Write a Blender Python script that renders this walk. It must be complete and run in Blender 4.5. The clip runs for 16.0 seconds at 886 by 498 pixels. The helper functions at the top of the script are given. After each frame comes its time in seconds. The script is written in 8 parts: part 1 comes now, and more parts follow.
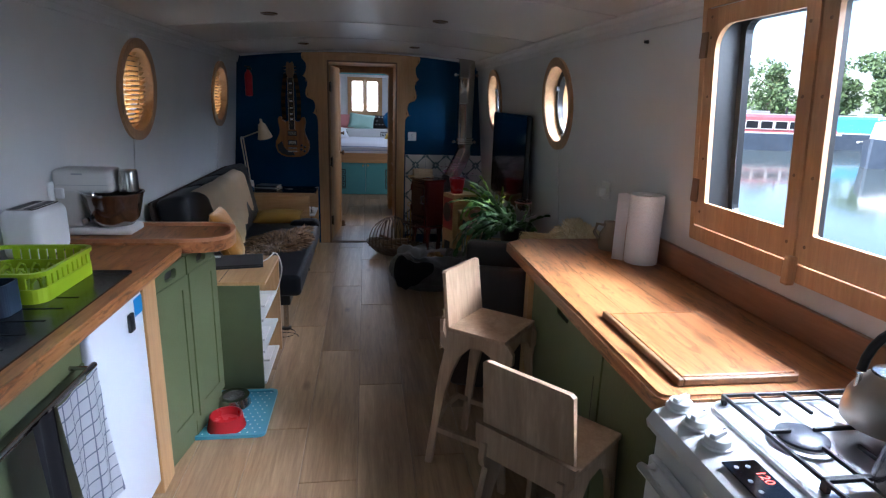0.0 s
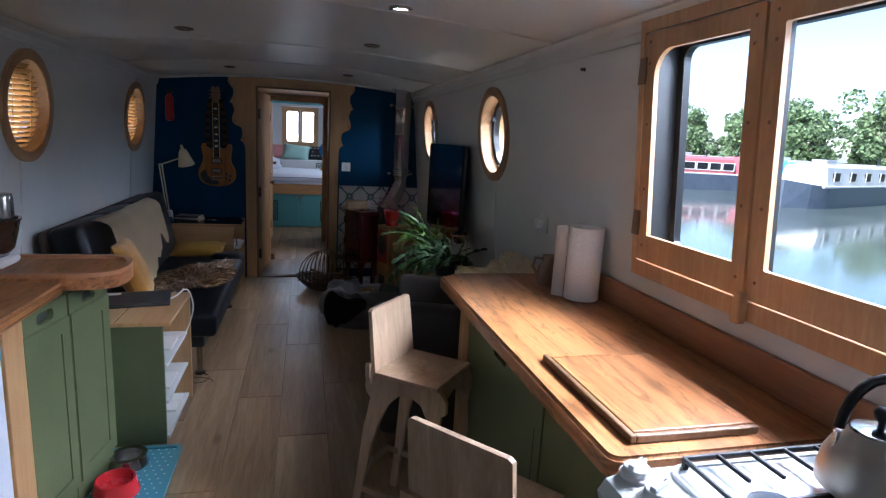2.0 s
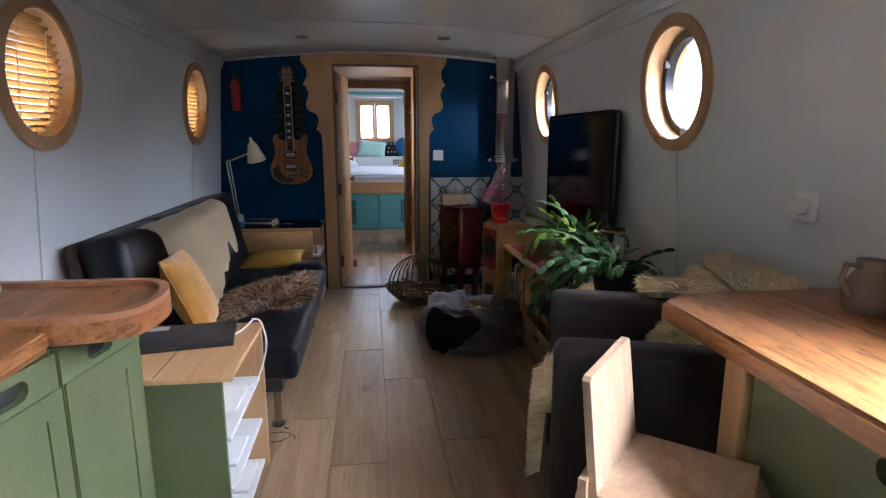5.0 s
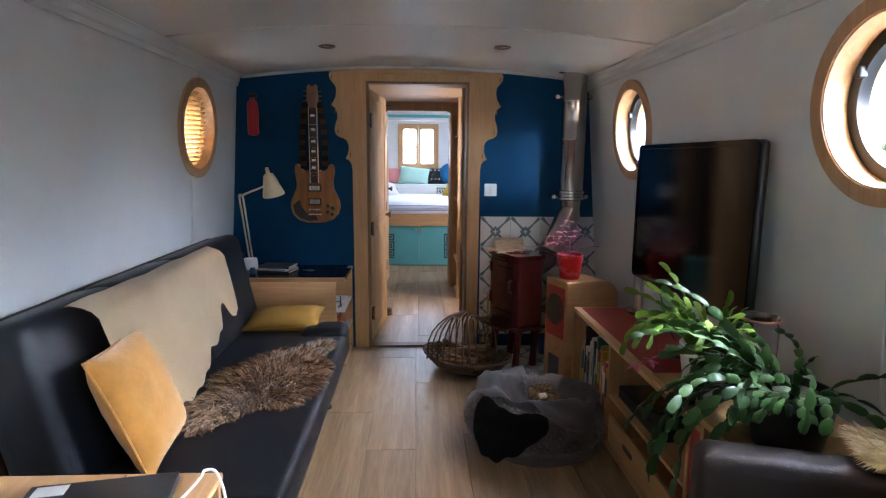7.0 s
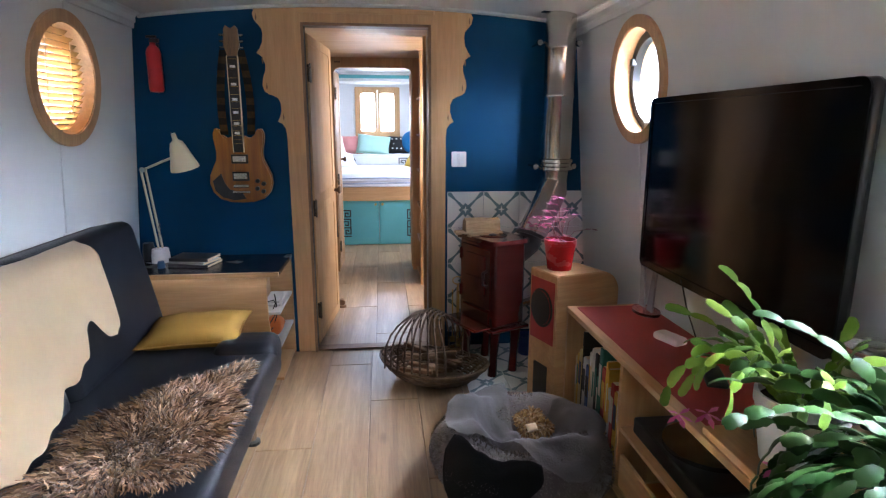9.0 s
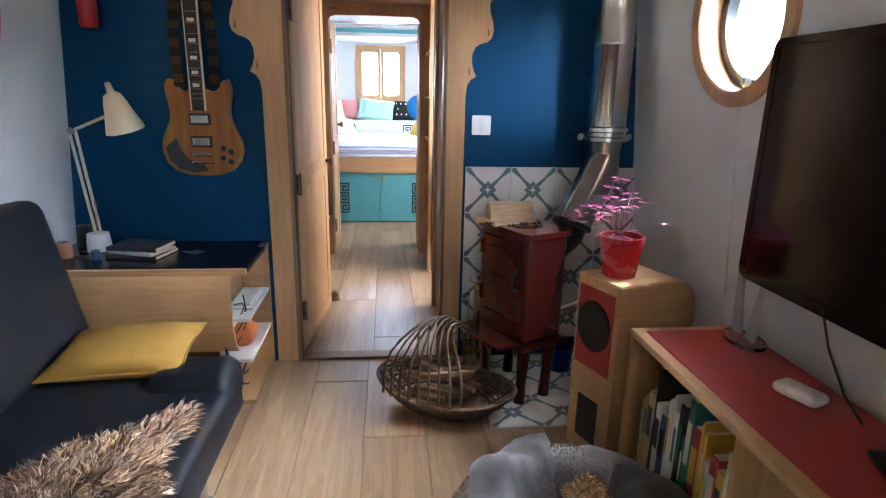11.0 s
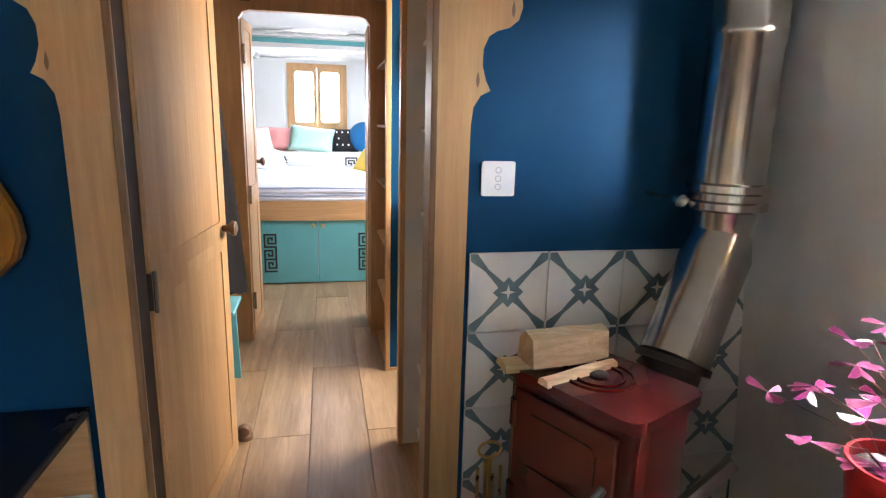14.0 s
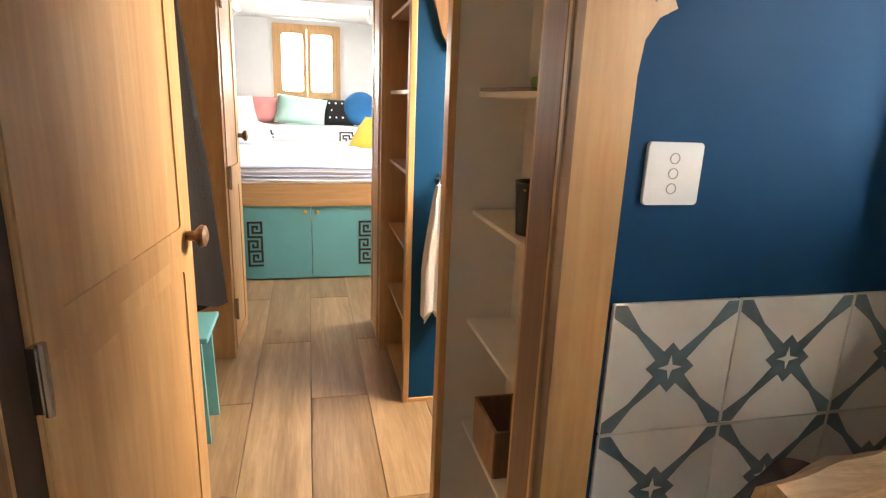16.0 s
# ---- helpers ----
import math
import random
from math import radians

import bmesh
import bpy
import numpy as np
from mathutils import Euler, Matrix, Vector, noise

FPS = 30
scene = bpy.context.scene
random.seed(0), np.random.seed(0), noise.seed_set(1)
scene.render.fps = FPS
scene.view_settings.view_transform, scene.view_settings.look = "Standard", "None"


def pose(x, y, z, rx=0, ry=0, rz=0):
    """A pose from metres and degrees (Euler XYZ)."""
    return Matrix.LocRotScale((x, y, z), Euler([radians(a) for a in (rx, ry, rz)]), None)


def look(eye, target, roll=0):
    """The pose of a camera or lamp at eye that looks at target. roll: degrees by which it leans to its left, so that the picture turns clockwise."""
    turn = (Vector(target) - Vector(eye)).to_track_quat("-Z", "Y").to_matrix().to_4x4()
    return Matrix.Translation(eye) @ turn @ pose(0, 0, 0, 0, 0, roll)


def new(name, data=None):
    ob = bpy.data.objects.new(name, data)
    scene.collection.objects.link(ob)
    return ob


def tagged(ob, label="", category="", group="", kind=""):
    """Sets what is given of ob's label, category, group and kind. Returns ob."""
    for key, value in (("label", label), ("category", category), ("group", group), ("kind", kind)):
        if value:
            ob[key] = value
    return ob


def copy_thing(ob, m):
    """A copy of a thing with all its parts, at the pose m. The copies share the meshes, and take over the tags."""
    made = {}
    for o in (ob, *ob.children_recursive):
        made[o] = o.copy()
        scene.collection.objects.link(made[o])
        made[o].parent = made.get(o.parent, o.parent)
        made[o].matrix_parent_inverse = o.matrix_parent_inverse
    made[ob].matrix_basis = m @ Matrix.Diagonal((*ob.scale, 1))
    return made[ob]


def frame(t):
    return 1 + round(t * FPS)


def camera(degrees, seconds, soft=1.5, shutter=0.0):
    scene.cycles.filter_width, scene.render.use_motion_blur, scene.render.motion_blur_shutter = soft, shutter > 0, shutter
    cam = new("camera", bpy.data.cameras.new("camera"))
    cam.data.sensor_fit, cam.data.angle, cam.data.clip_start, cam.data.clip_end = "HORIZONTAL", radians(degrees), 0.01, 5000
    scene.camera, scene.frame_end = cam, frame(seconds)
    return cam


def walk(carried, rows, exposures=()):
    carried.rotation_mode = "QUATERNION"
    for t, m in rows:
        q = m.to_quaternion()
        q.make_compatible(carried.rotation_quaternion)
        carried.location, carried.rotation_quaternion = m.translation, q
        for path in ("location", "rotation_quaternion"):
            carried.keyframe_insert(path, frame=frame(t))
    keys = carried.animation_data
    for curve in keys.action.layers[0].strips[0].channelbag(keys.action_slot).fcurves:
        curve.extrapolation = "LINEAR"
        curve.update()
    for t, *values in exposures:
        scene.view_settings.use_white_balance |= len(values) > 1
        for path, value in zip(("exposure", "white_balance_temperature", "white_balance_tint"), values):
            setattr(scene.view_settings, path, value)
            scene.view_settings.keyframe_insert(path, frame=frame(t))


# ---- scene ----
cam = camera(76.1, 16.0, soft=1.25)
PATH = [
    (0, (0.089, 0.613, 1.465), (0.359, 2.528, 0.955), 1.8),
    (0.5, (0.174, 0.719, 1.389), (0.453, 2.639, 0.903), 0.6),
    (1, (0.171, 0.757, 1.436), (0.588, 2.659, 0.98), 1.5),
    (1.5, (0.155, 0.738, 1.442), (0.667, 2.624, 1.018), 3.5),
    (2, (0.161, 0.791, 1.424), (0.639, 2.694, 1.04), 3.2),
    (2.5, (0.205, 0.942, 1.292), (0.642, 2.86, 0.936), 3.3),
    (3, (0.199, 1.04, 1.273), (0.6, 2.97, 0.93), 3.7),
    (3.5, (0.075, 1.223, 1.29), (0.452, 3.157, 0.947), 3.1),
    (4, (0.018, 1.361, 1.299), (0.329, 3.303, 0.934), 1.4),
    (4.2, (0.032, 1.431, 1.289), (0.294, 3.378, 0.914), 0.1),
    (6.3, (-0.022, 2.287, 1.247), (0.15, 4.238, 0.845), 1.5),
    (6.5, (0.003, 2.369, 1.262), (0.138, 4.328, 0.882), 1.3),
    (7, (0.052, 2.57, 1.31), (0.147, 4.542, 0.992), 0.5),
    (7.5, (0.037, 2.738, 1.291), (0.144, 4.696, 0.896), 0.5),
    (8, (0.01, 2.933, 1.313), (0.207, 4.871, 0.861), 0.4),
    (8.5, (0.028, 3.053, 1.266), (0.231, 4.984, 0.789), 0.6),
    (9, (0.126, 3.239, 1.269), (0.336, 5.184, 0.85), 0.1),
    (9.2, (0.143, 3.312, 1.268), (0.345, 5.259, 0.86), -0.0),
    (11.3, (0.134, 4.034, 1.213), (0.328, 5.954, 0.687), 1.5),
    (11.5, (0.161, 4.135, 1.22), (0.336, 6.067, 0.732), 1.2),
    (12, (0.143, 4.295, 1.235), (0.382, 6.24, 0.835), -0.0),
    (12.5, (0.096, 4.508, 1.244), (0.551, 6.417, 0.857), 0.9),
    (13, (0.125, 4.692, 1.212), (0.656, 6.587, 0.855), -0.1),
    (13.5, (0.177, 4.914, 1.232), (0.657, 6.832, 0.927), 1.6),
    (14, (0.147, 5.086, 1.221), (0.552, 6.997, 0.793), 1.5),
    (14.5, (0.066, 5.257, 1.231), (0.577, 7.155, 0.862), 1.7),
    (15, (0.025, 5.373, 1.218), (0.502, 7.273, 0.812), 1.4),
    (15.5, (0.043, 5.563, 1.178), (0.449, 7.472, 0.742), 2.4),
    (16, (0.083, 5.725, 1.181), (0.538, 7.606, 0.674), 2.3),
]
EXPOSURES = [(0.0, 1.38, 5400, 14), (2.0, 1.22, 5350, 14), (4.2, 1.85, 5650, 15), (6.3, 2.65, 5600, 14), (7.2, 3.0, 5650, 14), (9.0, 3.5, 5550, 14), (12.5, 3.75, 5550, 11), (14.5, 3.75, 6650, 13), (16.0, 3.8, 7650, 14)]
walk(cam, [(t, look(eye, target, roll)) for t, eye, target, roll in PATH], EXPOSURES)

# ---- daylight ----
world = bpy.data.worlds.new("sky")
scene.world = world
world.use_nodes = True
_sky = world.node_tree.nodes.new("ShaderNodeTexSky")
_sky.sky_type, _sky.sun_disc = "NISHITA", False
_sky.sun_elevation, _sky.sun_rotation = radians(48), radians(250)
_sky.air_density, _sky.dust_density = 1.0, 1.2
world.node_tree.links.new(_sky.outputs[0], world.node_tree.nodes["Background"].inputs[0])
world.node_tree.nodes["Background"].inputs[1].default_value = 0.15


def sun_lamp():
    d = bpy.data.lights.new("sun", "SUN")
    d.energy, d.angle, d.color = 4.8, radians(12), (1.0, 0.96, 0.9)
    ob = new("sun", d)
    ob.matrix_world = look((0, 0, 0), (-math.sin(radians(250)) * math.cos(radians(48)), -math.cos(radians(250)) * math.cos(radians(48)), -math.sin(radians(48))))


def window_light(name, place, target, w, h, watts, color=(0.92, 0.96, 1.0), round_=False):
    d = bpy.data.lights.new(name, "AREA")
    d.shape = "ELLIPSE" if round_ else "RECTANGLE"
    d.size, d.size_y, d.energy, d.color = w, h, watts, color
    ob = new(name, d)
    ob.matrix_world = look(place, target)
    return ob


sun_lamp()
window_light("galley_window_light", (2.15, 1.7, 2.35), (0.8, 1.6, 0.7), 1.4, 0.8, 100)
window_light("galley_sky_light", (4.8, 1.0, 2.6), (0.0, 1.5, 1.1), 3.4, 1.8, 62)
window_light("porthole_light", (1.88, 4.06, 2.10), (1.24, 3.98, 1.44), 0.72, 1.0, 52)
window_light("porthole_light", (1.85, 5.88, 2.05), (1.24, 5.645, 1.44), 0.75, 0.85, 50)
for _y in (3.98, 5.78):
    window_light("porthole_light", (-1.36, _y, 1.46), (0.0, _y, 1.2), 0.4, 0.4, 0.35, (1.0, 0.95, 0.85), round_=True)
window_light("bathroom_window_light", (1.15, 7.42, 1.35), (-0.3, 7.2, 0.6), 0.5, 0.5, 4.0, (1.0, 0.91, 0.78))
window_light("bedroom_window_light", (0.1, 11.95, 1.5), (0.1, 9.5, 0.9), 0.6, 0.6, 2.5)
window_light("bedroom_porthole_light", (1.1, 10.2, 1.4), (0, 10.2, 0.7), 0.5, 0.5, 2.2)
window_light("stern_door_light", (0.06, -1.45, 1.3), (0.06, 1.0, 0.3), 0.7, 0.9, 0.5)
window_light("bedroom_porthole_light", (1.15, 8.95, 1.45), (-0.2, 9.1, 0.0), 0.45, 0.45, 2.4)


# ---- materials ----
def _nodes(name):
    m = bpy.data.materials.new(name)
    m.use_nodes = True
    t = m.node_tree
    return m, t, t.nodes["Principled BSDF"]


def _coords(t, scale, space="Object"):
    c = t.nodes.new("ShaderNodeTexCoord")
    mp = t.nodes.new("ShaderNodeMapping")
    mp.inputs["Scale"].default_value = scale
    t.links.new(c.outputs[space], mp.inputs["Vector"])
    return mp.outputs[0]


def _noise(t, vec, scale, detail=4, rough=0.6, distort=0.0):
    n = t.nodes.new("ShaderNodeTexNoise")
    n.inputs["Scale"].default_value, n.inputs["Detail"].default_value = scale, detail
    n.inputs["Roughness"].default_value, n.inputs["Distortion"].default_value = rough, distort
    t.links.new(vec, n.inputs["Vector"])
    return n.outputs["Fac"]


def _ramp(t, fac, stops):
    r = t.nodes.new("ShaderNodeValToRGB")
    e = r.color_ramp.elements
    e[0].position, e[0].color = stops[0][0], (*stops[0][1], 1)
    e[1].position, e[1].color = stops[-1][0], (*stops[-1][1], 1)
    for p, c in stops[1:-1]:
        e.new(p).color = (*c, 1)
    t.links.new(fac, r.inputs[0])
    return r.outputs[0]


def _mix(t, a, b, fac, mode="MIX"):
    m = t.nodes.new("ShaderNodeMix")
    m.data_type, m.blend_type = "RGBA", mode
    for s, v in ((m.inputs[0], fac), (m.inputs[6], a), (m.inputs[7], b)):
        if isinstance(v, (int, float)):
            s.default_value = v
        elif isinstance(v, tuple):
            s.default_value = (*v, 1)
        else:
            t.links.new(v, s)
    return m.outputs[2]


def _bump(t, bsdf, height, strength, dist=0.01):
    b = t.nodes.new("ShaderNodeBump")
    b.inputs["Strength"].default_value, b.inputs["Distance"].default_value = strength, dist
    t.links.new(height, b.inputs["Height"])
    t.links.new(b.outputs[0], bsdf.inputs["Normal"])


def _range(t, v, lo, hi):
    m = t.nodes.new("ShaderNodeMapRange")
    m.inputs[3].default_value, m.inputs[4].default_value = lo, hi
    t.links.new(v, m.inputs[0])
    return m.outputs[0]


def paint(name, color, rough=0.5, metal=0.0, var=0.12, grain=60.0, bump=0.15, stain=2.5, coat=0.0, sheen=0.0, spec=0.5):
    """A painted, moulded or cast surface: a broad stain, fine grain and uneven gloss."""
    m, t, b = _nodes(name)
    v = _coords(t, (1, 1, 1))
    big, small = _noise(t, v, stain, 5), _noise(t, v, grain, 3)
    lo = tuple(c * (1 - var) for c in color)
    hi = tuple(min(1, c * (1 + var * 0.6)) for c in color)
    col = _ramp(t, big, [(0.3, lo), (0.7, hi)])
    col = _mix(t, col, tuple(c * (1 - var) for c in color), _range(t, small, 0, 0.35))
    t.links.new(col, b.inputs["Base Color"])
    t.links.new(_range(t, big, max(0.02, rough - 0.1), min(1, rough + 0.1)), b.inputs["Roughness"])
    b.inputs["Metallic"].default_value = metal
    b.inputs["Coat Weight"].default_value = coat
    b.inputs["Sheen Weight"].default_value = sheen
    b.inputs["Specular IOR Level"].default_value = spec
    if bump:
        _bump(t, b, small, bump, 0.004)
    return m


def wood(name, dark, light, axis="y", rough=0.5, grain=9.0, knots=0.0, tint=0.25, coat=0.0, space="Object", bump=0.12, rings=0.0, flecks=0.0):
    """Grained wood along one axis; each piece takes a tint of its own. rings: depth of the cathedral figure; flecks: worn dark marks."""
    m, t, b = _nodes(name)
    s = {"x": (0.07, 1, 1), "y": (1, 0.07, 1), "z": (1, 1, 0.07)}[axis]
    v = _coords(t, s, space)
    info = t.nodes.new("ShaderNodeObjectInfo")
    add = t.nodes.new("ShaderNodeVectorMath")
    add.operation = "MULTIPLY_ADD"
    comb = t.nodes.new("ShaderNodeCombineXYZ")
    for i in range(3):
        t.links.new(info.outputs["Random"], comb.inputs[i])
    add.inputs[1].default_value = (13.0, 7.0, 17.0)
    t.links.new(comb.outputs[0], add.inputs[0])
    t.links.new(v, add.inputs[2])
    v2 = add.outputs[0]
    broad = _noise(t, v2, grain * 0.8, 5, 0.55, 1.2)
    streak = _noise(t, v2, grain * 5, 4, 0.65, 0.8)
    fine = _noise(t, v2, grain * 16, 3, 0.6, 0.3)
    both = t.nodes.new("ShaderNodeMath")
    both.operation = "ADD"
    t.links.new(_range(t, broad, 0.0, 0.5), both.inputs[0])
    t.links.new(_range(t, streak, 0.0, 0.5), both.inputs[1])
    col = _ramp(t, both.outputs[0], [(0.36, dark), (0.5, tuple((a + c) / 2 for a, c in zip(dark, light))), (0.62, light)])
    col = _mix(t, col, tuple(c * 0.55 for c in dark), _range(t, fine, -0.25, 0.55))
    if rings:
        slow = _noise(t, v2, grain * 0.42, 2, 0.45, 0.6)
        wave = t.nodes.new("ShaderNodeMath")
        wave.operation = "MULTIPLY"
        wave.inputs[1].default_value = 60.0
        t.links.new(slow, wave.inputs[0])
        sine = t.nodes.new("ShaderNodeMath")
        sine.operation = "SINE"
        t.links.new(wave.outputs[0], sine.inputs[0])
        late = t.nodes.new("ShaderNodeMapRange")
        late.inputs[1].default_value, late.inputs[2].default_value = 0.1, 1.0
        late.inputs[3].default_value, late.inputs[4].default_value = 0.0, rings
        t.links.new(sine.outputs[0], late.inputs[0])
        col = _mix(t, col, tuple(c * 0.5 for c in dark), late.outputs[0])
    if flecks:
        worn = _noise(t, _coords(t, {"x": (0.2, 1, 1), "y": (1, 0.2, 1), "z": (1, 1, 0.2)}[axis], space), grain * 6, 6, 0.7, 1.2)
        mark = t.nodes.new("ShaderNodeMapRange")
        mark.inputs[1].default_value, mark.inputs[2].default_value = 0.52, 0.62
        mark.inputs[3].default_value, mark.inputs[4].default_value = 0.0, flecks
        t.links.new(worn, mark.inputs[0])
        col = _mix(t, col, tuple(c * 0.3 for c in dark), mark.outputs[0])
    if knots:
        vo = t.nodes.new("ShaderNodeTexVoronoi")
        vo.inputs["Scale"].default_value = 4.6
        k = _coords(t, {"x": (0.3, 1, 0), "y": (1, 0.42, 0), "z": (1, 0, 0.3)}[axis], space)
        shift = t.nodes.new("ShaderNodeVectorMath")
        shift.operation = "MULTIPLY_ADD"
        shift.inputs[1].default_value = (13.0, 7.0, 0.0)
        t.links.new(comb.outputs[0], shift.inputs[0])
        t.links.new(k, shift.inputs[2])
        t.links.new(shift.outputs[0], vo.inputs["Vector"])
        kn = t.nodes.new("ShaderNodeValToRGB")
        kn.color_ramp.elements[0].position, kn.color_ramp.elements[0].color = 0.02, (1, 1, 1, 1)
        kn.color_ramp.elements[1].position, kn.color_ramp.elements[1].color = 0.13, (0, 0, 0, 1)
        t.links.new(vo.outputs["Distance"], kn.inputs[0])
        kf = t.nodes.new("ShaderNodeMath")
        kf.operation = "MULTIPLY"
        t.links.new(kn.outputs[0], kf.inputs[0])
        kf.inputs[1].default_value = knots
        col = _mix(t, col, tuple(c * 0.25 for c in dark), kf.outputs[0])
    col = _mix(t, col, _ramp(t, info.outputs["Random"], [(0.0, (0.72, 0.70, 0.68)), (1.0, (1.0, 1.0, 1.0))]), tint * 2 if tint < 0.5 else 1.0, "MULTIPLY")
    t.links.new(col, b.inputs["Base Color"])
    t.links.new(_range(t, broad, rough + 0.1, rough - 0.1), b.inputs["Roughness"])
    b.inputs["Coat Weight"].default_value = coat
    b.inputs["Coat Roughness"].default_value = 0.3
    _bump(t, b, fine, bump, 0.003)
    return m


def glass(name, rough=0.0, color=(1, 1, 1)):
    m, t, b = _nodes(name)
    b.inputs["Base Color"].default_value = (*color, 1)
    b.inputs["Transmission Weight"].default_value, b.inputs["Roughness"].default_value = 1.0, rough
    b.inputs["IOR"].default_value = 1.05
    return m


def glow(name, color, strength):
    m, t, b = _nodes(name)
    b.inputs["Emission Color"].default_value, b.inputs["Emission Strength"].default_value = (*color, 1), strength
    b.inputs["Base Color"].default_value = (*color, 1)
    return m


def strands(name, root, tip, rough=0.7, sheen=0.3):
    """Hair and wool: each lock takes its own shade."""
    m, t, b = _nodes(name)
    g = t.nodes.new("ShaderNodeNewGeometry")
    t.links.new(_ramp(t, g.outputs["Random Per Island"], [(0.0, root), (0.55, tuple((a + c) / 2 for a, c in zip(root, tip))), (1.0, tip)]), b.inputs["Base Color"])
    b.inputs["Roughness"].default_value = rough
    b.inputs["Sheen Weight"].default_value = sheen
    b.inputs["Specular IOR Level"].default_value = 0.25
    return m


WHITE = paint("white_wall_paint", (0.68, 0.685, 0.68), 0.42, var=0.06, grain=220, bump=0.06)
CEIL = paint("white_ceiling_paint", (0.60, 0.59, 0.575), 0.4, var=0.06, grain=180, bump=0.05)
BLUE = paint("deep_blue_paint", (0.002, 0.048, 0.120), 0.6, var=0.12, grain=120, bump=0.06, spec=0.14)
TEAL = paint("teal_paint", (0.13, 0.42, 0.45), 0.45, var=0.1, grain=90)
GREEN = paint("sage_green_paint", (0.110, 0.130, 0.058), 0.45, var=0.12, grain=90)
FLOORM = wood("oak_plank", (0.28, 0.168, 0.085), (0.50, 0.335, 0.188), "y", 0.33, 7.0, knots=0.7, tint=0.49, rings=0.14)
PLYH = wood("birch_ply_x", (0.50, 0.275, 0.115), (0.63, 0.385, 0.18), "x", 0.45, 5.0, tint=0.1)
PLY = wood("birch_ply_z", (0.50, 0.275, 0.115), (0.63, 0.385, 0.18), "z", 0.42, 5.0, tint=0.1, rings=0.12)
PLYY = wood("birch_ply_y", (0.50, 0.275, 0.115), (0.63, 0.385, 0.18), "y", 0.42, 5.0, tint=0.1)
DARKWOOD = wood("brown_door_edge", (0.16, 0.085, 0.04), (0.27, 0.15, 0.075), "z", 0.45, 7.0, tint=0.1)
# near-black: the sofa's dark back board, and shade painted into the left door jamb
SHADOWWOOD = wood("dark_wood_gap_shade", (0.035, 0.018, 0.009), (0.07, 0.036, 0.018), "z", 0.6, 7.0, tint=0.1)
PINE = wood("varnished_pine", (0.30, 0.10, 0.027), (0.53, 0.235, 0.083), "y", 0.36, 6.0, knots=1.0, tint=0.1, coat=0.12, rings=0.42, flecks=0.75)
REDPINE = wood("red_pine", (0.36, 0.15, 0.07), (0.47, 0.22, 0.11), "y", 0.38, 6.0, tint=0.15, coat=0.2)
WINWOOD = wood("window_hardwood", (0.47, 0.25, 0.115), (0.62, 0.37, 0.185), "z", 0.4, 7.0, tint=0.2, coat=0.1)
STOOLW = wood("pale_stool_ply", (0.36, 0.225, 0.13), (0.53, 0.37, 0.235), "z", 0.55, 8.0, tint=0.15, rings=0.2)
LEATHER = paint("black_leather", (0.006, 0.0075, 0.011), 0.38, var=0.2, grain=240, bump=0.35, spec=0.35)
BROWNL = paint("dark_brown_leather", (0.028, 0.017, 0.014), 0.42, var=0.25, grain=200, bump=0.3)
STEEL = paint("stainless_steel", (0.46, 0.44, 0.41), 0.22, 1.0, var=0.08, grain=90, bump=0.03)
BRASS = paint("brass", (0.65, 0.45, 0.16), 0.28, 1.0, var=0.15)
IRON = paint("black_iron", (0.02, 0.02, 0.021), 0.45, var=0.2)
BLACKP = paint("black_plastic", (0.012, 0.012, 0.013), 0.35, var=0.15, bump=0.05)
GLOSSB = paint("black_screen", (0.003, 0.003, 0.004), 0.1, var=0.1, bump=0.0, spec=0.25)
WHITEP = paint("white_plastic", (0.78, 0.78, 0.77), 0.3, var=0.05, bump=0.03)
MAROON = paint("maroon_enamel", (0.085, 0.011, 0.010), 0.2, var=0.2, grain=70, bump=0.06, coat=0.4)
REDP = paint("red_lino", (0.36, 0.03, 0.025), 0.45, var=0.12, grain=120)
REDPOT = paint("red_pot", (0.48, 0.02, 0.025), 0.28, var=0.1, bump=0.05)
CREAM = paint("cream_suede", (0.70, 0.53, 0.325), 0.85, var=0.12, grain=90, bump=0.2, sheen=0.3)
MUSTARD = paint("mustard_velvet", (0.44, 0.20, 0.022), 0.85, var=0.2, grain=70, bump=0.4, sheen=0.4, stain=14)
OCHRE = paint("ochre_cotton", (0.27, 0.142, 0.014), 0.8, var=0.15, grain=160, bump=0.3)
GREYP = paint("grey_plush", (0.135, 0.11, 0.10), 0.95, var=0.35, grain=120, bump=0.8, stain=11, sheen=0.3)
BLACKF = paint("black_fleece", (0.012, 0.011, 0.012), 0.95, var=0.3, grain=150, bump=0.5)
SHEET = paint("white_cotton_sheet", (0.74, 0.75, 0.8), 0.85, var=0.06, grain=140, bump=0.2)
GLASS = glass("window_glass")
JARGLASS = glass("jar_glass")
JARGLASS.node_tree.nodes["Principled BSDF"].inputs["IOR"].default_value = 1.35


# ---- mesh helpers ----
def part(name, bm, material, parent=None, label="", smooth=None):
    """Links a bmesh as one mesh object, under a thing or a part."""
    me = bpy.data.meshes.new(name)
    bm.normal_update()
    bm.to_mesh(me)
    bm.free()
    me.materials.append(material)
    if smooth is not None:
        me.shade_smooth()
        me.set_sharp_from_angle(angle=radians(smooth))
    ob = new(name, me)
    if parent is not None:
        ob.parent = parent
        ob.matrix_parent_inverse = parent.matrix_basis.inverted()
    if label:
        tagged(ob, label)
    return ob


def thing(name, loc, label, category, group="", kind=""):
    ob = new(name)
    ob.empty_display_size = 0.1
    ob.matrix_basis = Matrix.Translation(loc)
    return tagged(ob, label, category, group, kind)


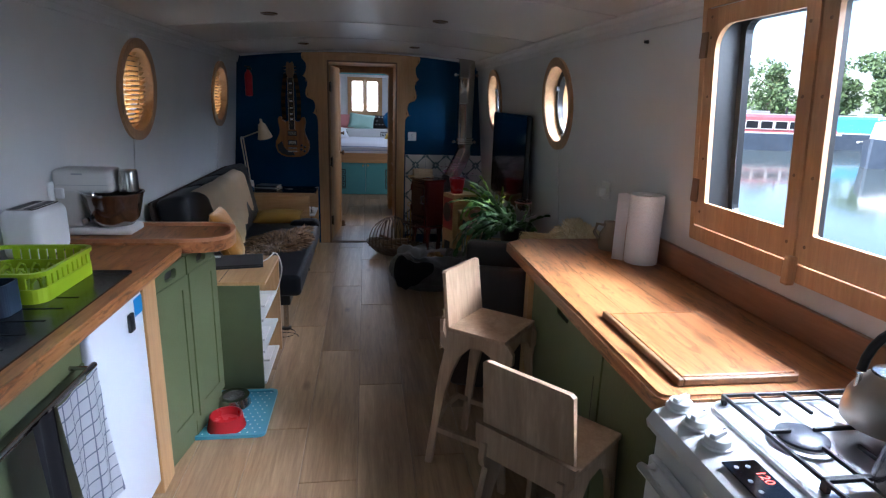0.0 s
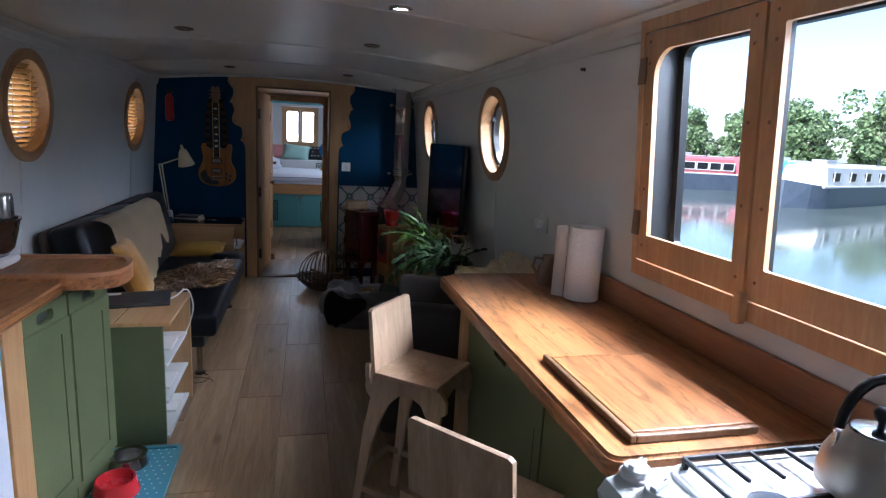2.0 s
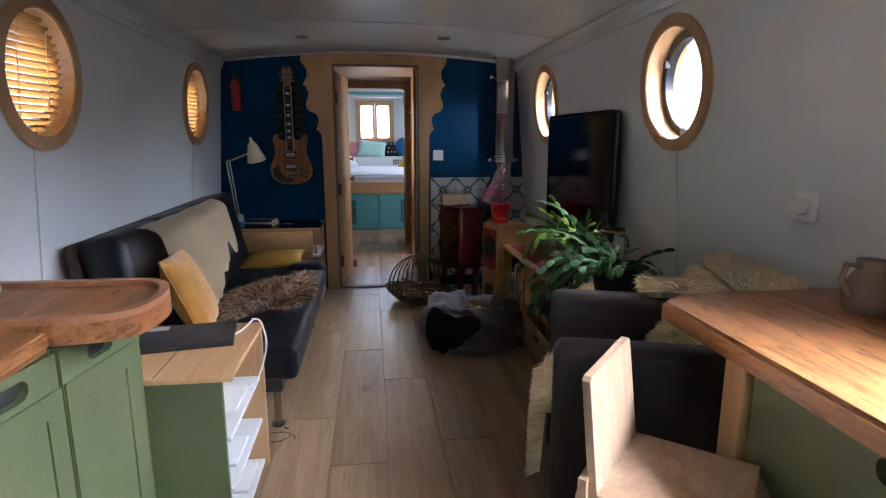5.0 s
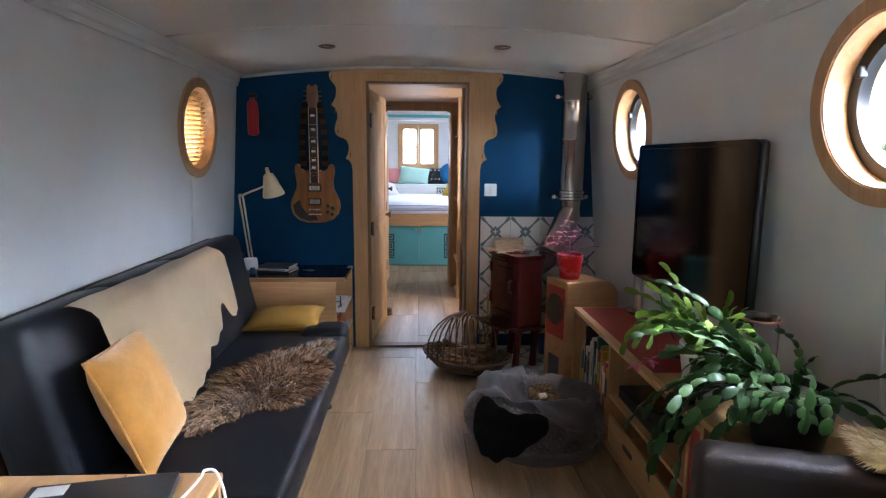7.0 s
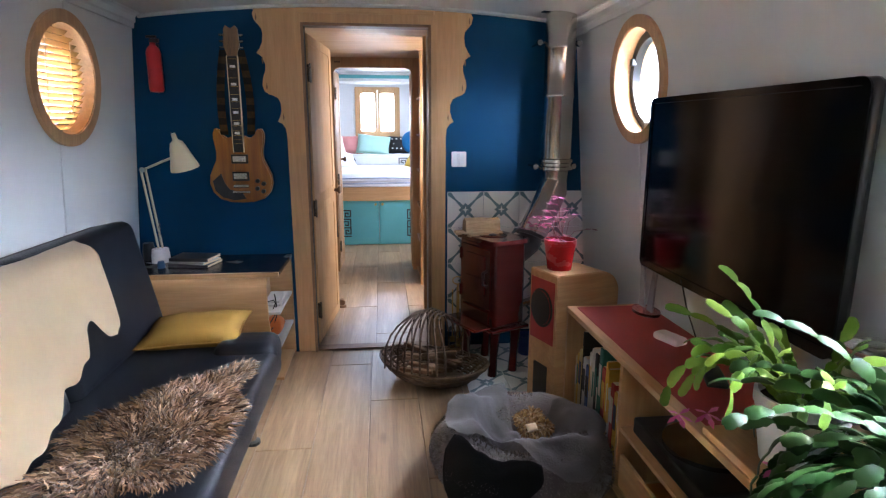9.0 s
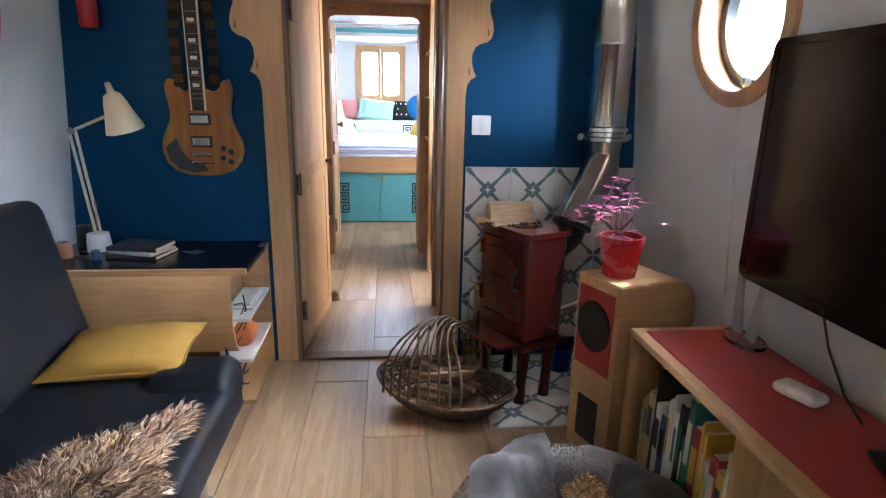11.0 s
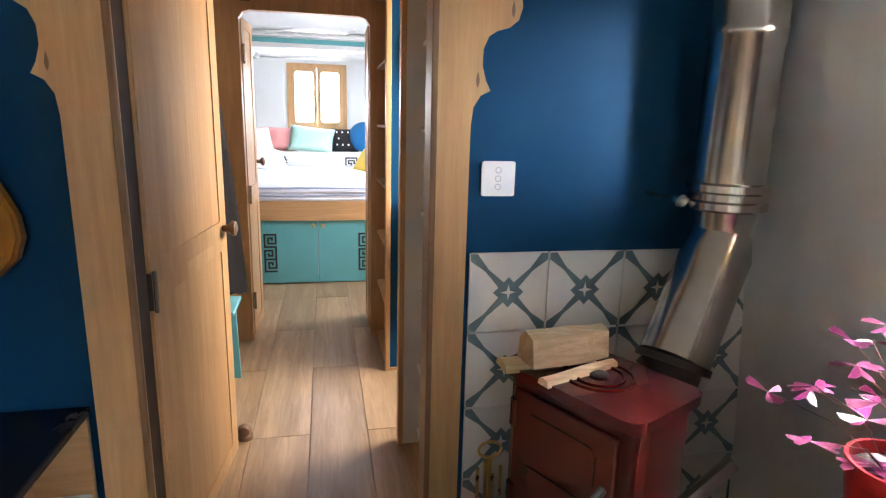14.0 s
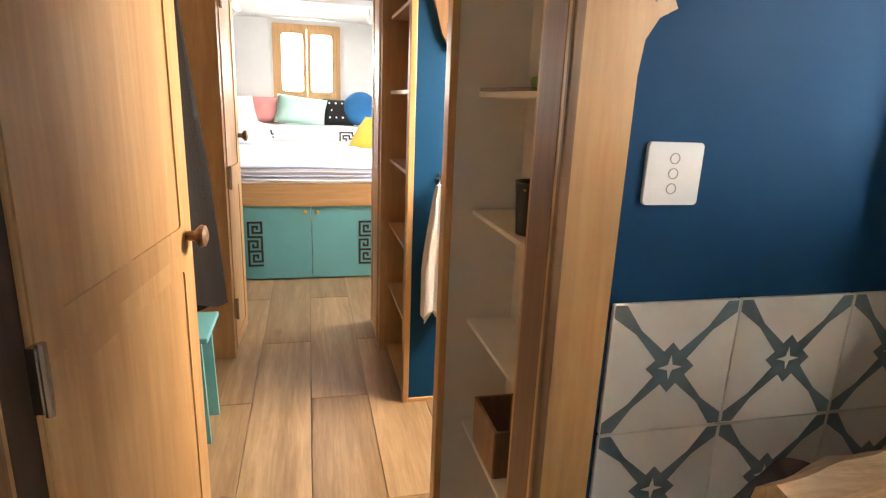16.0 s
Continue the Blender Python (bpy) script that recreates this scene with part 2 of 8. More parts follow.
def solo(name, bm, material, label, category, group="", kind="", smooth=None):
    return tagged(part(name, bm, material, None, "", smooth), label, category, group, kind)


def box(x0, x1, y0, y1, z0, z1, bevel=0.0, seg=2, bm=None):
    own = bm is None
    b = bmesh.new()
    bmesh.ops.create_cube(b, size=1)
    for v in b.verts:
        v.co = ((x0 + x1) / 2 + v.co.x * (x1 - x0), (y0 + y1) / 2 + v.co.y * (y1 - y0), (z0 + z1) / 2 + v.co.z * (z1 - z0))
    if bevel:
        bmesh.ops.bevel(b, geom=b.edges[:], offset=bevel, segments=seg, affect="EDGES", profile=0.5, clamp_overlap=True)
    if own:
        return b
    return join(bm, b)


def join(a, b):
    m = bpy.data.meshes.new("tmp")
    b.to_mesh(m)
    b.free()
    a.from_mesh(m)
    bpy.data.meshes.remove(m)
    return a


def move(bm, m):
    bmesh.ops.transform(bm, matrix=m, verts=bm.verts)
    return bm


def tube(points, r, n=8, closed=False, taper=None):
    """A round bar along a line of points."""
    pts = [Vector(p) for p in points]
    bm = bmesh.new()
    rings = []
    for i, p in enumerate(pts):
        a = pts[i - 1] if (i or closed) else p
        c = pts[(i + 1) % len(pts)] if (i < len(pts) - 1 or closed) else p
        d = (c - a).normalized()
        u = d.cross(Vector((0, 0, 1)) if abs(d.z) < 0.95 else Vector((1, 0, 0))).normalized()
        w = d.cross(u).normalized()
        rr = r if taper is None else r * taper[i]
        rings.append([bm.verts.new(p + rr * (math.cos(k * math.tau / n) * u + math.sin(k * math.tau / n) * w)) for k in range(n)])
    m = len(rings)
    for i in range(m if closed else m - 1):
        q0, q1 = rings[i], rings[(i + 1) % m]
        off = min(range(n), key=lambda o: (q0[0].co - q1[o].co).length)
        for k in range(n):
            bm.faces.new((q0[k], q0[(k + 1) % n], q1[(k + 1 + off) % n], q1[(k + off) % n]))
    if not closed:
        bm.faces.new(rings[0][::-1])
        bm.faces.new(rings[-1])
    bmesh.ops.recalc_face_normals(bm, faces=bm.faces)
    return bm


def lathe(profile, center=(0, 0, 0), n=28, axis="z"):
    """A turned shape from (radius, height) pairs."""
    bm = bmesh.new()
    rings = []
    for r, h in profile:
        rings.append([bm.verts.new((max(r, 1e-5) * math.cos(k * math.tau / n), max(r, 1e-5) * math.sin(k * math.tau / n), h)) for k in range(n)])
    for a, b in zip(rings, rings[1:]):
        for k in range(n):
            bm.faces.new((a[k], a[(k + 1) % n], b[(k + 1) % n], b[k]))
    if profile[0][0] > 1e-4:
        bm.faces.new(rings[0][::-1])
    if profile[-1][0] > 1e-4:
        bm.faces.new(rings[-1])
    bmesh.ops.remove_doubles(bm, verts=bm.verts, dist=1e-5)
    bmesh.ops.recalc_face_normals(bm, faces=bm.faces)
    m = {"z": Matrix(), "x": Matrix.Rotation(radians(90), 4, "Y"), "y": Matrix.Rotation(radians(-90), 4, "X")}[axis]
    return move(bm, Matrix.Translation(center) @ m)


def slab(outline, holes, place, t0, t1):
    """A sheet with holes: outline and holes in (u, v); place(u, v, d) gives the point at depth d."""
    flat = bmesh.new()
    loops = [outline, *holes]
    edges, idx, count = [], {}, 0
    for lp in loops:
        vs = [flat.verts.new((u, v, 0)) for u, v in lp]
        for v in vs:
            idx[v] = count
            count += 1
        edges += [flat.edges.new((vs[i], vs[(i + 1) % len(vs)])) for i in range(len(vs))]
    bmesh.ops.triangle_fill(flat, use_beauty=True, use_dissolve=False, edges=edges)
    bm = bmesh.new()
    all_pts = [p for lp in loops for p in lp]
    front = [bm.verts.new(place(u, v, t0)) for u, v in all_pts]
    back = [bm.verts.new(place(u, v, t1)) for u, v in all_pts]
    for f in flat.faces:
        i = [idx[v] for v in f.verts]
        bm.faces.new([front[k] for k in i])
        bm.faces.new([back[k] for k in reversed(i)])
    k = 0
    for lp in loops:
        n = len(lp)
        for i in range(n):
            bm.faces.new((front[k + i], back[k + i], back[k + (i + 1) % n], front[k + (i + 1) % n]))
        k += n
    flat.free()
    bmesh.ops.recalc_face_normals(bm, faces=bm.faces)
    return bm


def ring(cu, cv, ru, rv, n=40, a0=0.0, a1=math.tau):
    return [(cu + ru * math.cos(a0 + (a1 - a0) * k / n), cv + rv * math.sin(a0 + (a1 - a0) * k / n)) for k in range(n)]


def rrect(u0, u1, v0, v1, r, n=5):
    out = []
    for cu, cv, a in ((u1 - r, v1 - r, 0), (u0 + r, v1 - r, 90), (u0 + r, v0 + r, 180), (u1 - r, v0 + r, 270)):
        out += [(cu + r * math.cos(radians(a + 90 * k / n)), cv + r * math.sin(radians(a + 90 * k / n))) for k in range(n + 1)]
    return out


def xz(y):
    """Depth runs along +y from the plane y."""
    return lambda u, v, d: (u, y + d, v)


def yz(x):
    return lambda u, v, d: (x + d, u, v)


def xy(z):
    return lambda u, v, d: (u, v, z + d)


def smooth_path(points, n=6, closed=False):
    """A Catmull-Rom curve through the points."""
    p = [Vector(q) for q in points]
    m = len(p)
    out = []
    for i in range(m if closed else m - 1):
        if closed:
            a, b, c, d = p[i - 1], p[i], p[(i + 1) % m], p[(i + 2) % m]
        else:
            a, b, c, d = p[max(i - 1, 0)], p[i], p[i + 1], p[min(i + 2, m - 1)]
        for k in range(n):
            f = k / n
            out.append(0.5 * (2 * b + (c - a) * f + (2 * a - 5 * b + 4 * c - d) * f * f + (3 * b - a - 3 * c + d) * f ** 3))
    if not closed:
        out.append(p[-1])
    return [tuple(q) for q in out]


def cushion(w, d, h, power=2.6, n=14, wrinkle=0.006, seed=0):
    """A soft pillow lying in xy, w by d, h thick, pinched at its corners."""
    bm = bmesh.new()
    top, bot = {}, {}
    for i in range(n + 1):
        for j in range(n + 1):
            a, b = -1 + 2 * i / n, -1 + 2 * j / n
            e = max(0.0, (1 - abs(a) ** power) * (1 - abs(b) ** power)) ** 0.5
            k = 1 - 0.07 * (1 - abs(a) ** 2) * abs(b) ** 3
            k2 = 1 - 0.07 * (1 - abs(b) ** 2) * abs(a) ** 3
            p = Vector((a * w / 2 * k2, b * d / 2 * k, 0))
            r = wrinkle * noise.noise(p * 14 + Vector((seed, 0, 0)))
            top[i, j] = bm.verts.new((p.x, p.y, h / 2 * e + r * (e > 0)))
            edge = i in (0, n) or j in (0, n)
            bot[i, j] = top[i, j] if edge else bm.verts.new((p.x, p.y, -h / 2 * e + r))
    for i in range(n):
        for j in range(n):
            bm.faces.new((top[i, j], top[i + 1, j], top[i + 1, j + 1], top[i, j + 1]))
            q = (bot[i, j], bot[i, j + 1], bot[i + 1, j + 1], bot[i + 1, j])
            if len(set(q)) == 4:
                bm.faces.new(q)
    return bm


def fur(points_normals, length, width, lean, seed=1, curl=0.5):
    """Many tapering locks of wool from roots with normals, as one bmesh."""
    rng = random.Random(seed)
    bm = bmesh.new()
    for p, nrm in points_normals:
        p, nrm = Vector(p), Vector(nrm)
        l = length * rng.uniform(0.6, 1.3)
        side = nrm.cross(Vector((rng.uniform(-1, 1), rng.uniform(-1, 1), rng.uniform(-1, 1)))).normalized()
        d = (nrm + Vector(lean) + Vector((rng.uniform(-curl, curl), rng.uniform(-curl, curl), rng.uniform(-curl, curl)))).normalized()
        mid = p + d * l * 0.5
        tip = mid + (d + Vector((rng.uniform(-curl, curl), rng.uniform(-curl, curl), -0.3))).normalized() * l * 0.5
        w = width * rng.uniform(0.7, 1.3)
        a, b = bm.verts.new(p - side * w), bm.verts.new(p + side * w)
        c, e = bm.verts.new(mid - side * w * 0.8), bm.verts.new(mid + side * w * 0.8)
        f = bm.verts.new(tip)
        bm.faces.new((a, b, e, c))
        bm.faces.new((c, e, f))
    return bm


def locks(points_normals, length, width, seed=1, wave=0.35, steps=4):
    """Crimped locks of wool: wavy tapering ribbons that bend over under their weight."""
    rng = random.Random(seed)
    verts, faces = [], []
    for p, nrm in points_normals:
        p, d = Vector(p), Vector(nrm).normalized()
        l = length * rng.uniform(0.6, 1.35) / steps
        side = d.cross(Vector((rng.uniform(-1, 1), rng.uniform(-1, 1), rng.uniform(-1, 1)))).normalized()
        w, ph, base = width * rng.uniform(0.7, 1.3), rng.uniform(0, 6.3), len(verts)
        for k in range(steps + 1):
            f = w * (1 - 0.75 * (k / steps) ** 2)
            verts += [p - side * f, p + side * f]
            d = (d + side * wave * math.sin(ph + k * 2.1) + Vector((rng.uniform(-0.2, 0.2), rng.uniform(-0.2, 0.2), -0.22))).normalized()
            p = p + d * l
            if k:
                b = base + 2 * k
                faces.append((b - 2, b - 1, b + 1, b))
    me = bpy.data.meshes.new("locks")
    me.from_pydata(verts, [], faces)
    bm = bmesh.new()
    bm.from_mesh(me)
    bpy.data.meshes.remove(me)
    return bm


# ---- hull section ----
CX = 0.06


def wx(side, z):
    """Inner face of the side walls, which lean in towards the roof."""
    return 1.19 + 0.085 * (1.82 - z) if side > 0 else -1.10 - 0.07 * (1.82 - z)


def roof(x):
    return 1.895 - 0.058 * (x - CX) ** 2


# ---- the shell of the boat ----
Y0, YB, YH, YE = -1.5, 6.395, 8.25, 11.75


def side_wall(name, side, y0, y1, round_holes, square_holes, label):
    def place(u, v, d):
        return (wx(side, v) + side * d, u, v)
    holes = [ring(cy, cz, r, r, 44) for cy, cz, r in round_holes] + [rrect(*h) for h in square_holes]
    bm = slab([(y0, 0.0), (y1, 0.0), (y1, 1.86), (y0, 1.86)], holes, place, 0.0, 0.14)
    return solo(name, bm, WHITE, label, "wall", kind="structure")


PORTS_L = [(3.955, 1.465), (5.745, 1.455)]
PORTS_R = [(3.957, 1.458), (5.645, 1.465)]
side_wall("wall_left", -1, Y0, YB, [(y, z, 0.226) for y, z in PORTS_L], [], "white painted leaning side wall with two portholes")
side_wall("wall_right", 1, Y0, YB, [(y, z, 0.226) for y, z in PORTS_R], [(1.42, 2.43, 1.07, 1.77, 0.02)], "white painted leaning side wall with window and portholes")


def ceiling():
    bm = bmesh.new()
    n = 18
    seams = [Y0, -0.54, 0.66, 1.86, 3.06, 4.26, 5.22, YB + 0.06, 7.3, 8.4, 9.6, 10.8, YE + 0.1]
    for a, b in zip(seams, seams[1:]):
        lo, hi = a + 0.002, b - 0.002
        rows = []
        for y in (lo, hi):
            rows.append([bm.verts.new((CX - 1.25 + 2.5 * k / n, y, roof(CX - 1.25 + 2.5 * k / n))) for k in range(n + 1)])
        for k in range(n):
            bm.faces.new((rows[0][k], rows[0][k + 1], rows[1][k + 1], rows[1][k]))
        up = [[bm.verts.new(v.co + Vector((0, 0, 0.006))) for v in r] for r in rows]
        for k in range(n):
            bm.faces.new((rows[0][k], up[0][k], up[0][k + 1], rows[0][k + 1]))
            bm.faces.new((rows[1][k + 1], up[1][k + 1], up[1][k], rows[1][k]))
    top = [[bm.verts.new((CX - 1.25 + 2.5 * k / n, y, roof(CX - 1.25 + 2.5 * k / n) + dz)) for k in range(n + 1)] for y, dz in ((Y0, 0.006), (YE + 0.1, 0.006), (YE + 0.1, 0.08), (Y0, 0.08))]
    for a, b in zip(top, top[1:] + top[:1]):
        for k in range(n):
            bm.faces.new((a[k], a[k + 1], b[k + 1], b[k]))
    return solo("ceiling", bm, CEIL, "white painted cambered ceiling of wide panels", "ceiling", kind="structure", smooth=40)


ceiling()


def cover_strip(y, w=0.032):
    bm = bmesh.new()
    n, rows = 20, []
    for yy, dz in ((y - w / 2, 0.0), (y - w / 2 + 0.004, 0.006), (y + w / 2 - 0.004, 0.006), (y + w / 2, 0.0)):
        rows.append([bm.verts.new((CX - 1.1 + 2.2 * k / n, yy, roof(CX - 1.1 + 2.2 * k / n) - dz + 0.001)) for k in range(n + 1)])
    for a, b in zip(rows, rows[1:]):
        for k in range(n):
            bm.faces.new((a[k], b[k], b[k + 1], a[k + 1]))
    solo("trim", bm, CEIL, "thin white strip over a ceiling joint", "trim", kind="structure", smooth=40)


for _y in (0.66, 1.86, 3.06, 4.26, 5.22):
    cover_strip(_y)


def cornice(side):
    prof = [(0.0, 0.0), (0.0, -0.085), (0.010, -0.085), (0.012, -0.062), (0.02, -0.055), (0.022, -0.03), (0.034, -0.022), (0.05, -0.018), (0.05, 0.0)]
    bm = bmesh.new()
    rows = []
    for y in (Y0, YB - 0.005):
        rows.append([bm.verts.new((wx(side, 1.83) - side * (d - 0.002), y, 1.838 + h)) for d, h in prof])
    for k in range(len(prof) - 1):
        bm.faces.new((rows[0][k], rows[0][k + 1], rows[1][k + 1], rows[1][k]))
    solo("trim", bm, WHITE, "stepped white cornice moulding along the wall top", "trim", kind="structure")


cornice(-1), cornice(1)


def wall_strip(side, y, z0, z1, w=0.03):
    bm = bmesh.new()
    vs = []
    for d in (-0.002, 0.006):
        for yy, z in ((y - w / 2, z0), (y + w / 2, z0), (y + w / 2, z1), (y - w / 2, z1)):
            vs.append(bm.verts.new((wx(side, z) - side * d, yy, z)))
    for f in ((0, 1, 2, 3), (4, 5, 6, 7), (0, 1, 5, 4), (1, 2, 6, 5), (2, 3, 7, 6), (3, 0, 4, 7)):
        bm.faces.new([vs[i] for i in f])
    bmesh.ops.recalc_face_normals(bm, faces=bm.faces)
    solo("trim", bm, WHITE, "narrow white strip over a wall joint", "trim", kind="structure")


for _y, _z in PORTS_L:
    wall_strip(-1, _y - 0.06, 0.62, _z - 0.255, 0.022)
    wall_strip(-1, _y + 0.02, _z + 0.255, 1.76, 0.022)
for _y, _z in PORTS_R:
    wall_strip(1, _y, 0.45, _z - 0.265, 0.045)

# bulkhead with the doorway
DX0, DX1, DZ = -0.262, 0.387, 1.785
solo("wall_bulkhead", slab([(CX - 1.3, 0.0), (DX0 - 0.02, 0.0), (DX0 - 0.02, DZ + 0.02), (DX1 + 0.02, DZ + 0.02), (DX1 + 0.02, 0.0), (CX + 1.3, 0.0), (CX + 1.3, 1.86), (CX + 0.6, 1.884), (CX, 1.90), (CX - 0.6, 1.884), (CX - 1.3, 1.86)], [], xz(YB), 0.0, 0.045),
     BLUE, "deep blue painted bulkhead with a doorway", "wall", kind="structure")


def bulkhead_bead():
    pts = [(CX - 1.13 + 2.26 * k / 24, YB - 0.006, roof(CX - 1.13 + 2.26 * k / 24) - 0.008) for k in range(25)]
    solo("trim", tube(pts, 0.011, 8), CEIL, "white bead along the bulkhead top", "trim", kind="structure", smooth=60)


bulkhead_bead()


def scallop(side):
    """Half of the cut-out edge of the door surround: x beside the door against height."""
    pts = [(0.104, 0.004), (0.105, 0.6), (0.107, 1.22), (0.112, 1.262), (0.128, 1.288), (0.151, 1.300), (0.139, 1.322), (0.130, 1.355), (0.131, 1.390), (0.143, 1.418), (0.165, 1.432),
           (0.192, 1.440), (0.211, 1.456), (0.219, 1.484), (0.214, 1.520), (0.200, 1.560), (0.199, 1.590), (0.212, 1.624), (0.239, 1.645), (0.226, 1.662), (0.209, 1.695), (0.204, 1.735), (0.208, 1.763), (0.226, 1.785), (0.243, 1.806), (0.250, 1.835), (0.240, 1.858)]
    return [((DX0 - d) if side < 0 else (DX1 - 0.015 + d), z) for d, z in pts]


def door_surround():
    s = thing("door_surround", (0.055, YB, 0), "plywood door surround with scalloped carved edges", "door surround", kind="structure")
    left, right = scallop(-1), scallop(1)
    outline = left + [(x, roof(x) - 0.02) for x in (-0.45, -0.2, 0.06, 0.3, 0.55)] + right[::-1]
    outline += [(DX1, 0.004), (DX1, DZ), (DX0, DZ), (DX0, 0.004)]
    part("panel", slab(outline, [], xz(YB), -0.014, -0.0005), PLY, s)
    for x0, x1, z0, z1 in ((DX0 - 0.012, DX0 + 0.003, 0.0, DZ + 0.012), (DX1 - 0.003, DX1 + 0.012, 0.0, DZ + 0.012), (DX0 - 0.012, DX1 + 0.012, DZ - 0.003, DZ + 0.012)):
        part("bead", box(x0, x1, YB - 0.024, YB - 0.012, z0, z1, 0.003), DARKWOOD, s, "brown rounded bead")
    part("head_moulding", box(DX0 - 0.03, DX1 + 0.03, YB - 0.022, YB - 0.012, 1.842, 1.868, 0.004), PLYH, s)
    for side in (-1, 1):
        for d, z, r in ((0.120, 1.325, 20), (0.197, 1.480, 15), (0.211, 1.612, 15), (0.232, 1.820, 12)):
            x = DX0 - d if side < 0 else DX1 - 0.015 + d
            prof = [(0.006 * math.sin(math.pi * k / 6) * (1 - k / 9), 0.038 * k / 6) for k in range(7)]
            out = [(x + side * a, z - 0.02 + h) for a, h in prof] + [(x - side * a, z - 0.02 + h) for a, h in prof[-2:0:-1]]
            part("carved_drop", slab(out, [], xz(YB), -0.0155, -0.010), DARKWOOD, s)
    # the left jamb's near-black colour paints the shadow gap between casing and leaf
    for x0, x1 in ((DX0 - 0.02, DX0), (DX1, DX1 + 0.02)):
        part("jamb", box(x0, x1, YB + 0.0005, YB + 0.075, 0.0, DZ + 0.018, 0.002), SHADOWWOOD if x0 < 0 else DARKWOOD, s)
    part("head_jamb", box(DX0, DX1, YB + 0.0005, YB + 0.075, DZ, DZ + 0.018, 0.002), DARKWOOD, s)


door_surround()
solo("threshold", box(DX0, DX1, YB - 0.012, YB + 0.06, 0.0045, 0.013, 0.003), DARKWOOD, "dark wooden threshold strip across the doorway", "threshold", kind="structure")


def panel_door(name, w, h, loc, angle, label, panels, handle=None, thick=0.034):
    """A ply door hinged at its local x = 0."""
    d = thing(name, (0, 0, 0), label, "door", kind="structure")
    part("leaf", box(0, w, 0, thick, 0.012, h, 0.003), PLY, d)
    for z0, z1 in panels:
        for face in (-1, 1):
            y = -0.004 if face < 0 else thick + 0.004
            fr = 0.07
            ya, yb = (y, 0.0) if face < 0 else (thick, y)
            out = rrect(0.004, w - 0.004, z0, z1, 0.002, 1)
            hole = rrect(fr, w - fr, z0 + fr * 0.8, z1 - fr * 0.6, 0.012)
            part("rail_frame", slab(out, [hole], xz(0), ya, yb - 0.0005 if face < 0 else yb), PLY, d)
    for z in (0.22, 0.82, 1.55):
        hb = box(-0.012, 0.014, -0.012, 0.002, z - 0.045, z + 0.045, 0.002)
        join(hb, tube([(-0.004, -0.014, z - 0.05), (-0.004, -0.014, z + 0.05)], 0.006, 8))
        part("hinge", hb, STEEL, d, "steel butt hinge")
    if handle:
        hx, hz = handle
        part("handle", lathe([(0.0, -0.05), (0.012, -0.05), (0.024, -0.045), (0.026, -0.035), (0.012, -0.022), (0.010, 0.0)], (hx, 0.0, hz), 14, "y"), DARKWOOD, d, "turned wooden knob")
    d.matrix_basis = pose(*loc, 0, 0, angle)
    return d


# hinged on the left jamb, swung open into the hall
panel_door("door_hall", 0.64, 1.755, (DX0 + 0.006, YB + 0.07, 0.004), 84.0, "open plywood two-panel door folded back into hall", [(0.02, 0.83), (0.83, 1.745)], (0.6, 0.86))
solo("door_stop", join(lathe([(0.03, 0.004), (0.03, 0.02), (0.012, 0.03), (0.012, 0.045)], (-0.175, 7.2, 0), 14), lathe([(0.0, -0.05), (0.02, -0.05), (0.027, -0.03), (0.02, -0.01), (0.012, 0.0)], (-0.175, 7.22, 0.045), 14, "y")),
     DARKWOOD, "turned brown wooden door stop on the floor", "door stop", smooth=50)

# hall
HZ = 1.86
for _k in range(6):
    solo("hall_ceiling_board", box(-0.62, 1.24, YB + 0.05 + 0.3 * _k, YB + 0.348 + 0.3 * _k, 1.842, 1.852, 0.002), PLYH, "light brown plywood ceiling board in the hall", "ceiling board", "hall ceiling boards", kind="structure")
solo("wall_hall_left", slab([(YB + 0.05, 0.0), (YH, 0.0), (YH, HZ), (YB + 0.05, HZ)], [], yz(-0.62), 0.0, -0.03), BLUE, "deep blue painted hall wall", "wall", kind="structure")
solo("wall_left_2", slab([(YB, 0.0), (YE, 0.0), (YE, 1.86), (YB, 1.86)], [], lambda u, v, d: (wx(-1, v) - d, u, v), 0.0, 0.1), WHITE, "white painted side wall of the bedroom", "wall", kind="structure")
solo("wall_right_2", slab([(YB, 0.0), (YE, 0.0), (YE, 1.86), (YB, 1.86)], [rrect(7.15, 7.7, 1.05, 1.62, 0.1), rrect(9.9, 10.5, 1.05, 1.62, 0.1), rrect(8.68, 9.22, 1.05, 1.62, 0.1)], lambda u, v, d: (wx(1, v) + d, u, v), 0.0, 0.1), WHITE, "white painted side wall with small windows", "wall", kind="structure")
solo("wall_stern", slab([(CX - 1.4, 0.0), (CX + 1.4, 0.0), (CX + 1.4, 1.9), (CX - 1.4, 1.9)], [(rrect(-0.3, 0.42, 0.75, 1.75, 0.05))], xz(Y0), 0.0, -0.08), WHITE, "white painted wall with a glazed door opening", "wall", kind="structure")


def blue_partition():
    s = thing("wall_partition", (0.8, 7.745, 0), "deep blue partition with plywood edge trim", "wall", kind="structure")
    part("panel", box(0.452, 1.28, 7.745, 7.775, 0.02, 1.86), BLUE, s)
    part("edge_trim", box(0.428, 0.4515, 7.738, 7.782, 0.0, 1.88, 0.003), PLY, s, "plywood edge trim")
    part("foot_trim", box(0.452, 1.28, 7.738, 7.78, 0.0, 0.0195, 0.003), PLYH, s, "plywood foot trim")


blue_partition()


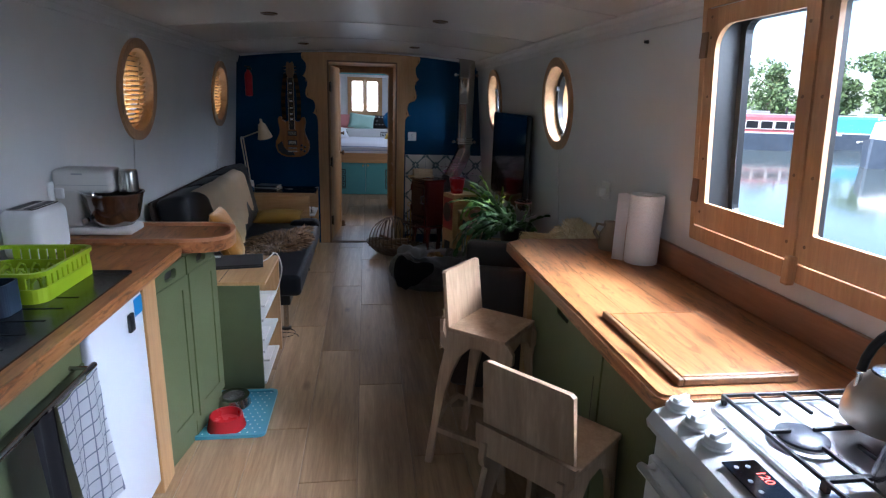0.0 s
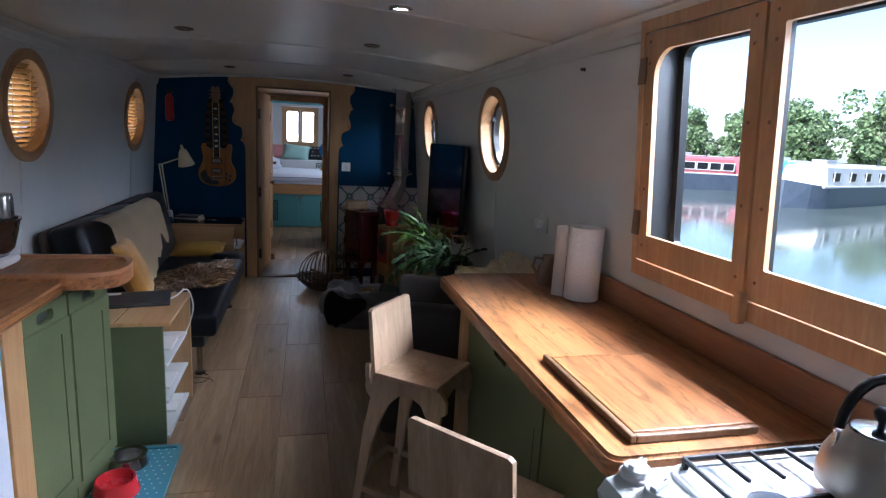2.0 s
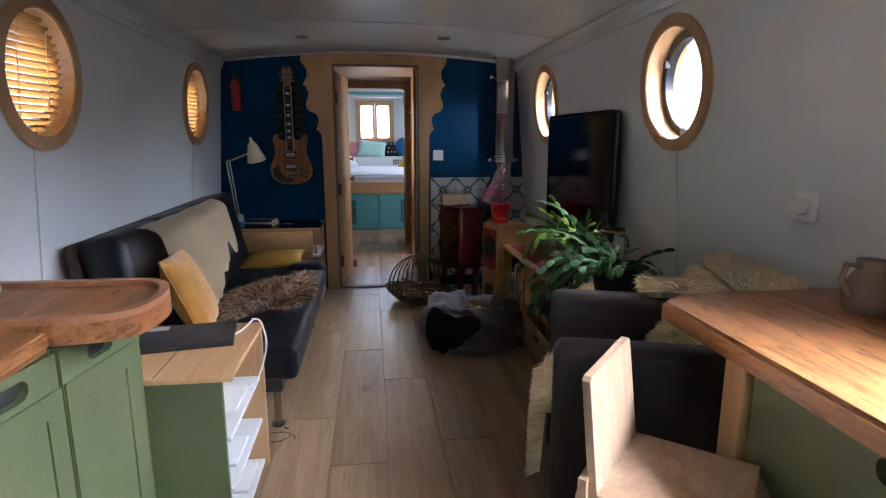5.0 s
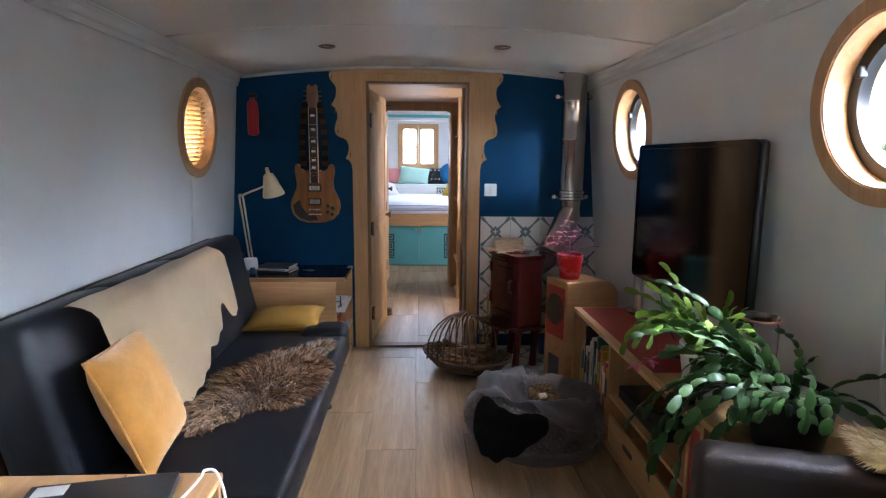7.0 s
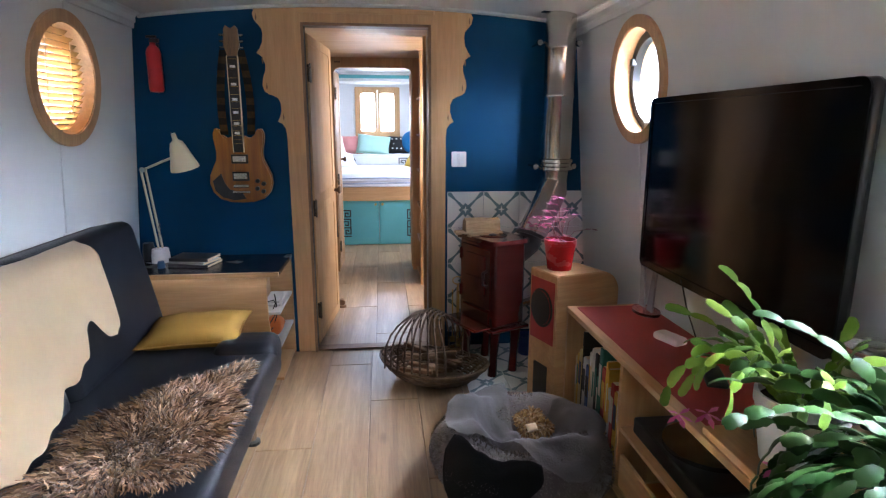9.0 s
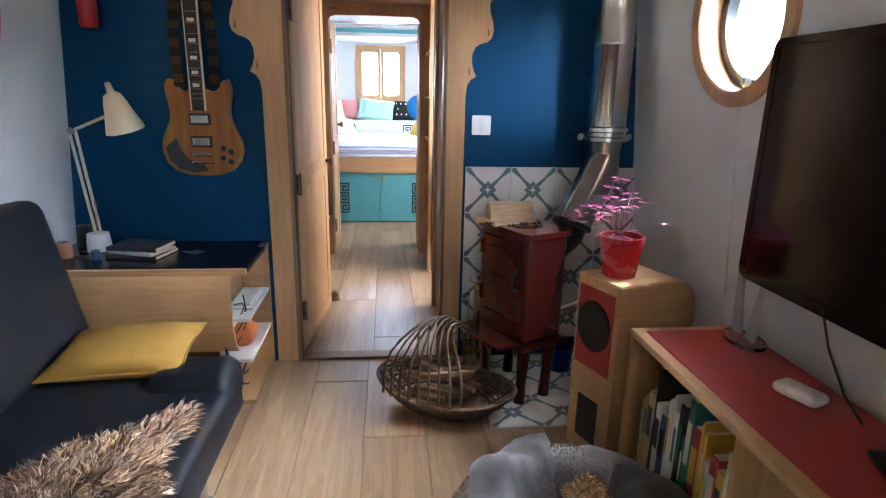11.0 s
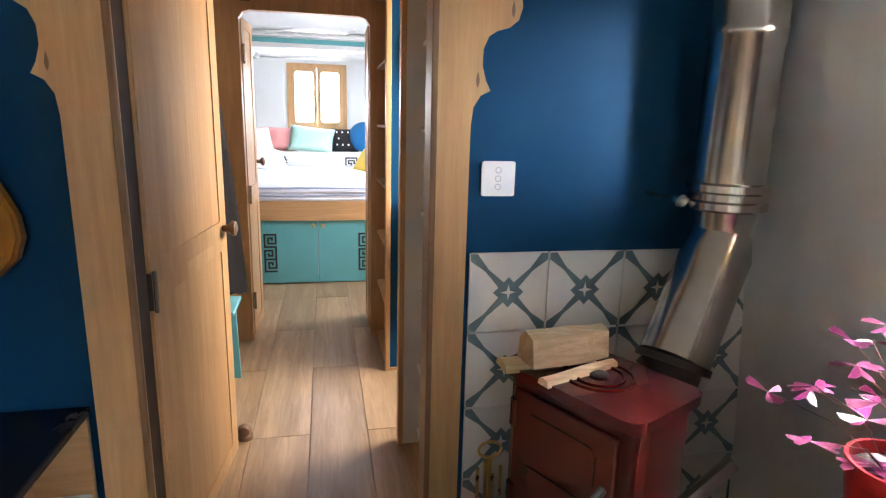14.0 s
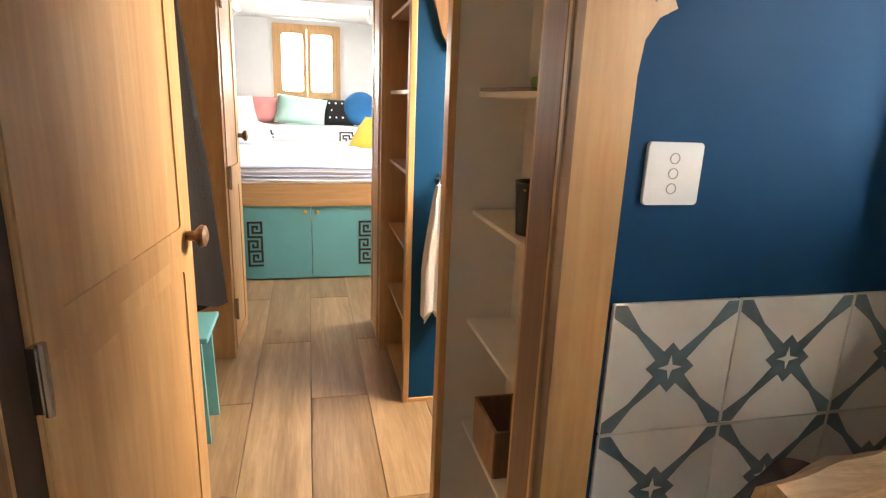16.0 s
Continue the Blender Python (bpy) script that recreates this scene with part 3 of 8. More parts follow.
def hall_shelves():
    s = thing("hall_bookcase", (0.5, 6.75, 0), "white open shelving with plywood edge, mostly empty", "bookcase")
    part("back_panel", box(0.60, 0.612, 6.47, 7.085, 0.005, 1.86), WHITE, s)
    part("far_side", box(0.425, 0.60, 7.062, 7.082, 0.005, 1.86), WHITE, s)
    part("near_side", box(0.415, 0.60, 6.472, 6.49, 0.005, 1.86), WHITE, s)
    part("face_edge", box(0.405, 0.4245, 7.056, 7.104, 0.005, 1.87, 0.003), PLY, s, "plywood face edge")
    part("end_cap", box(0.425, 0.612, 7.084, 7.104, 0.005, 1.87), PLY, s, "plywood end panel")
    part("near_edge", box(0.400, 0.4145, 6.471, 6.51, 0.005, 1.87, 0.003), PLY, s, "plywood face edge")
    for z in (0.07, 0.333, 0.632, 0.922, 1.204, 1.49, 1.75):
        part("shelf", box(0.478, 0.60, 6.492, 7.061, z - 0.012, z, 0.002), WHITE, s)


hall_shelves()


def hall_doorway():
    """The frame into the bedroom, with a pair of narrow doors folded back."""
    s = thing("bedroom_door_frame", (0.06, YH, 0), "light brown plywood door frame with rounded head", "door frame", kind="structure")
    out = [(-0.62, 0.0), (-0.262, 0.0), (-0.262, 1.72), (-0.242, 1.75), (-0.207, 1.762), (0.34, 1.762), (0.375, 1.75), (0.395, 1.72), (0.395, 0.0), (1.3, 0.0), (1.3, 1.87), (0.06, 1.893), (-0.62, 1.87)]
    part("panel", slab(out, [], xz(YH), 0.0, 0.05), PLY, s)
    part("cable_slot", box(-0.25, -0.20, YH - 0.003, YH - 0.0005, 1.80, 1.812, 0.001), DARKWOOD, s, "small dark slot")


hall_doorway()


def hall_niche():
    """Narrow open shelves between the blue partition and the bedroom door frame."""
    s = thing("niche_shelves", (0.48, 8.0, 0), "narrow plywood niche shelves beside the bedroom door", "shelves")
    part("back_panel", box(0.555, 0.567, 7.778, YH - 0.002, 0.005, 1.838), PLY, s)
    for z in (0.02, 0.33, 0.62, 0.91, 1.2, 1.5):
        part("shelf", box(0.432, 0.554, 7.784, YH - 0.004, z, z + 0.014, 0.002), PLYY, s)


hall_niche()
panel_door("bedroom_door", 0.33, 1.74, (-0.262, YH + 0.055, 0.004), 87.0, "narrow plywood bedroom door folded back", [(0.02, 0.8), (0.8, 1.73)], (0.30, 0.98), 0.028)
panel_door("bedroom_door", 0.33, 1.74, (0.420, YH + 0.055, 0.004), 89.0, "narrow plywood bedroom door folded back", [(0.02, 0.8), (0.8, 1.73)], (0.30, 0.98), 0.028)

# bedroom
solo("wall_bow", slab([(CX - 1.3, 0.0), (CX + 1.3, 0.0), (CX + 1.3, 1.88), (CX - 1.3, 1.88)], [rrect(-0.20, 0.37, 1.16, 1.80, 0.02)], xz(YE - 0.05), 0.0, 0.08), WHITE, "white panelled bow wall with a window", "wall", kind="structure")


def bow_window():
    w = thing("window_bow", (0.085, YE - 0.05, 1.48), "pale wooden two-leaf window in the bow wall", "window", kind="structure")
    y = YE - 0.07
    part("window_frame", slab(rrect(-0.235, 0.405, 1.125, 1.835, 0.01, 1), [rrect(-0.19, 0.36, 1.17, 1.79, 0.01)], xz(y), 0.0, 0.02), PLY, w)
    for x0, x1 in ((-0.19, 0.083), (0.087, 0.36)):
        lf = part("leaf", slab(rrect(x0, x1, 1.17, 1.79, 0.003, 1), [rrect(x0 + 0.038, x1 - 0.038, 1.215, 1.75, 0.03)], xz(y), 0.004, 0.034), PLY, w)
        g = part("pane", box(x0 + 0.03, x1 - 0.03, y + 0.018, y + 0.021, 1.21, 1.755), GLASS, lf)
        g.visible_shadow = False


bow_window()
for _x0, _x1 in ((-0.56, -0.27), (0.44, 0.73), (-0.98, -0.62), (0.79, 1.1)):
    solo("wall_panel", slab(rrect(_x0, _x1, 1.08, 1.80, 0.05), [], xz(YE - 0.05), -0.012, -0.001), WHITE, "white rounded wall panel beside the bow window", "wall panel", kind="structure")


# ---- portholes and the galley window ----
def porthole(side, cy, cz, blind):
    label = "round porthole with timber ring and closed wooden slat blind" if blind else "round porthole with timber ring and black metal rim"
    w = thing("window_round", (wx(side, cz), cy, cz), label, "porthole", "portholes", "structure")

    def pl(u, v, d):
        return (wx(side, v) + side * d, u, v)
    part("wood_ring", slab(ring(cy, cz, 0.264, 0.264, 48), [ring(cy, cz, 0.219, 0.219, 48)], pl, -0.016, -0.0005), WINWOOD, w, "brown varnished wooden ring", smooth=30)
    part("reveal", slab(ring(cy, cz, 0.2235, 0.2235, 48), [ring(cy, cz, 0.214, 0.214, 48)], pl, -0.012, 0.139), PLYY, w, "pale plywood lining", smooth=30)
    part("metal_rim", slab(ring(cy, cz, 0.2135, 0.2135, 48), [ring(cy, cz, 0.178, 0.178, 48)], pl, 0.058, 0.095), BLACKP, w, "black metal rim", smooth=30)
    g = part("pane", slab(ring(cy, cz, 0.179, 0.179, 40), [], pl, 0.072, 0.076), GLASS, w)
    g.visible_shadow = False
    if not blind:
        for a in (30, 150, 270):
            part("dog_clip", box(wx(side, cz) + side * 0.046 - 0.012, wx(side, cz) + side * 0.046 + 0.012, cy + 0.186 * math.cos(radians(a)) - 0.01, cy + 0.186 * math.cos(radians(a)) + 0.01, cz + 0.186 * math.sin(radians(a)) - 0.016, cz + 0.186 * math.sin(radians(a)) + 0.016, 0.004), BLACKP, w)
    return w


for _y, _z in PORTS_L:
    porthole(-1, _y, _z, True)
for _y, _z in PORTS_R:
    porthole(1, _y, _z, False)

SLATM = wood("honey_bamboo", (0.46, 0.24, 0.07), (0.62, 0.36, 0.13), "y", 0.4, 10, tint=0.2)
SLATM.node_tree.nodes["Principled BSDF"].inputs["Subsurface Weight"].default_value = 0.0
_t = SLATM.node_tree
_tr = _t.nodes.new("ShaderNodeBsdfTranslucent")
_tr.inputs[0].default_value = (0.95, 0.70, 0.36, 1)
_mx = _t.nodes.new("ShaderNodeMixShader")
_mx.inputs[0].default_value = 0.30
_t.links.new(_t.nodes["Principled BSDF"].outputs[0], _mx.inputs[1])
_t.links.new(_tr.outputs[0], _mx.inputs[2])
_t.links.new(_mx.outputs[0], _t.nodes["Material Output"].inputs[0])


def slat_blind(cy, cz):
    s = thing("slat_blind", (wx(-1, cz) - 0.03, cy, cz), "honey-coloured wooden slat blind, slats nearly closed", "blind", "porthole blinds")
    n = 16
    for k in range(n):
        z = cz - 0.2 + 0.4 * (k + 0.5) / n
        half = math.sqrt(max(0.0, 0.209 ** 2 - (z - cz) ** 2)) - 0.004
        if half < 0.03:
            continue
        x = wx(-1, z) - 0.035
        b = box(-0.0135, 0.0135, -half, half, -0.0012, 0.0012, 0.0008, 1)
        move(b, pose(x, cy, z, 0, -44, 0))
        part("slat", b, SLATM, s)
    for dy in (-0.09, 0.09):
        part("cord", tube([(wx(-1, cz + 0.16) - 0.02, cy + dy, cz + 0.155), (wx(-1, cz - 0.16) - 0.02, cy + dy, cz - 0.155)], 0.0016, 5), CREAM, s)


for _y, _z in PORTS_L:
    slat_blind(_y, _z)


def galley_window():
    w = thing("window_galley", (wx(1, 1.4), 1.88, 1.41), "wide hardwood two-leaf casement window over the worktop", "window", kind="structure")

    def pl(u, v, d):
        return (wx(1, v) + d, u, v)
    part("window_frame", slab(rrect(1.395, 2.45, 1.016, 1.815, 0.004, 1), [rrect(1.455, 2.425, 1.066, 1.772, 0.01)], pl, -0.022, -0.0005), WINWOOD, w)
    part("reveal", slab(rrect(1.422, 2.428, 1.072, 1.768, 0.02), [rrect(1.44, 2.425, 1.08, 1.763, 0.02)], pl, 0.006, 0.14), BLACKP, w, "black rubber-lined reveal")
    part("mullion", slab(rrect(1.912, 1.966, 1.068, 1.77, 0.002, 1), [], pl, 0.006, 0.03), BLACKP, w, "dark centre mullion")
    for y0, y1, g0, g1 in ((1.460, 1.935, 1.52, 1.885), (1.944, 2.420, 1.99, 2.368)):
        lf = part("leaf", slab(rrect(y0, y1, 1.071, 1.767, 0.004, 1), [[(g0, 1.155), (g1, 1.155)] + ring(g1 - 0.08, 1.635, 0.08, 0.08, 10, 0.0, math.pi / 2) + [(g1 - 0.08, 1.715), (g0, 1.715)] if g0 > 1.9 else rrect(g0, g1, 1.155, 1.715, 0.006)], pl, -0.024, -0.009), WINWOOD, w)
        for zz in (1.19, 1.66):
            yy = y1 - 0.004 if y0 > 1.9 else y0 + 0.004
            x = wx(1, zz) - 0.027
            part("hinge", box(x - 0.003, x + 0.004, yy - 0.010, yy + 0.026, zz - 0.04, zz + 0.04, 0.001), DARKWOOD, lf, "old bronze hinge")
        for yy in (y0 + 0.028, y1 - 0.028):
            for zz in (1.12, 1.3, 1.5, 1.68, 1.742):
                x = wx(1, zz) - 0.0245
                part("screw", lathe([(0.0, -0.0015), (0.004, -0.0015), (0.005, 0.0)], (x, yy, zz), 10, "x"), DARKWOOD, lf)
    part("outer_frame", slab(rrect(1.44, 2.424, 1.081, 1.762, 0.02), [rrect(1.465, 2.40, 1.105, 1.738, 0.04)], pl, 0.10, 0.125), BLACKP, w, "black metal outer frame")
    g = part("pane", slab(rrect(1.465, 2.40, 1.105, 1.738, 0.04), [], pl, 0.104, 0.108), GLASS, w)
    g.visible_shadow = False
    x = wx(1, 1.03) - 0.042
    part("latch", box(x - 0.008, x + 0.018, 1.924, 1.952, 1.008, 1.088, 0.006), WINWOOD, w, "turned wooden latch post")


galley_window()


# ---- outside: water, far bank, boats and trees ----
WATER = paint("canal_water", (0.10, 0.12, 0.10), 0.06, var=0.3, grain=2.2, bump=0.25, stain=0.4)
solo("water", slab([(-600, -600), (600, -600), (600, 600), (-600, 600)], [], xy(-0.55), 0.0, -0.2), WATER, "calm grey-green marina water", "water", kind="structure")
REDB = paint("red_boat_paint", (0.52, 0.14, 0.14), 0.4, var=0.2)
NAVY = paint("dark_hull_paint", (0.09, 0.11, 0.14), 0.4, var=0.2)
BLUEB = paint("light_blue_boat_paint", (0.10, 0.36, 0.52), 0.4, var=0.15)
CREAMB = paint("cream_boat_paint", (0.70, 0.68, 0.62), 0.5, var=0.12)
GREYB = paint("grey_boat_cover", (0.35, 0.36, 0.38), 0.7, var=0.15)
LEAFM = strands("tree_leaves", (0.09, 0.14, 0.05), (0.20, 0.28, 0.11), 0.6)
BARK = paint("tree_bark", (0.10, 0.075, 0.05), 0.9, var=0.3, grain=20, bump=0.6)


def narrowboat(x, y, length, hull, cabin, label, angle, cover=False):
    b = thing("narrowboat", (0, 0, 0), label, "narrowboat", "moored boats")
    n = 16
    bm = bmesh.new()
    rows = []
    for k in range(n + 1):
        u = -length / 2 + length * k / n
        t = abs(2 * k / n - 1)
        half = 1.05 * (1 - max(0, (t - 0.7) / 0.3) ** 2 * 0.95)
        sheer = 0.25 * max(0, (t - 0.6) / 0.4) ** 2
        rows.append([bm.verts.new((u, -half * 0.9, -0.2)), bm.verts.new((u, -half, 0.75 + sheer)), bm.verts.new((u, half, 0.75 + sheer)), bm.verts.new((u, half * 0.9, -0.2))])
    for a, c in zip(rows, rows[1:]):
        for k in range(4):
            bm.faces.new((a[k], a[(k + 1) % 4], c[(k + 1) % 4], c[k]))
    bm.faces.new(rows[0]), bm.faces.new(rows[-1][::-1])
    bmesh.ops.recalc_face_normals(bm, faces=bm.faces)
    part("hull", bm, hull, b)
    c0, c1 = -length * 0.38, length * 0.30
    part("cabin", slab([(-0.92, 0.7), (0.92, 0.7), (0.80, 1.55), (0.3, 1.66), (-0.3, 1.66), (-0.80, 1.55)], [], lambda u, v, d: (c0 + d, u, v), 0, c1 - c0), cabin, b)
    for k in range(6):
        xx = c0 + (k + 0.5) * (c1 - c0) / 6
        part("window", box(xx - 0.3, xx + 0.3, -0.905, -0.84, 1.0, 1.35, 0.02), BLACKP, b, "dark cabin window")
        part("window_frame", slab(rrect(xx - 0.34, xx + 0.34, 0.96, 1.39, 0.03), [rrect(xx - 0.3, xx + 0.3, 1.0, 1.35, 0.02)], lambda u, v, d: (u, -0.905 - d, v), 0.0, 0.03), CREAMB, b, "pale window frame")
    for sy in (-1, 1):
        part("gunwale", box(c0 - 0.6, c1 + 1.2, sy * 1.0 - 0.05, sy * 1.0 + 0.05, 0.74, 0.82, 0.02), CREAMB, b, "pale gunwale")
        part("roof_rail", tube([(c0 + 0.1, sy * 0.74, 1.62), (c0 + 0.1, sy * 0.74, 1.70), (c1 - 0.1, sy * 0.74, 1.70), (c1 - 0.1, sy * 0.74, 1.62)], 0.02, 6), CREAMB, b)
    part("roof_box", box(c0 + 1.2, c0 + 2.2, -0.3, 0.3, 1.66, 1.86, 0.03), GREYB, b)
    part("chimney", lathe([(0.06, 1.6), (0.06, 2.0), (0.08, 2.0), (0.08, 2.05)], (c1 - 1.0, 0.35, 0), 12), BLACKP, b)
    if cover:
        part("cover", slab([(-0.98, 0.8), (0.98, 0.8), (0.15, 1.75), (-0.15, 1.75)], [], lambda u, v, d: (c1 + d, u, v), 0.1, length * 0.16), REDB, b, "red canvas bow cover")
    b.matrix_basis = pose(x, y, -0.45, 0, 0, angle)
    return b


ORANGEB = paint("orange_boat_paint", (0.62, 0.30, 0.08), 0.45, var=0.15)
narrowboat(0.6, 27.0, 7.0, BLUEB, ORANGEB, "blue-hulled narrowboat with orange cabin moored ahead", 0)
narrowboat(21.0, 28.3, 6.4, NAVY, REDB, "red narrowboat with canvas cover moored across the water", -10, True)
narrowboat(27.0, 29.6, 6.5, NAVY, BLUEB, "dark-hulled boat with light blue cabin moored across water", 162)
narrowboat(25.6, 22.4, 15.0, NAVY, CREAMB, "dark-hulled narrowboat with cream cabin moored across water", 22)


def tree(x, y, h, seed, label):
    rng = random.Random(seed)
    t = thing("tree", (x, y, 0.0), label, "tree", "far bank trees")
    tr = tube([(x, y, -0.4), (x + 0.1, y, h * 0.25), (x - 0.1, y + 0.1, h * 0.5), (x, y, h * 0.8)], 0.3, 8, taper=[1, 0.8, 0.5, 0.15])
    for k in range(6):
        a = rng.uniform(0, math.tau)
        z = h * rng.uniform(0.3, 0.6)
        join(tr, tube([(x, y, z), (x + math.cos(a) * h * 0.15, y + math.sin(a) * h * 0.15, z + h * 0.12), (x + math.cos(a) * h * 0.28, y + math.sin(a) * h * 0.28, z + h * 0.2)], 0.1, 5, taper=[1, 0.6, 0.2]))
    part("trunk", tr, BARK, t)
    clumps = [(rng.gauss(0, 0.2) * h, rng.gauss(0, 0.2) * h, h * rng.uniform(0.22, 0.92), h * rng.uniform(0.09, 0.16)) for _ in range(26)]
    verts, faces = [], []
    for cx, cy, cz, r in clumps:
        for _ in range(110):
            v = Vector((rng.gauss(0, 1), rng.gauss(0, 1), rng.gauss(0, 1))).normalized() * r * rng.uniform(0.6, 1.05)
            p = Vector((x + cx, y + cy, cz)) + v
            a = Vector((rng.uniform(-1, 1), rng.uniform(-1, 1), rng.uniform(-1, 1))).normalized() * 0.17
            c = a.cross(Vector((rng.uniform(-1, 1), rng.uniform(-1, 1), rng.uniform(-1, 1)))).normalized() * 0.12
            i = len(verts)
            verts += [p - a, p + c, p + a, p - c]
            faces.append((i, i + 1, i + 2, i + 3))
    me = bpy.data.meshes.new("crown")
    me.from_pydata(verts, [], faces)
    me.materials.append(LEAFM)
    ob = new("crown", me)
    ob.parent, ob.matrix_parent_inverse = t, t.matrix_basis.inverted()


for _i, (_x, _y, _h) in enumerate((44 - 0.16 * abs(_k - 22) + 2.5 * math.sin(_k * 2.1), 4 + 2.6 * _k, 5.4 + 1.5 * math.sin(_k * 1.7)) for _k in range(22)):
    tree(_x, _y, _h, 20 + _i, "leafy green tree on the far bank")
solo("far_bank", box(37, 300, -200, 300, -0.7, 0.15, 0.1), paint("bank_grass", (0.07, 0.10, 0.035), 0.9, var=0.4, grain=6, bump=0.5, stain=0.5), "grassy far bank of the marina", "bank", kind="structure")


# ---- saloon ----
def sofa():
    s = thing("sofa", (-0.75, 4.75, 0), "low black leather sofa bed with sloping back along wall", "sofa")
    y0, y1 = 4.0, 5.53
    y2 = 5.80
    bm = box(-0.95, -0.305, y0 - 0.03, y1, 0.27, 0.405, 0.03, 4)
    part("seat", bm, LEATHER, s, smooth=60)
    part("seat_welt", tube([(-0.318, y0 + 0.03, 0.385), (-0.318, y1 - 0.03, 0.385)], 0.006, 6), LEATHER, s)
    for a, b in ((y0, y0 + 0.50), (y0 + 0.505, y0 + 1.01), (y0 + 1.015, y2)):
        bk = box(-0.09, 0.09, a, b, 0.0, 0.52, 0.05, 4)
        move(bk, pose(-0.93, 0, 0.36, 0, -12, 0))
        part("back_cushion", bk, LEATHER, s, smooth=60)
    part("back_frame", move(box(-0.012, 0.012, y0 - 0.02, y2 + 0.02, 0.05, 0.52, 0.006), pose(-1.065, 0, 0.33, 0, -7, 0)), SHADOWWOOD, s, "dark wooden back board")
    arm = box(-0.55, -0.305, y1 - 0.16, y1 + 0.04, 0.30, 0.44, 0.05, 4)
    part("bolster", arm, LEATHER, s, smooth=60)
    part("base_rail", box(-0.93, -0.38, y0 + 0.04, y1 - 0.04, 0.19, 0.27, 0.01), IRON, s)
    for x in (-0.86, -0.42):
        for y in (y0 + 0.12, y1 - 0.12):
            part("leg", tube([(x, y, 0.20), (x, y, 0.012)], 0.016, 10), STEEL, s, "chrome leg")
            part("foot", lathe([(0.03, 0.0), (0.03, 0.012), (0.016, 0.016)], (x, y, 0.004), 12), BLACKP, s)


sofa()


def hide_throw():
    """A cream hide over the sofa back, with an uneven wavy hem."""
    bm = bmesh.new()
    nu, nv = 90, 22
    stops = ((0.0, 0.30), (0.05, 0.42), (0.38, 0.465), (0.52, 0.43), (0.60, 0.37), (0.68, 0.36), (0.74, 0.33), (0.79, 0.25), (0.83, 0.235), (0.86, 0.30), (0.91, 0.335), (0.95, 0.30), (0.98, 0.2), (1.0, 0.10))

    def hem(u):
        for (a, p), (b, q) in zip(stops, stops[1:]):
            if u <= b:
                return p + (q - p) * (u - a) / (b - a) + 0.008 * math.sin(u * 60)
        return 0.1
    grid = []
    for i in range(nu + 1):
        u = i / nu
        y = 4.20 + 1.10 * u
        L = hem(u)
        row = []
        for j in range(nv + 1):
            s = -0.12 + (L + 0.12) * j / nv
            wob = 0.007 * noise.noise(Vector((y * 5, s * 6, 0)))
            if s < 0:
                p = (-1.02 + 0.075 * (1 + s / 0.12) , y, 0.872 + 0.01 * math.cos(s * 10) + wob - 0.03 * (-s / 0.12))
            else:
                a = min(1.0, s / 0.07)
                x = -0.945 + 0.075 * math.sin(a * math.pi / 2) + max(0, s - 0.07) * 0.24
                z = 0.875 - 0.06 * (1 - math.cos(a * math.pi / 2)) - max(0, s - 0.07) * 0.97
                p = (x + 0.012 + wob, y + 0.02 * math.sin(s * 9 + u * 4) * (j / nv), z)
            row.append(bm.verts.new(p))
        grid.append(row)
    for a, b in zip(grid, grid[1:]):
        for k in range(nv):
            bm.faces.new((a[k], a[k + 1], b[k + 1], b[k]))
    bmesh.ops.solidify(bm, geom=bm.faces[:], thickness=0.012)
    solo("hide_throw", bm, CREAM, "cream suede hide draped over the sofa back", "throw", smooth=50)


hide_throw()


def pillow(name, w, d, h, m, material, label, seed, piping=True):
    t = thing(name, (0, 0, 0), label, "cushion")
    part("cover", cushion(w, d, h, seed=seed), material, t, smooth=80)
    if piping:
        e = [(w / 2 * a, d / 2 * b) for a, b in ((-1, -1), (1, -1), (1, 1), (-1, 1))]
        pts = []
        for i in range(4):
            a, b = Vector((*e[i], 0)), Vector((*e[(i + 1) % 4], 0))
            for k in range(6):
                q = a.lerp(b, k / 6)
                f = 1 - 0.07 * math.sin(math.pi * k / 6)
                pts.append((q.x * (f if i % 2 else 1), q.y * (1 if i % 2 else f), 0))
        part("piping", tube(pts, 0.004, 5, True), material, t, smooth=60)
    t.matrix_basis = m
    return t


pillow("cushion", 0.37, 0.38, 0.13, pose(-0.775, 4.225, 0.59, 68, 0, 97), MUSTARD, "square mustard velvet cushion leaning on black sofa", 3)
pillow("cushion", 0.40, 0.30, 0.095, pose(-0.66, 5.585, 0.442, 6, -2, 2), OCHRE, "flat ochre yellow cushion lying on sofa end", 5)


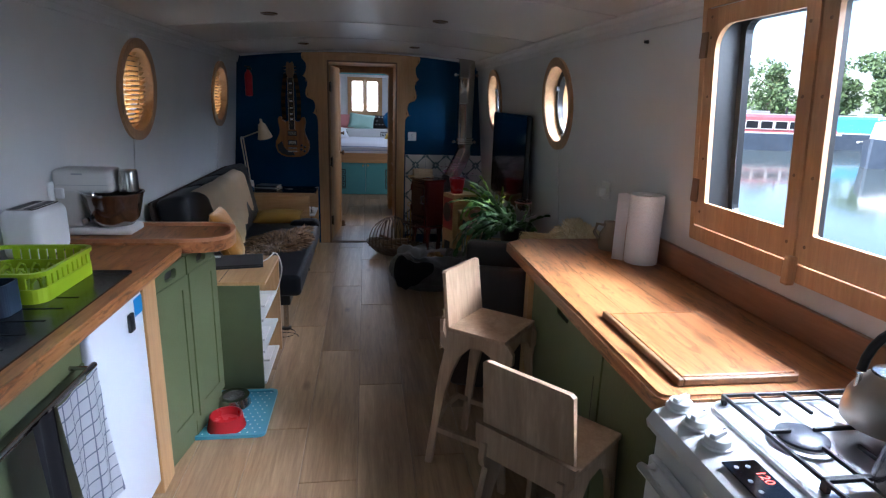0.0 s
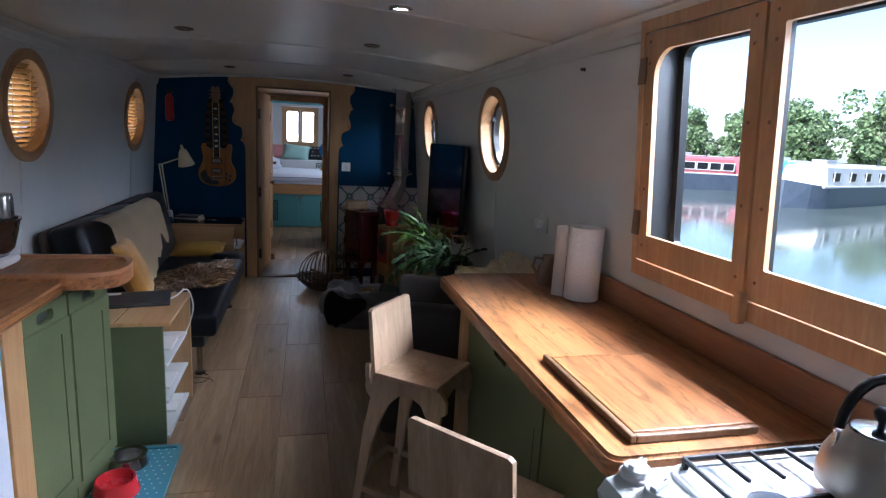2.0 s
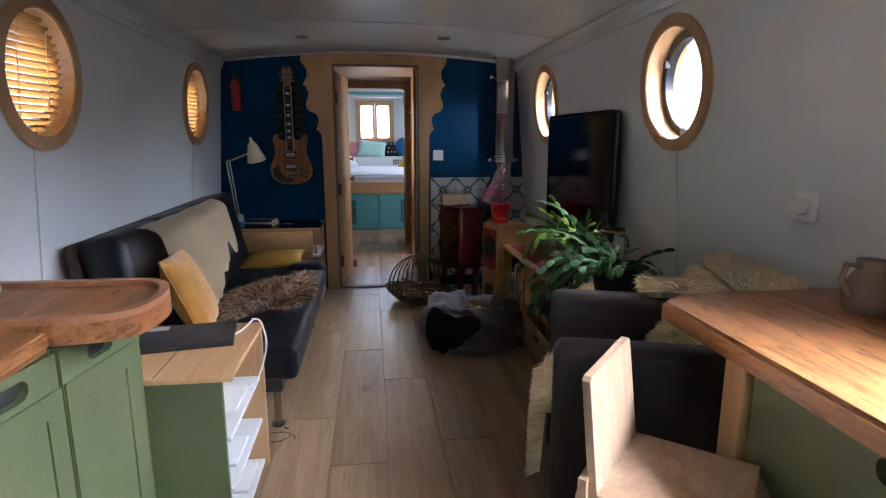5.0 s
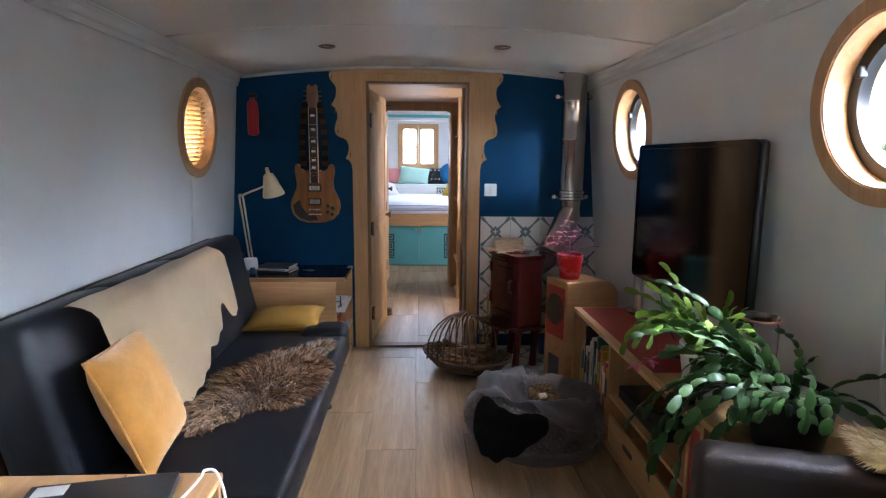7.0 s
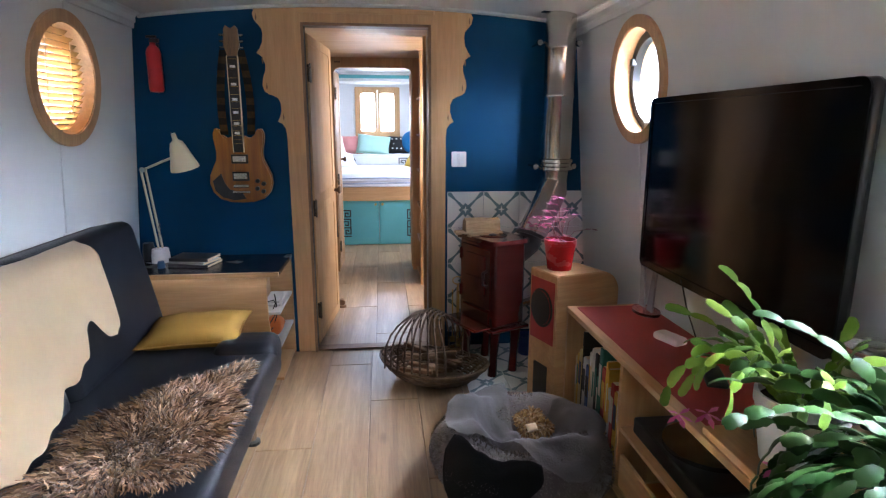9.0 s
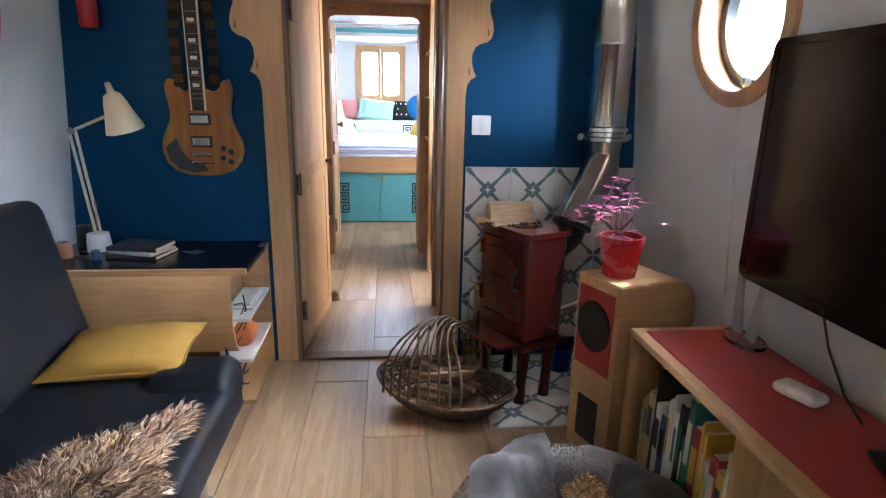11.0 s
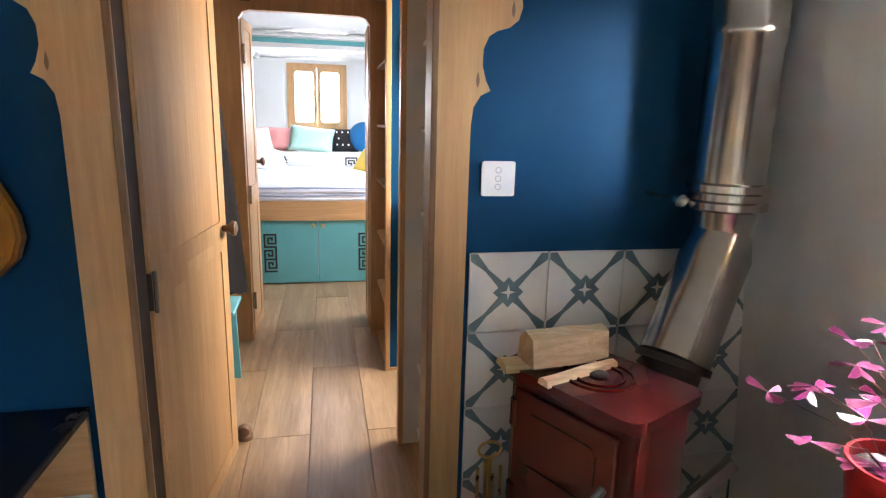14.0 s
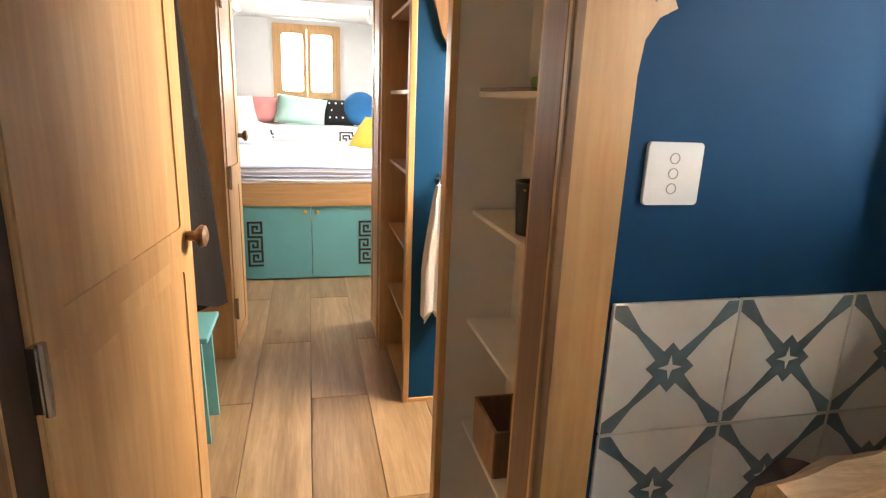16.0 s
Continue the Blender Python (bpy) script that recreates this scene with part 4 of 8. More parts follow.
def sheepskin_seat():
    """A long-haired brown fleece, lobed like a pelt, on the sofa seat."""
    rng = random.Random(4)
    t = thing("sheepskin", (-0.52, 4.75, 0.41), "curly brown sheepskin spread on the sofa seat", "sheepskin")
    c = Vector((-0.545, 4.79))
    ax, ay = Vector((0.30, 0.954)), Vector((-0.954, 0.30))

    def edge(a):
        return 1 + 0.15 * math.cos(4 * a + 0.5) + 0.07 * math.sin(3 * a) + 0.08 * math.cos(7 * a + 1)
    pts, bm, n = [], bmesh.new(), 40
    mid = bm.verts.new((c.x, c.y, 0.437))
    rim = []
    for k in range(n):
        a = math.tau * k / n
        q = c + ax * 0.42 * edge(a) * math.cos(a) + ay * 0.185 * edge(a) * math.sin(a)
        rim.append(bm.verts.new((min(q.x, -0.31), q.y, 0.412)))
    for k in range(n):
        bm.faces.new((mid, rim[k], rim[(k + 1) % n]))
    part("hide", bm, CREAM, t)
    while len(pts) < 15000:
        a, r = rng.uniform(0, math.tau), math.sqrt(rng.random())
        q = c + ax * 0.42 * edge(a) * r * math.cos(a) + ay * 0.185 * edge(a) * r * math.sin(a)
        if q.x > -0.30:
            q.x = -0.30
        out = (ax * math.cos(a) + ay * math.sin(a)) * 0.9 * r
        pts.append(((q.x, q.y, 0.435 - 0.02 * r), (out.x + 0.75 * noise.noise(Vector((q.x * 22, q.y * 22, 0))), out.y + 0.75 * noise.noise(Vector((q.x * 14, q.y * 14, 5))), 0.45)))
    f = part("fleece", locks(pts, 0.042, 0.0034, 8, 0.75), strands("brown_wool", (0.045, 0.023, 0.012), (0.47, 0.285, 0.155)), t)
    f["kind"] = "stuff"


sheepskin_seat()


def side_table():
    s = thing("side_table", (-0.75, 6.17, 0), "plywood side table with curved front and black top", "side table")
    part("top", box(-1.17, -0.378, 5.965, 6.385, 0.565, 0.585, 0.004), paint("black_marbled_top", (0.014, 0.013, 0.02), 0.25, var=0.6, grain=30, stain=6), s, "glossy black marbled top")
    prof = [(5.945, 0.562), (5.92, 0.55), (5.905, 0.52), (5.905, 0.44), (5.91, 0.36), (5.93, 0.30), (5.955, 0.26), (5.97, 0.25)]
    bm = bmesh.new()
    rows = [[bm.verts.new((x, y + d, z)) for y, z in prof] for x, d in ((-1.17, 0), (-0.43, 0), (-0.43, 0.012), (-1.17, 0.012))]
    for a, b in zip(rows, rows[1:] + rows[:1]):
        for k in range(len(prof) - 1):
            bm.faces.new((a[k], b[k], b[k + 1], a[k + 1]))
    bm.faces.new([r[0] for r in rows]), bm.faces.new([r[-1] for r in rows][::-1])
    bmesh.ops.recalc_face_normals(bm, faces=bm.faces)
    part("curved_front", bm, PLYH, s, smooth=40)
    part("top_edge", box(-1.17, -0.378, 5.945, 5.9645, 0.563, 0.587, 0.004), PLYH, s)
    part("back_panel", box(-1.17, -0.385, 6.375, 6.388, 0.005, 0.563), PLYH, s)
    part("divider", box(-0.52, -0.505, 5.975, 6.37, 0.005, 0.562), PLY, s)
    for z in (0.012, 0.19, 0.36):
        part("shelf", box(-0.502, -0.388, 5.99, 6.37, z, z + 0.014, 0.002), WHITE if z > 0.1 else PLYY, s)


side_table()
solo("paper", join(box(-0.49, -0.40, 6.08, 6.3, 0.375, 0.385), box(-0.48, -0.41, 6.1, 6.28, 0.386, 0.398)), WHITEP, "white folded paper on the side table shelf", "paper")
solo("orange_bag", move(cushion(0.09, 0.14, 0.1, seed=3), pose(-0.445, 6.12, 0.26)), paint("orange_bag", (0.5, 0.12, 0.02), 0.5), "small crumpled orange bag on a low shelf", "bag", smooth=60)
for _k in range(3):
    solo("cable", tube([(-0.45 + 0.03 * math.sin(_k + k * 0.7), 6.02 - 0.01 * _k + 0.06 * math.sin(k * 0.6 + _k), 0.42 - 0.03 * k + 0.03 * math.sin(k * 1.1 + _k * 2)) for k in range(12)], 0.003, 5), BLACKP, "loose thin cable hanging off the shelf", "cable", "shelf cables", smooth=60)


def books_flat(x, y, z, sizes, label):
    for k, (w, d, h, c, a) in enumerate(sizes):
        b = thing("book", (x, y, z), label, "book", "books on the side table")
        cover = box(-w / 2, w / 2, -d / 2, d / 2, 0, h, 0.002, 1)
        part("cover", cover, paint("book_cover", c, 0.4), b)
        part("pages", box(-w / 2 + 0.004, w / 2 + 0.001, -d / 2 - 0.001, d / 2 + 0.001, 0.002, h - 0.002), CREAM, b)
        for o in b.children:
            o.matrix_parent_inverse = Matrix()
        b.matrix_basis = pose(x, y, z, 0, 0, a)
        z += h + 0.001


books_flat(-0.83, 6.17, 0.586, [(0.15, 0.21, 0.014, (0.03, 0.03, 0.035), 78), (0.14, 0.2, 0.012, (0.5, 0.5, 0.48), 70), (0.14, 0.2, 0.016, (0.05, 0.05, 0.06), 80)], "slim paperback lying on the black side table")


def desk_lamp():
    s = thing("desk_lamp", (-1.02, 6.24, 0.586), "cream angle-poise desk lamp with conical shade", "desk lamp")
    CR = paint("cream_enamel", (0.72, 0.62, 0.42), 0.3, var=0.06)
    part("base", lathe([(0.045, 0.0), (0.045, 0.03), (0.04, 0.07), (0.032, 0.072)], (-1.02, 6.24, 0.586), 20), WHITEP, s, "white base", smooth=40)
    part("lower_arm", join(tube([(-1.028, 6.24, 0.66), (-1.078, 6.25, 1.06)], 0.006, 8), tube([(-1.008, 6.24, 0.66), (-1.055, 6.25, 1.06)], 0.006, 8)), CR, s, smooth=60)
    part("spring", tube([(-1.015 + 0.006 * math.cos(k * 1.6), 6.24 + 0.006 * math.sin(k * 1.6), 0.68 + k * 0.0016) for k in range(70)], 0.0018, 4), STEEL, s)
    part("upper_arm", tube([(-1.066, 6.25, 1.06), (-0.875, 6.20, 1.135)], 0.006, 8), CR, s, smooth=60)
    part("joint", lathe([(0.014, -0.012), (0.014, 0.012)], (-1.066, 6.25, 1.06), 12, "y"), STEEL, s)
    sh = lathe([(0.0, 0.135), (0.010, 0.134), (0.013, 0.10), (0.030, 0.088), (0.040, 0.06), (0.050, 0.02), (0.066, -0.03), (0.069, -0.045), (0.065, -0.042), (0.045, 0.02), (0.03, 0.07), (0.0, 0.08)], (0, 0, 0), 26)
    part("shade", move(sh, pose(-0.850, 6.18, 1.112, 12, -10, 0)), CR, s, "cream conical shade", smooth=50)


desk_lamp()
for _n, _x, _y, _r, _h, _c, _l in (("small_jar", -1.10, 6.13, 0.03, 0.06, (0.25, 0.10, 0.04), "small brown jar on the black side table"), ("small_pot", -0.97, 6.10, 0.018, 0.035, (0.03, 0.10, 0.22), "tiny blue pot on the black side table"), ("black_box", -1.10, 6.30, 0.03, 0.09, (0.01, 0.01, 0.01), "small black box on the side table")):
    solo(_n, lathe([(0.0, 0.0), (_r, 0.0), (_r * 1.05, _h * 0.5), (_r * 0.8, _h), (_r * 0.7, _h), (0.0, _h * 0.9)], (_x, _y, 0.586), 20), paint(_n, _c, 0.35), _l, _n.split("_")[1], smooth=50)


def guitar():
    g = thing("electric_guitar", (0, 0, 0), "worn golden double-horned electric guitar hung on wall", "guitar")
    GW = wood("worn_guitar_top", (0.20, 0.060, 0.004), (0.42, 0.165, 0.009), "z", 0.34, 4.0, tint=0.1, coat=0.1, rings=0.25)
    half = [(0.0, -0.175), (0.06, -0.172), (0.112, -0.155), (0.147, -0.12), (0.162, -0.075), (0.158, -0.03), (0.138, 0.015), (0.122, 0.05), (0.118, 0.085), (0.124, 0.125), (0.130, 0.160), (0.129, 0.190), (0.119, 0.210), (0.104, 0.214), (0.090, 0.200), (0.079, 0.178), (0.062, 0.164), (0.045, 0.166), (0.03, 0.174)]
    out = half + [(-x, z) for x, z in half[::-1][:-1]]
    body = slab(out, [], lambda u, v, d: (u, d, v), 0.0, 0.036)
    bmesh.ops.bevel(body, geom=[e for e in body.edges if e.is_boundary or (len(e.link_faces) == 2 and e.calc_face_angle(0) > 1.0)], offset=0.007, segments=2, affect="EDGES")
    part("body", body, GW, g, smooth=50)
    dark = [(-0.145, -0.06), (-0.10, -0.02), (-0.085, -0.07), (-0.06, -0.105), (0.0, -0.12), (0.02, -0.155), (-0.04, -0.162), (-0.10, -0.145), (-0.135, -0.11)]
    part("pickguard", slab(dark, [], lambda u, v, d: (u, d, v), -0.003, -0.0005), paint("worn_black_lacquer", (0.03, 0.028, 0.028), 0.4, var=0.4, stain=15), g, "bare dark worn patch")
    part("neck", box(-0.026, 0.026, -0.016, 0.008, 0.09, 0.57, 0.006), paint("ebony", (0.016, 0.012, 0.010), 0.4, var=0.3), g, "dark ebony neck")
    for sx in (-1, 1):
        part("binding", box(sx * 0.0262 - 0.0015, sx * 0.0262 + 0.0015, -0.0165, 0.004, 0.09, 0.57), CREAM, g, "pale neck binding")
    for k in range(14):
        z = 0.555 - 0.42 * (1 - 0.5 ** (k / 9.5)) / (1 - 0.5 ** (13 / 9.5))
        part("fret", box(-0.021, 0.021, -0.0175, -0.0162, z - 0.0007, z + 0.0007), BRASS, g)
        if k in (1, 3, 5, 7, 9, 11):
            part("inlay", box(-0.013, 0.013, -0.0172, -0.0161, z + 0.005, z + 0.018), WHITEP, g, "pale inlay")
    hs = [(-0.024, 0.57), (0.024, 0.57), (0.038, 0.62), (0.033, 0.70), (0.022, 0.715), (0.0, 0.70), (-0.022, 0.715), (-0.033, 0.70), (-0.038, 0.62)]
    part("headstock", slab(hs, [], lambda u, v, d: (u, d, v), -0.01, 0.008), DARKWOOD, g)
    for sx in (-1, 1):
        for z in (0.61, 0.64, 0.67):
            part("tuner", tube([(sx * 0.036, 0.0, z), (sx * 0.058, 0.0, z)], 0.006, 8), STEEL, g)
    for z in (0.055, -0.035):
        part("pickup_ring", box(-0.043, 0.043, -0.006, -0.0005, z - 0.024, z + 0.024, 0.003), BLACKP, g, "black pickup surround")
        part("pickup", box(-0.035, 0.035, -0.014, -0.0062, z - 0.017, z + 0.017, 0.004), STEEL, g, "chrome pickup")
    part("bridge", box(-0.04, 0.04, -0.013, -0.0005, -0.095, -0.078, 0.004), STEEL, g)
    part("tailpiece", box(-0.045, 0.045, -0.013, -0.0005, -0.125, -0.112, 0.004), STEEL, g)
    for x, z in ((0.085, -0.06), (0.115, -0.075), (0.082, -0.10), (0.112, -0.115)):
        part("knob", lathe([(0.012, 0.0), (0.012, -0.012), (0.009, -0.016)], (x, 0, z), 12, "y"), BLACKP, g)
    for k in range(6):
        x = -0.014 + 0.0056 * k
        part("string", tube([(x * 1.6, -0.020, -0.118), (x, -0.021, 0.57), (x * 1.3, -0.012, 0.66)], 0.0005, 4), IRON, g)
    st = []
    for k in range(26):
        f = k / 25
        st.append((0.042 + 0.018 * math.sin(f * 3.0) + 0.022 * f, -0.006, 0.60 - 0.42 * f))
    bands = [paint("strap_dark", (0.018, 0.014, 0.011), 0.8, var=0.4, stain=40), paint("strap_tan", (0.085, 0.045, 0.015), 0.8, var=0.5, stain=60)]
    for sx in (-1, 1):
        for q in range(0, 25, 2):
            band = bmesh.new()
            ends = [(band.verts.new((sx * x - 0.019, y, z)), band.verts.new((sx * x + 0.019, y + 0.006, z))) for x, y, z in st[q:q + 3]]
            for p0, p1 in zip(ends, ends[1:]):
                band.faces.new((p0[0], p0[1], p1[1], p1[0]))
            bmesh.ops.solidify(band, geom=band.faces[:], thickness=0.003)
            part("strap_band", band, bands[(q // 2) % 2], g, "patterned strap band")
    part("wall_hook", join(box(-0.03, 0.03, 0.04, 0.055, 0.55, 0.62, 0.005), tube([(-0.03, 0.0, 0.60), (0, 0.045, 0.60), (0.03, 0.0, 0.60)], 0.006, 6)), IRON, g)
    g.matrix_basis = pose(-0.612, YB - 0.057, 1.052, 0, 0, 0)


guitar()


def extinguisher():
    e = thing("fire_extinguisher", (-0.995, YB - 0.05, 1.43), "small red fire extinguisher on a wall bracket", "fire extinguisher")
    c = (-0.995, YB - 0.05, 1.44)
    part("cylinder", lathe([(0.0, 0.0), (0.03, 0.004), (0.035, 0.015), (0.035, 0.19), (0.028, 0.215), (0.014, 0.228), (0.014, 0.24)], c, 20), REDPOT, e, smooth=50)
    part("valve", box(c[0] - 0.012, c[0] + 0.03, c[1] - 0.012, c[1] + 0.012, 1.68, 1.70, 0.004), BLACKP, e)
    part("lever", box(c[0] - 0.03, c[0] + 0.02, c[1] - 0.007, c[1] + 0.007, 1.703, 1.715, 0.003), BLACKP, e)
    part("bracket", box(c[0] - 0.014, c[0] + 0.014, c[1] + 0.034, YB - 0.0005, 1.47, 1.68, 0.003), BLACKP, e)


extinguisher()


def wall_switch():
    s = thing("light_switch", (0.553, YB, 1.10), "white square wall switch with three round buttons", "light switch")
    part("plate", slab(rrect(0.513, 0.595, 1.057, 1.140, 0.006), [], xz(YB), -0.007, -0.0005), WHITEP, s)
    for dz in (-0.02, 0.0, 0.02):
        part("button", slab(ring(0.553, 1.099 + dz, 0.0075, 0.0075, 18), [ring(0.553, 1.099 + dz, 0.0062, 0.0062, 18)], xz(YB), -0.0078, -0.0065), GREYB, s)


wall_switch()


def socket(side, y, z, plug=False):
    s = thing("wall_socket", (wx(side, z), y, z), "white plastic wall socket" + (" with a plug" if plug else ""), "wall socket", "wall sockets")
    x = wx(side, z)
    part("plate", box(min(x, x - side * 0.012), max(x, x - side * 0.012), y - 0.043, y + 0.043, z - 0.043, z + 0.043, 0.004), WHITEP, s)
    if plug:
        part("plug", box(min(x - side * 0.0125, x - side * 0.05), max(x - side * 0.0125, x - side * 0.05), y - 0.022, y + 0.022, z - 0.025, z + 0.02, 0.008), WHITEP, s)


socket(-1, 5.70, 0.80), socket(1, 3.22, 1.06, True), socket(-1, 3.05, 1.06, True)


def stove():
    s = thing("wood_stove", (0, 0, 0), "maroon enamel wood stove on short legs beside tiles", "wood stove")
    w, d, db = 0.315, 0.098, 0.095
    part("body", box(-d, db, -w / 2, w / 2, 0.27, 0.70, 0.018, 3), MAROON, s, smooth=40)
    part("top_plate", slab(rrect(-d - 0.022, db + 0.022, -w / 2 - 0.016, w / 2 + 0.016, 0.035), [], xy(0.70), 0.0, 0.022), MAROON, s, smooth=40)
    for r0, r1, z in ((0.075, 0.069, 0.7225), (0.055, 0.049, 0.7225)):
        part("ring", slab(ring(0.0, 0, r0, r0, 32), [ring(0.0, 0, r1, r1, 32)], xy(0.722), 0.0, 0.003), MAROON, s)
    part("cap", lathe([(0.02, 0.0), (0.02, 0.004), (0.012, 0.006), (0.0, 0.006)], (0.0, 0, 0.722), 20), IRON, s)
    part("base_plate", box(-d - 0.03, db + 0.02, -w / 2 - 0.02, w / 2 + 0.02, 0.25, 0.27, 0.008, 2), MAROON, s)
    door = part("door", box(-d - 0.012, -d - 0.0005, -w / 2 + 0.025, w / 2 - 0.025, 0.36, 0.675, 0.006, 2), MAROON, s)
    for zc in (0.47, 0.59):
        part("window", slab(rrect(-0.09, 0.09, zc - 0.045, zc + 0.045, 0.02), [], lambda u, v, q: (-d - 0.0125 - q, u, v), 0.0, 0.006), MAROON, door, "raised enamel panel")
    part("handle", tube([(-d - 0.02, -0.115, 0.49), (-d - 0.045, -0.115, 0.50), (-d - 0.045, -0.115, 0.56), (-d - 0.02, -0.115, 0.57)], 0.008, 8), IRON, door)
    for z in (0.42, 0.62):
        part("hinge", tube([(-d - 0.01, 0.125, z - 0.03), (-d - 0.01, 0.125, z + 0.03)], 0.012, 10), MAROON, door)
    part("ash_lip", box(-d - 0.115, -d - 0.012, -w / 2 + 0.01, w / 2 - 0.01, 0.268, 0.282, 0.006, 2), MAROON, s)
    part("ash_door", box(-d - 0.010, -d - 0.0005, -w / 2 + 0.04, w / 2 - 0.04, 0.285, 0.35, 0.004), MAROON, s)
    for x in (-d + 0.03, db - 0.03):
        for y in (-w / 2 + 0.035, w / 2 - 0.035):
            part("leg", tube([(x, y, 0.25), (x, y, 0.2), (x - 0.006, y, 0.1), (x - 0.012, y, 0.005)], 0.026, 8, taper=[1.2, 1.0, 0.8, 0.95]), MAROON, s, smooth=50)
    part("air_pipe", tube([(db, -0.05, 0.33), (db + 0.12, -0.09, 0.36), (db + 0.30, -0.12, 0.43)], 0.02, 10), STEEL, s, "steel air pipe")
    s.matrix_basis = pose(0.692, 6.08, 0.0045, 0, 0, 26)


stove()


def flue():
    f = thing("flue_pipe", (1.08, 6.24, 0.66), "polished stainless steel stove flue up to ceiling", "flue pipe")
    x, y = 1.058, 6.235
    part("upper_pipe", lathe([(0.078, 1.055), (0.078, 1.42), (0.082, 1.425), (0.082, 1.44), (0.078, 1.445), (0.078, 1.66), (0.082, 1.665), (0.082, 1.68), (0.078, 1.685), (0.078, 1.86)], (x, y, 0), 36), STEEL, f, smooth=40)
    part("collar", lathe([(0.078, 1.045), (0.088, 1.05), (0.088, 1.065), (0.082, 1.07), (0.082, 1.085), (0.088, 1.09), (0.088, 1.105), (0.078, 1.11)], (x, y, 0), 36), STEEL, f, smooth=30)
    part("ceiling_flange", lathe([(0.078, 1.845), (0.105, 1.848), (0.105, 1.862)], (x, y, 0), 32), STEEL, f, smooth=40)
    part("middle_pipe", lathe([(0.062, 0.95), (0.064, 1.0), (0.07, 1.046)], (x, y, 0), 30), STEEL, f, smooth=50)
    part("slant_pipe", tube([(x, y, 0.99), (x - 0.01, y - 0.005, 0.94), (x - 0.045, y - 0.02, 0.87), (x - 0.14, y - 0.075, 0.71)], 0.078, 30, taper=[0.85, 1.0, 1.0, 1.0]), STEEL, f, smooth=50)
    d = Vector((-0.07, -0.04, -0.17)).normalized()
    e = Vector((x - 0.14, y - 0.075, 0.71))
    part("soot_ring", tube([e - d * 0.004, e + d * 0.012], 0.084, 30), IRON, f, "dark sooty end ring", smooth=50)
    part("elbow", tube([e + d * 0.012, e + d * 0.05, e + d * 0.08 + Vector((-0.03, -0.01, 0.0)), (0.80, 6.12, 0.60)], 0.066, 20), IRON, f, "black iron elbow", smooth=50)
    for z in (1.065, 1.70):
        for sx in (-1, 1):
            part("bracket", join(lathe([(0.014, -0.012), (0.018, 0.0), (0.014, 0.012)], (x + sx * 0.105, y + 0.02, z), 12, "y"), tube([(x + sx * 0.07, y + 0.02, z), (x + sx * 0.105, y + 0.02, z)], 0.006, 8)), STEEL, f, smooth=50)
            part("standoff", tube([(x + sx * 0.105, y + 0.02, z), (x + sx * 0.105, YB - 0.001, z)], 0.006, 8), STEEL, f)


flue()


def logs_on_stove():
    rng = random.Random(3)
    LOGM = wood("split_log", (0.42, 0.27, 0.14), (0.70, 0.52, 0.33), "x", 0.8, 9, tint=0.2, bump=0.6)
    for name, x, y, z, l, w, h, a, lab in (("split_log", 0.645, 6.15, 0.772, 0.19, 0.068, 0.068, 10, "pale split log drying on the stove top"), ("kindling", 0.655, 6.09, 0.731, 0.20, 0.03, 0.016, 20, "thin kindling stick on the stove top"), ("kindling", 0.615, 6.16, 0.731, 0.22, 0.06, 0.018, 4, "thin kindling stick on the stove top")):
        b = bmesh.new()
        n = 9
        rows = []
        for k in range(n + 1):
            u = -l / 2 + l * k / n
            sec = [(-w / 2, -h / 2), (w / 2, -h / 2), (w / 2 * 0.9, h / 2 * 0.5), (w / 2 * 0.2, h / 2), (-w / 2 * 0.8, h / 2 * 0.7)]
            rows.append([b.verts.new((u, p + 0.16 * w * noise.noise(Vector((k * 0.23, i * 2, x))), q + 0.16 * h * noise.noise(Vector((k * 0.25, i, y)))  * (i > 1))) for i, (p, q) in enumerate(sec)])
        for r0, r1 in zip(rows, rows[1:]):
            for k in range(5):
                b.faces.new((r0[k], r0[(k + 1) % 5], r1[(k + 1) % 5], r1[k]))
        b.faces.new(rows[0]), b.faces.new(rows[-1][::-1])
        bmesh.ops.recalc_face_normals(b, faces=b.faces)
        move(b, pose(x, y, z, 0, 0, a))
        solo(name, b, LOGM, lab, "firewood")


logs_on_stove()


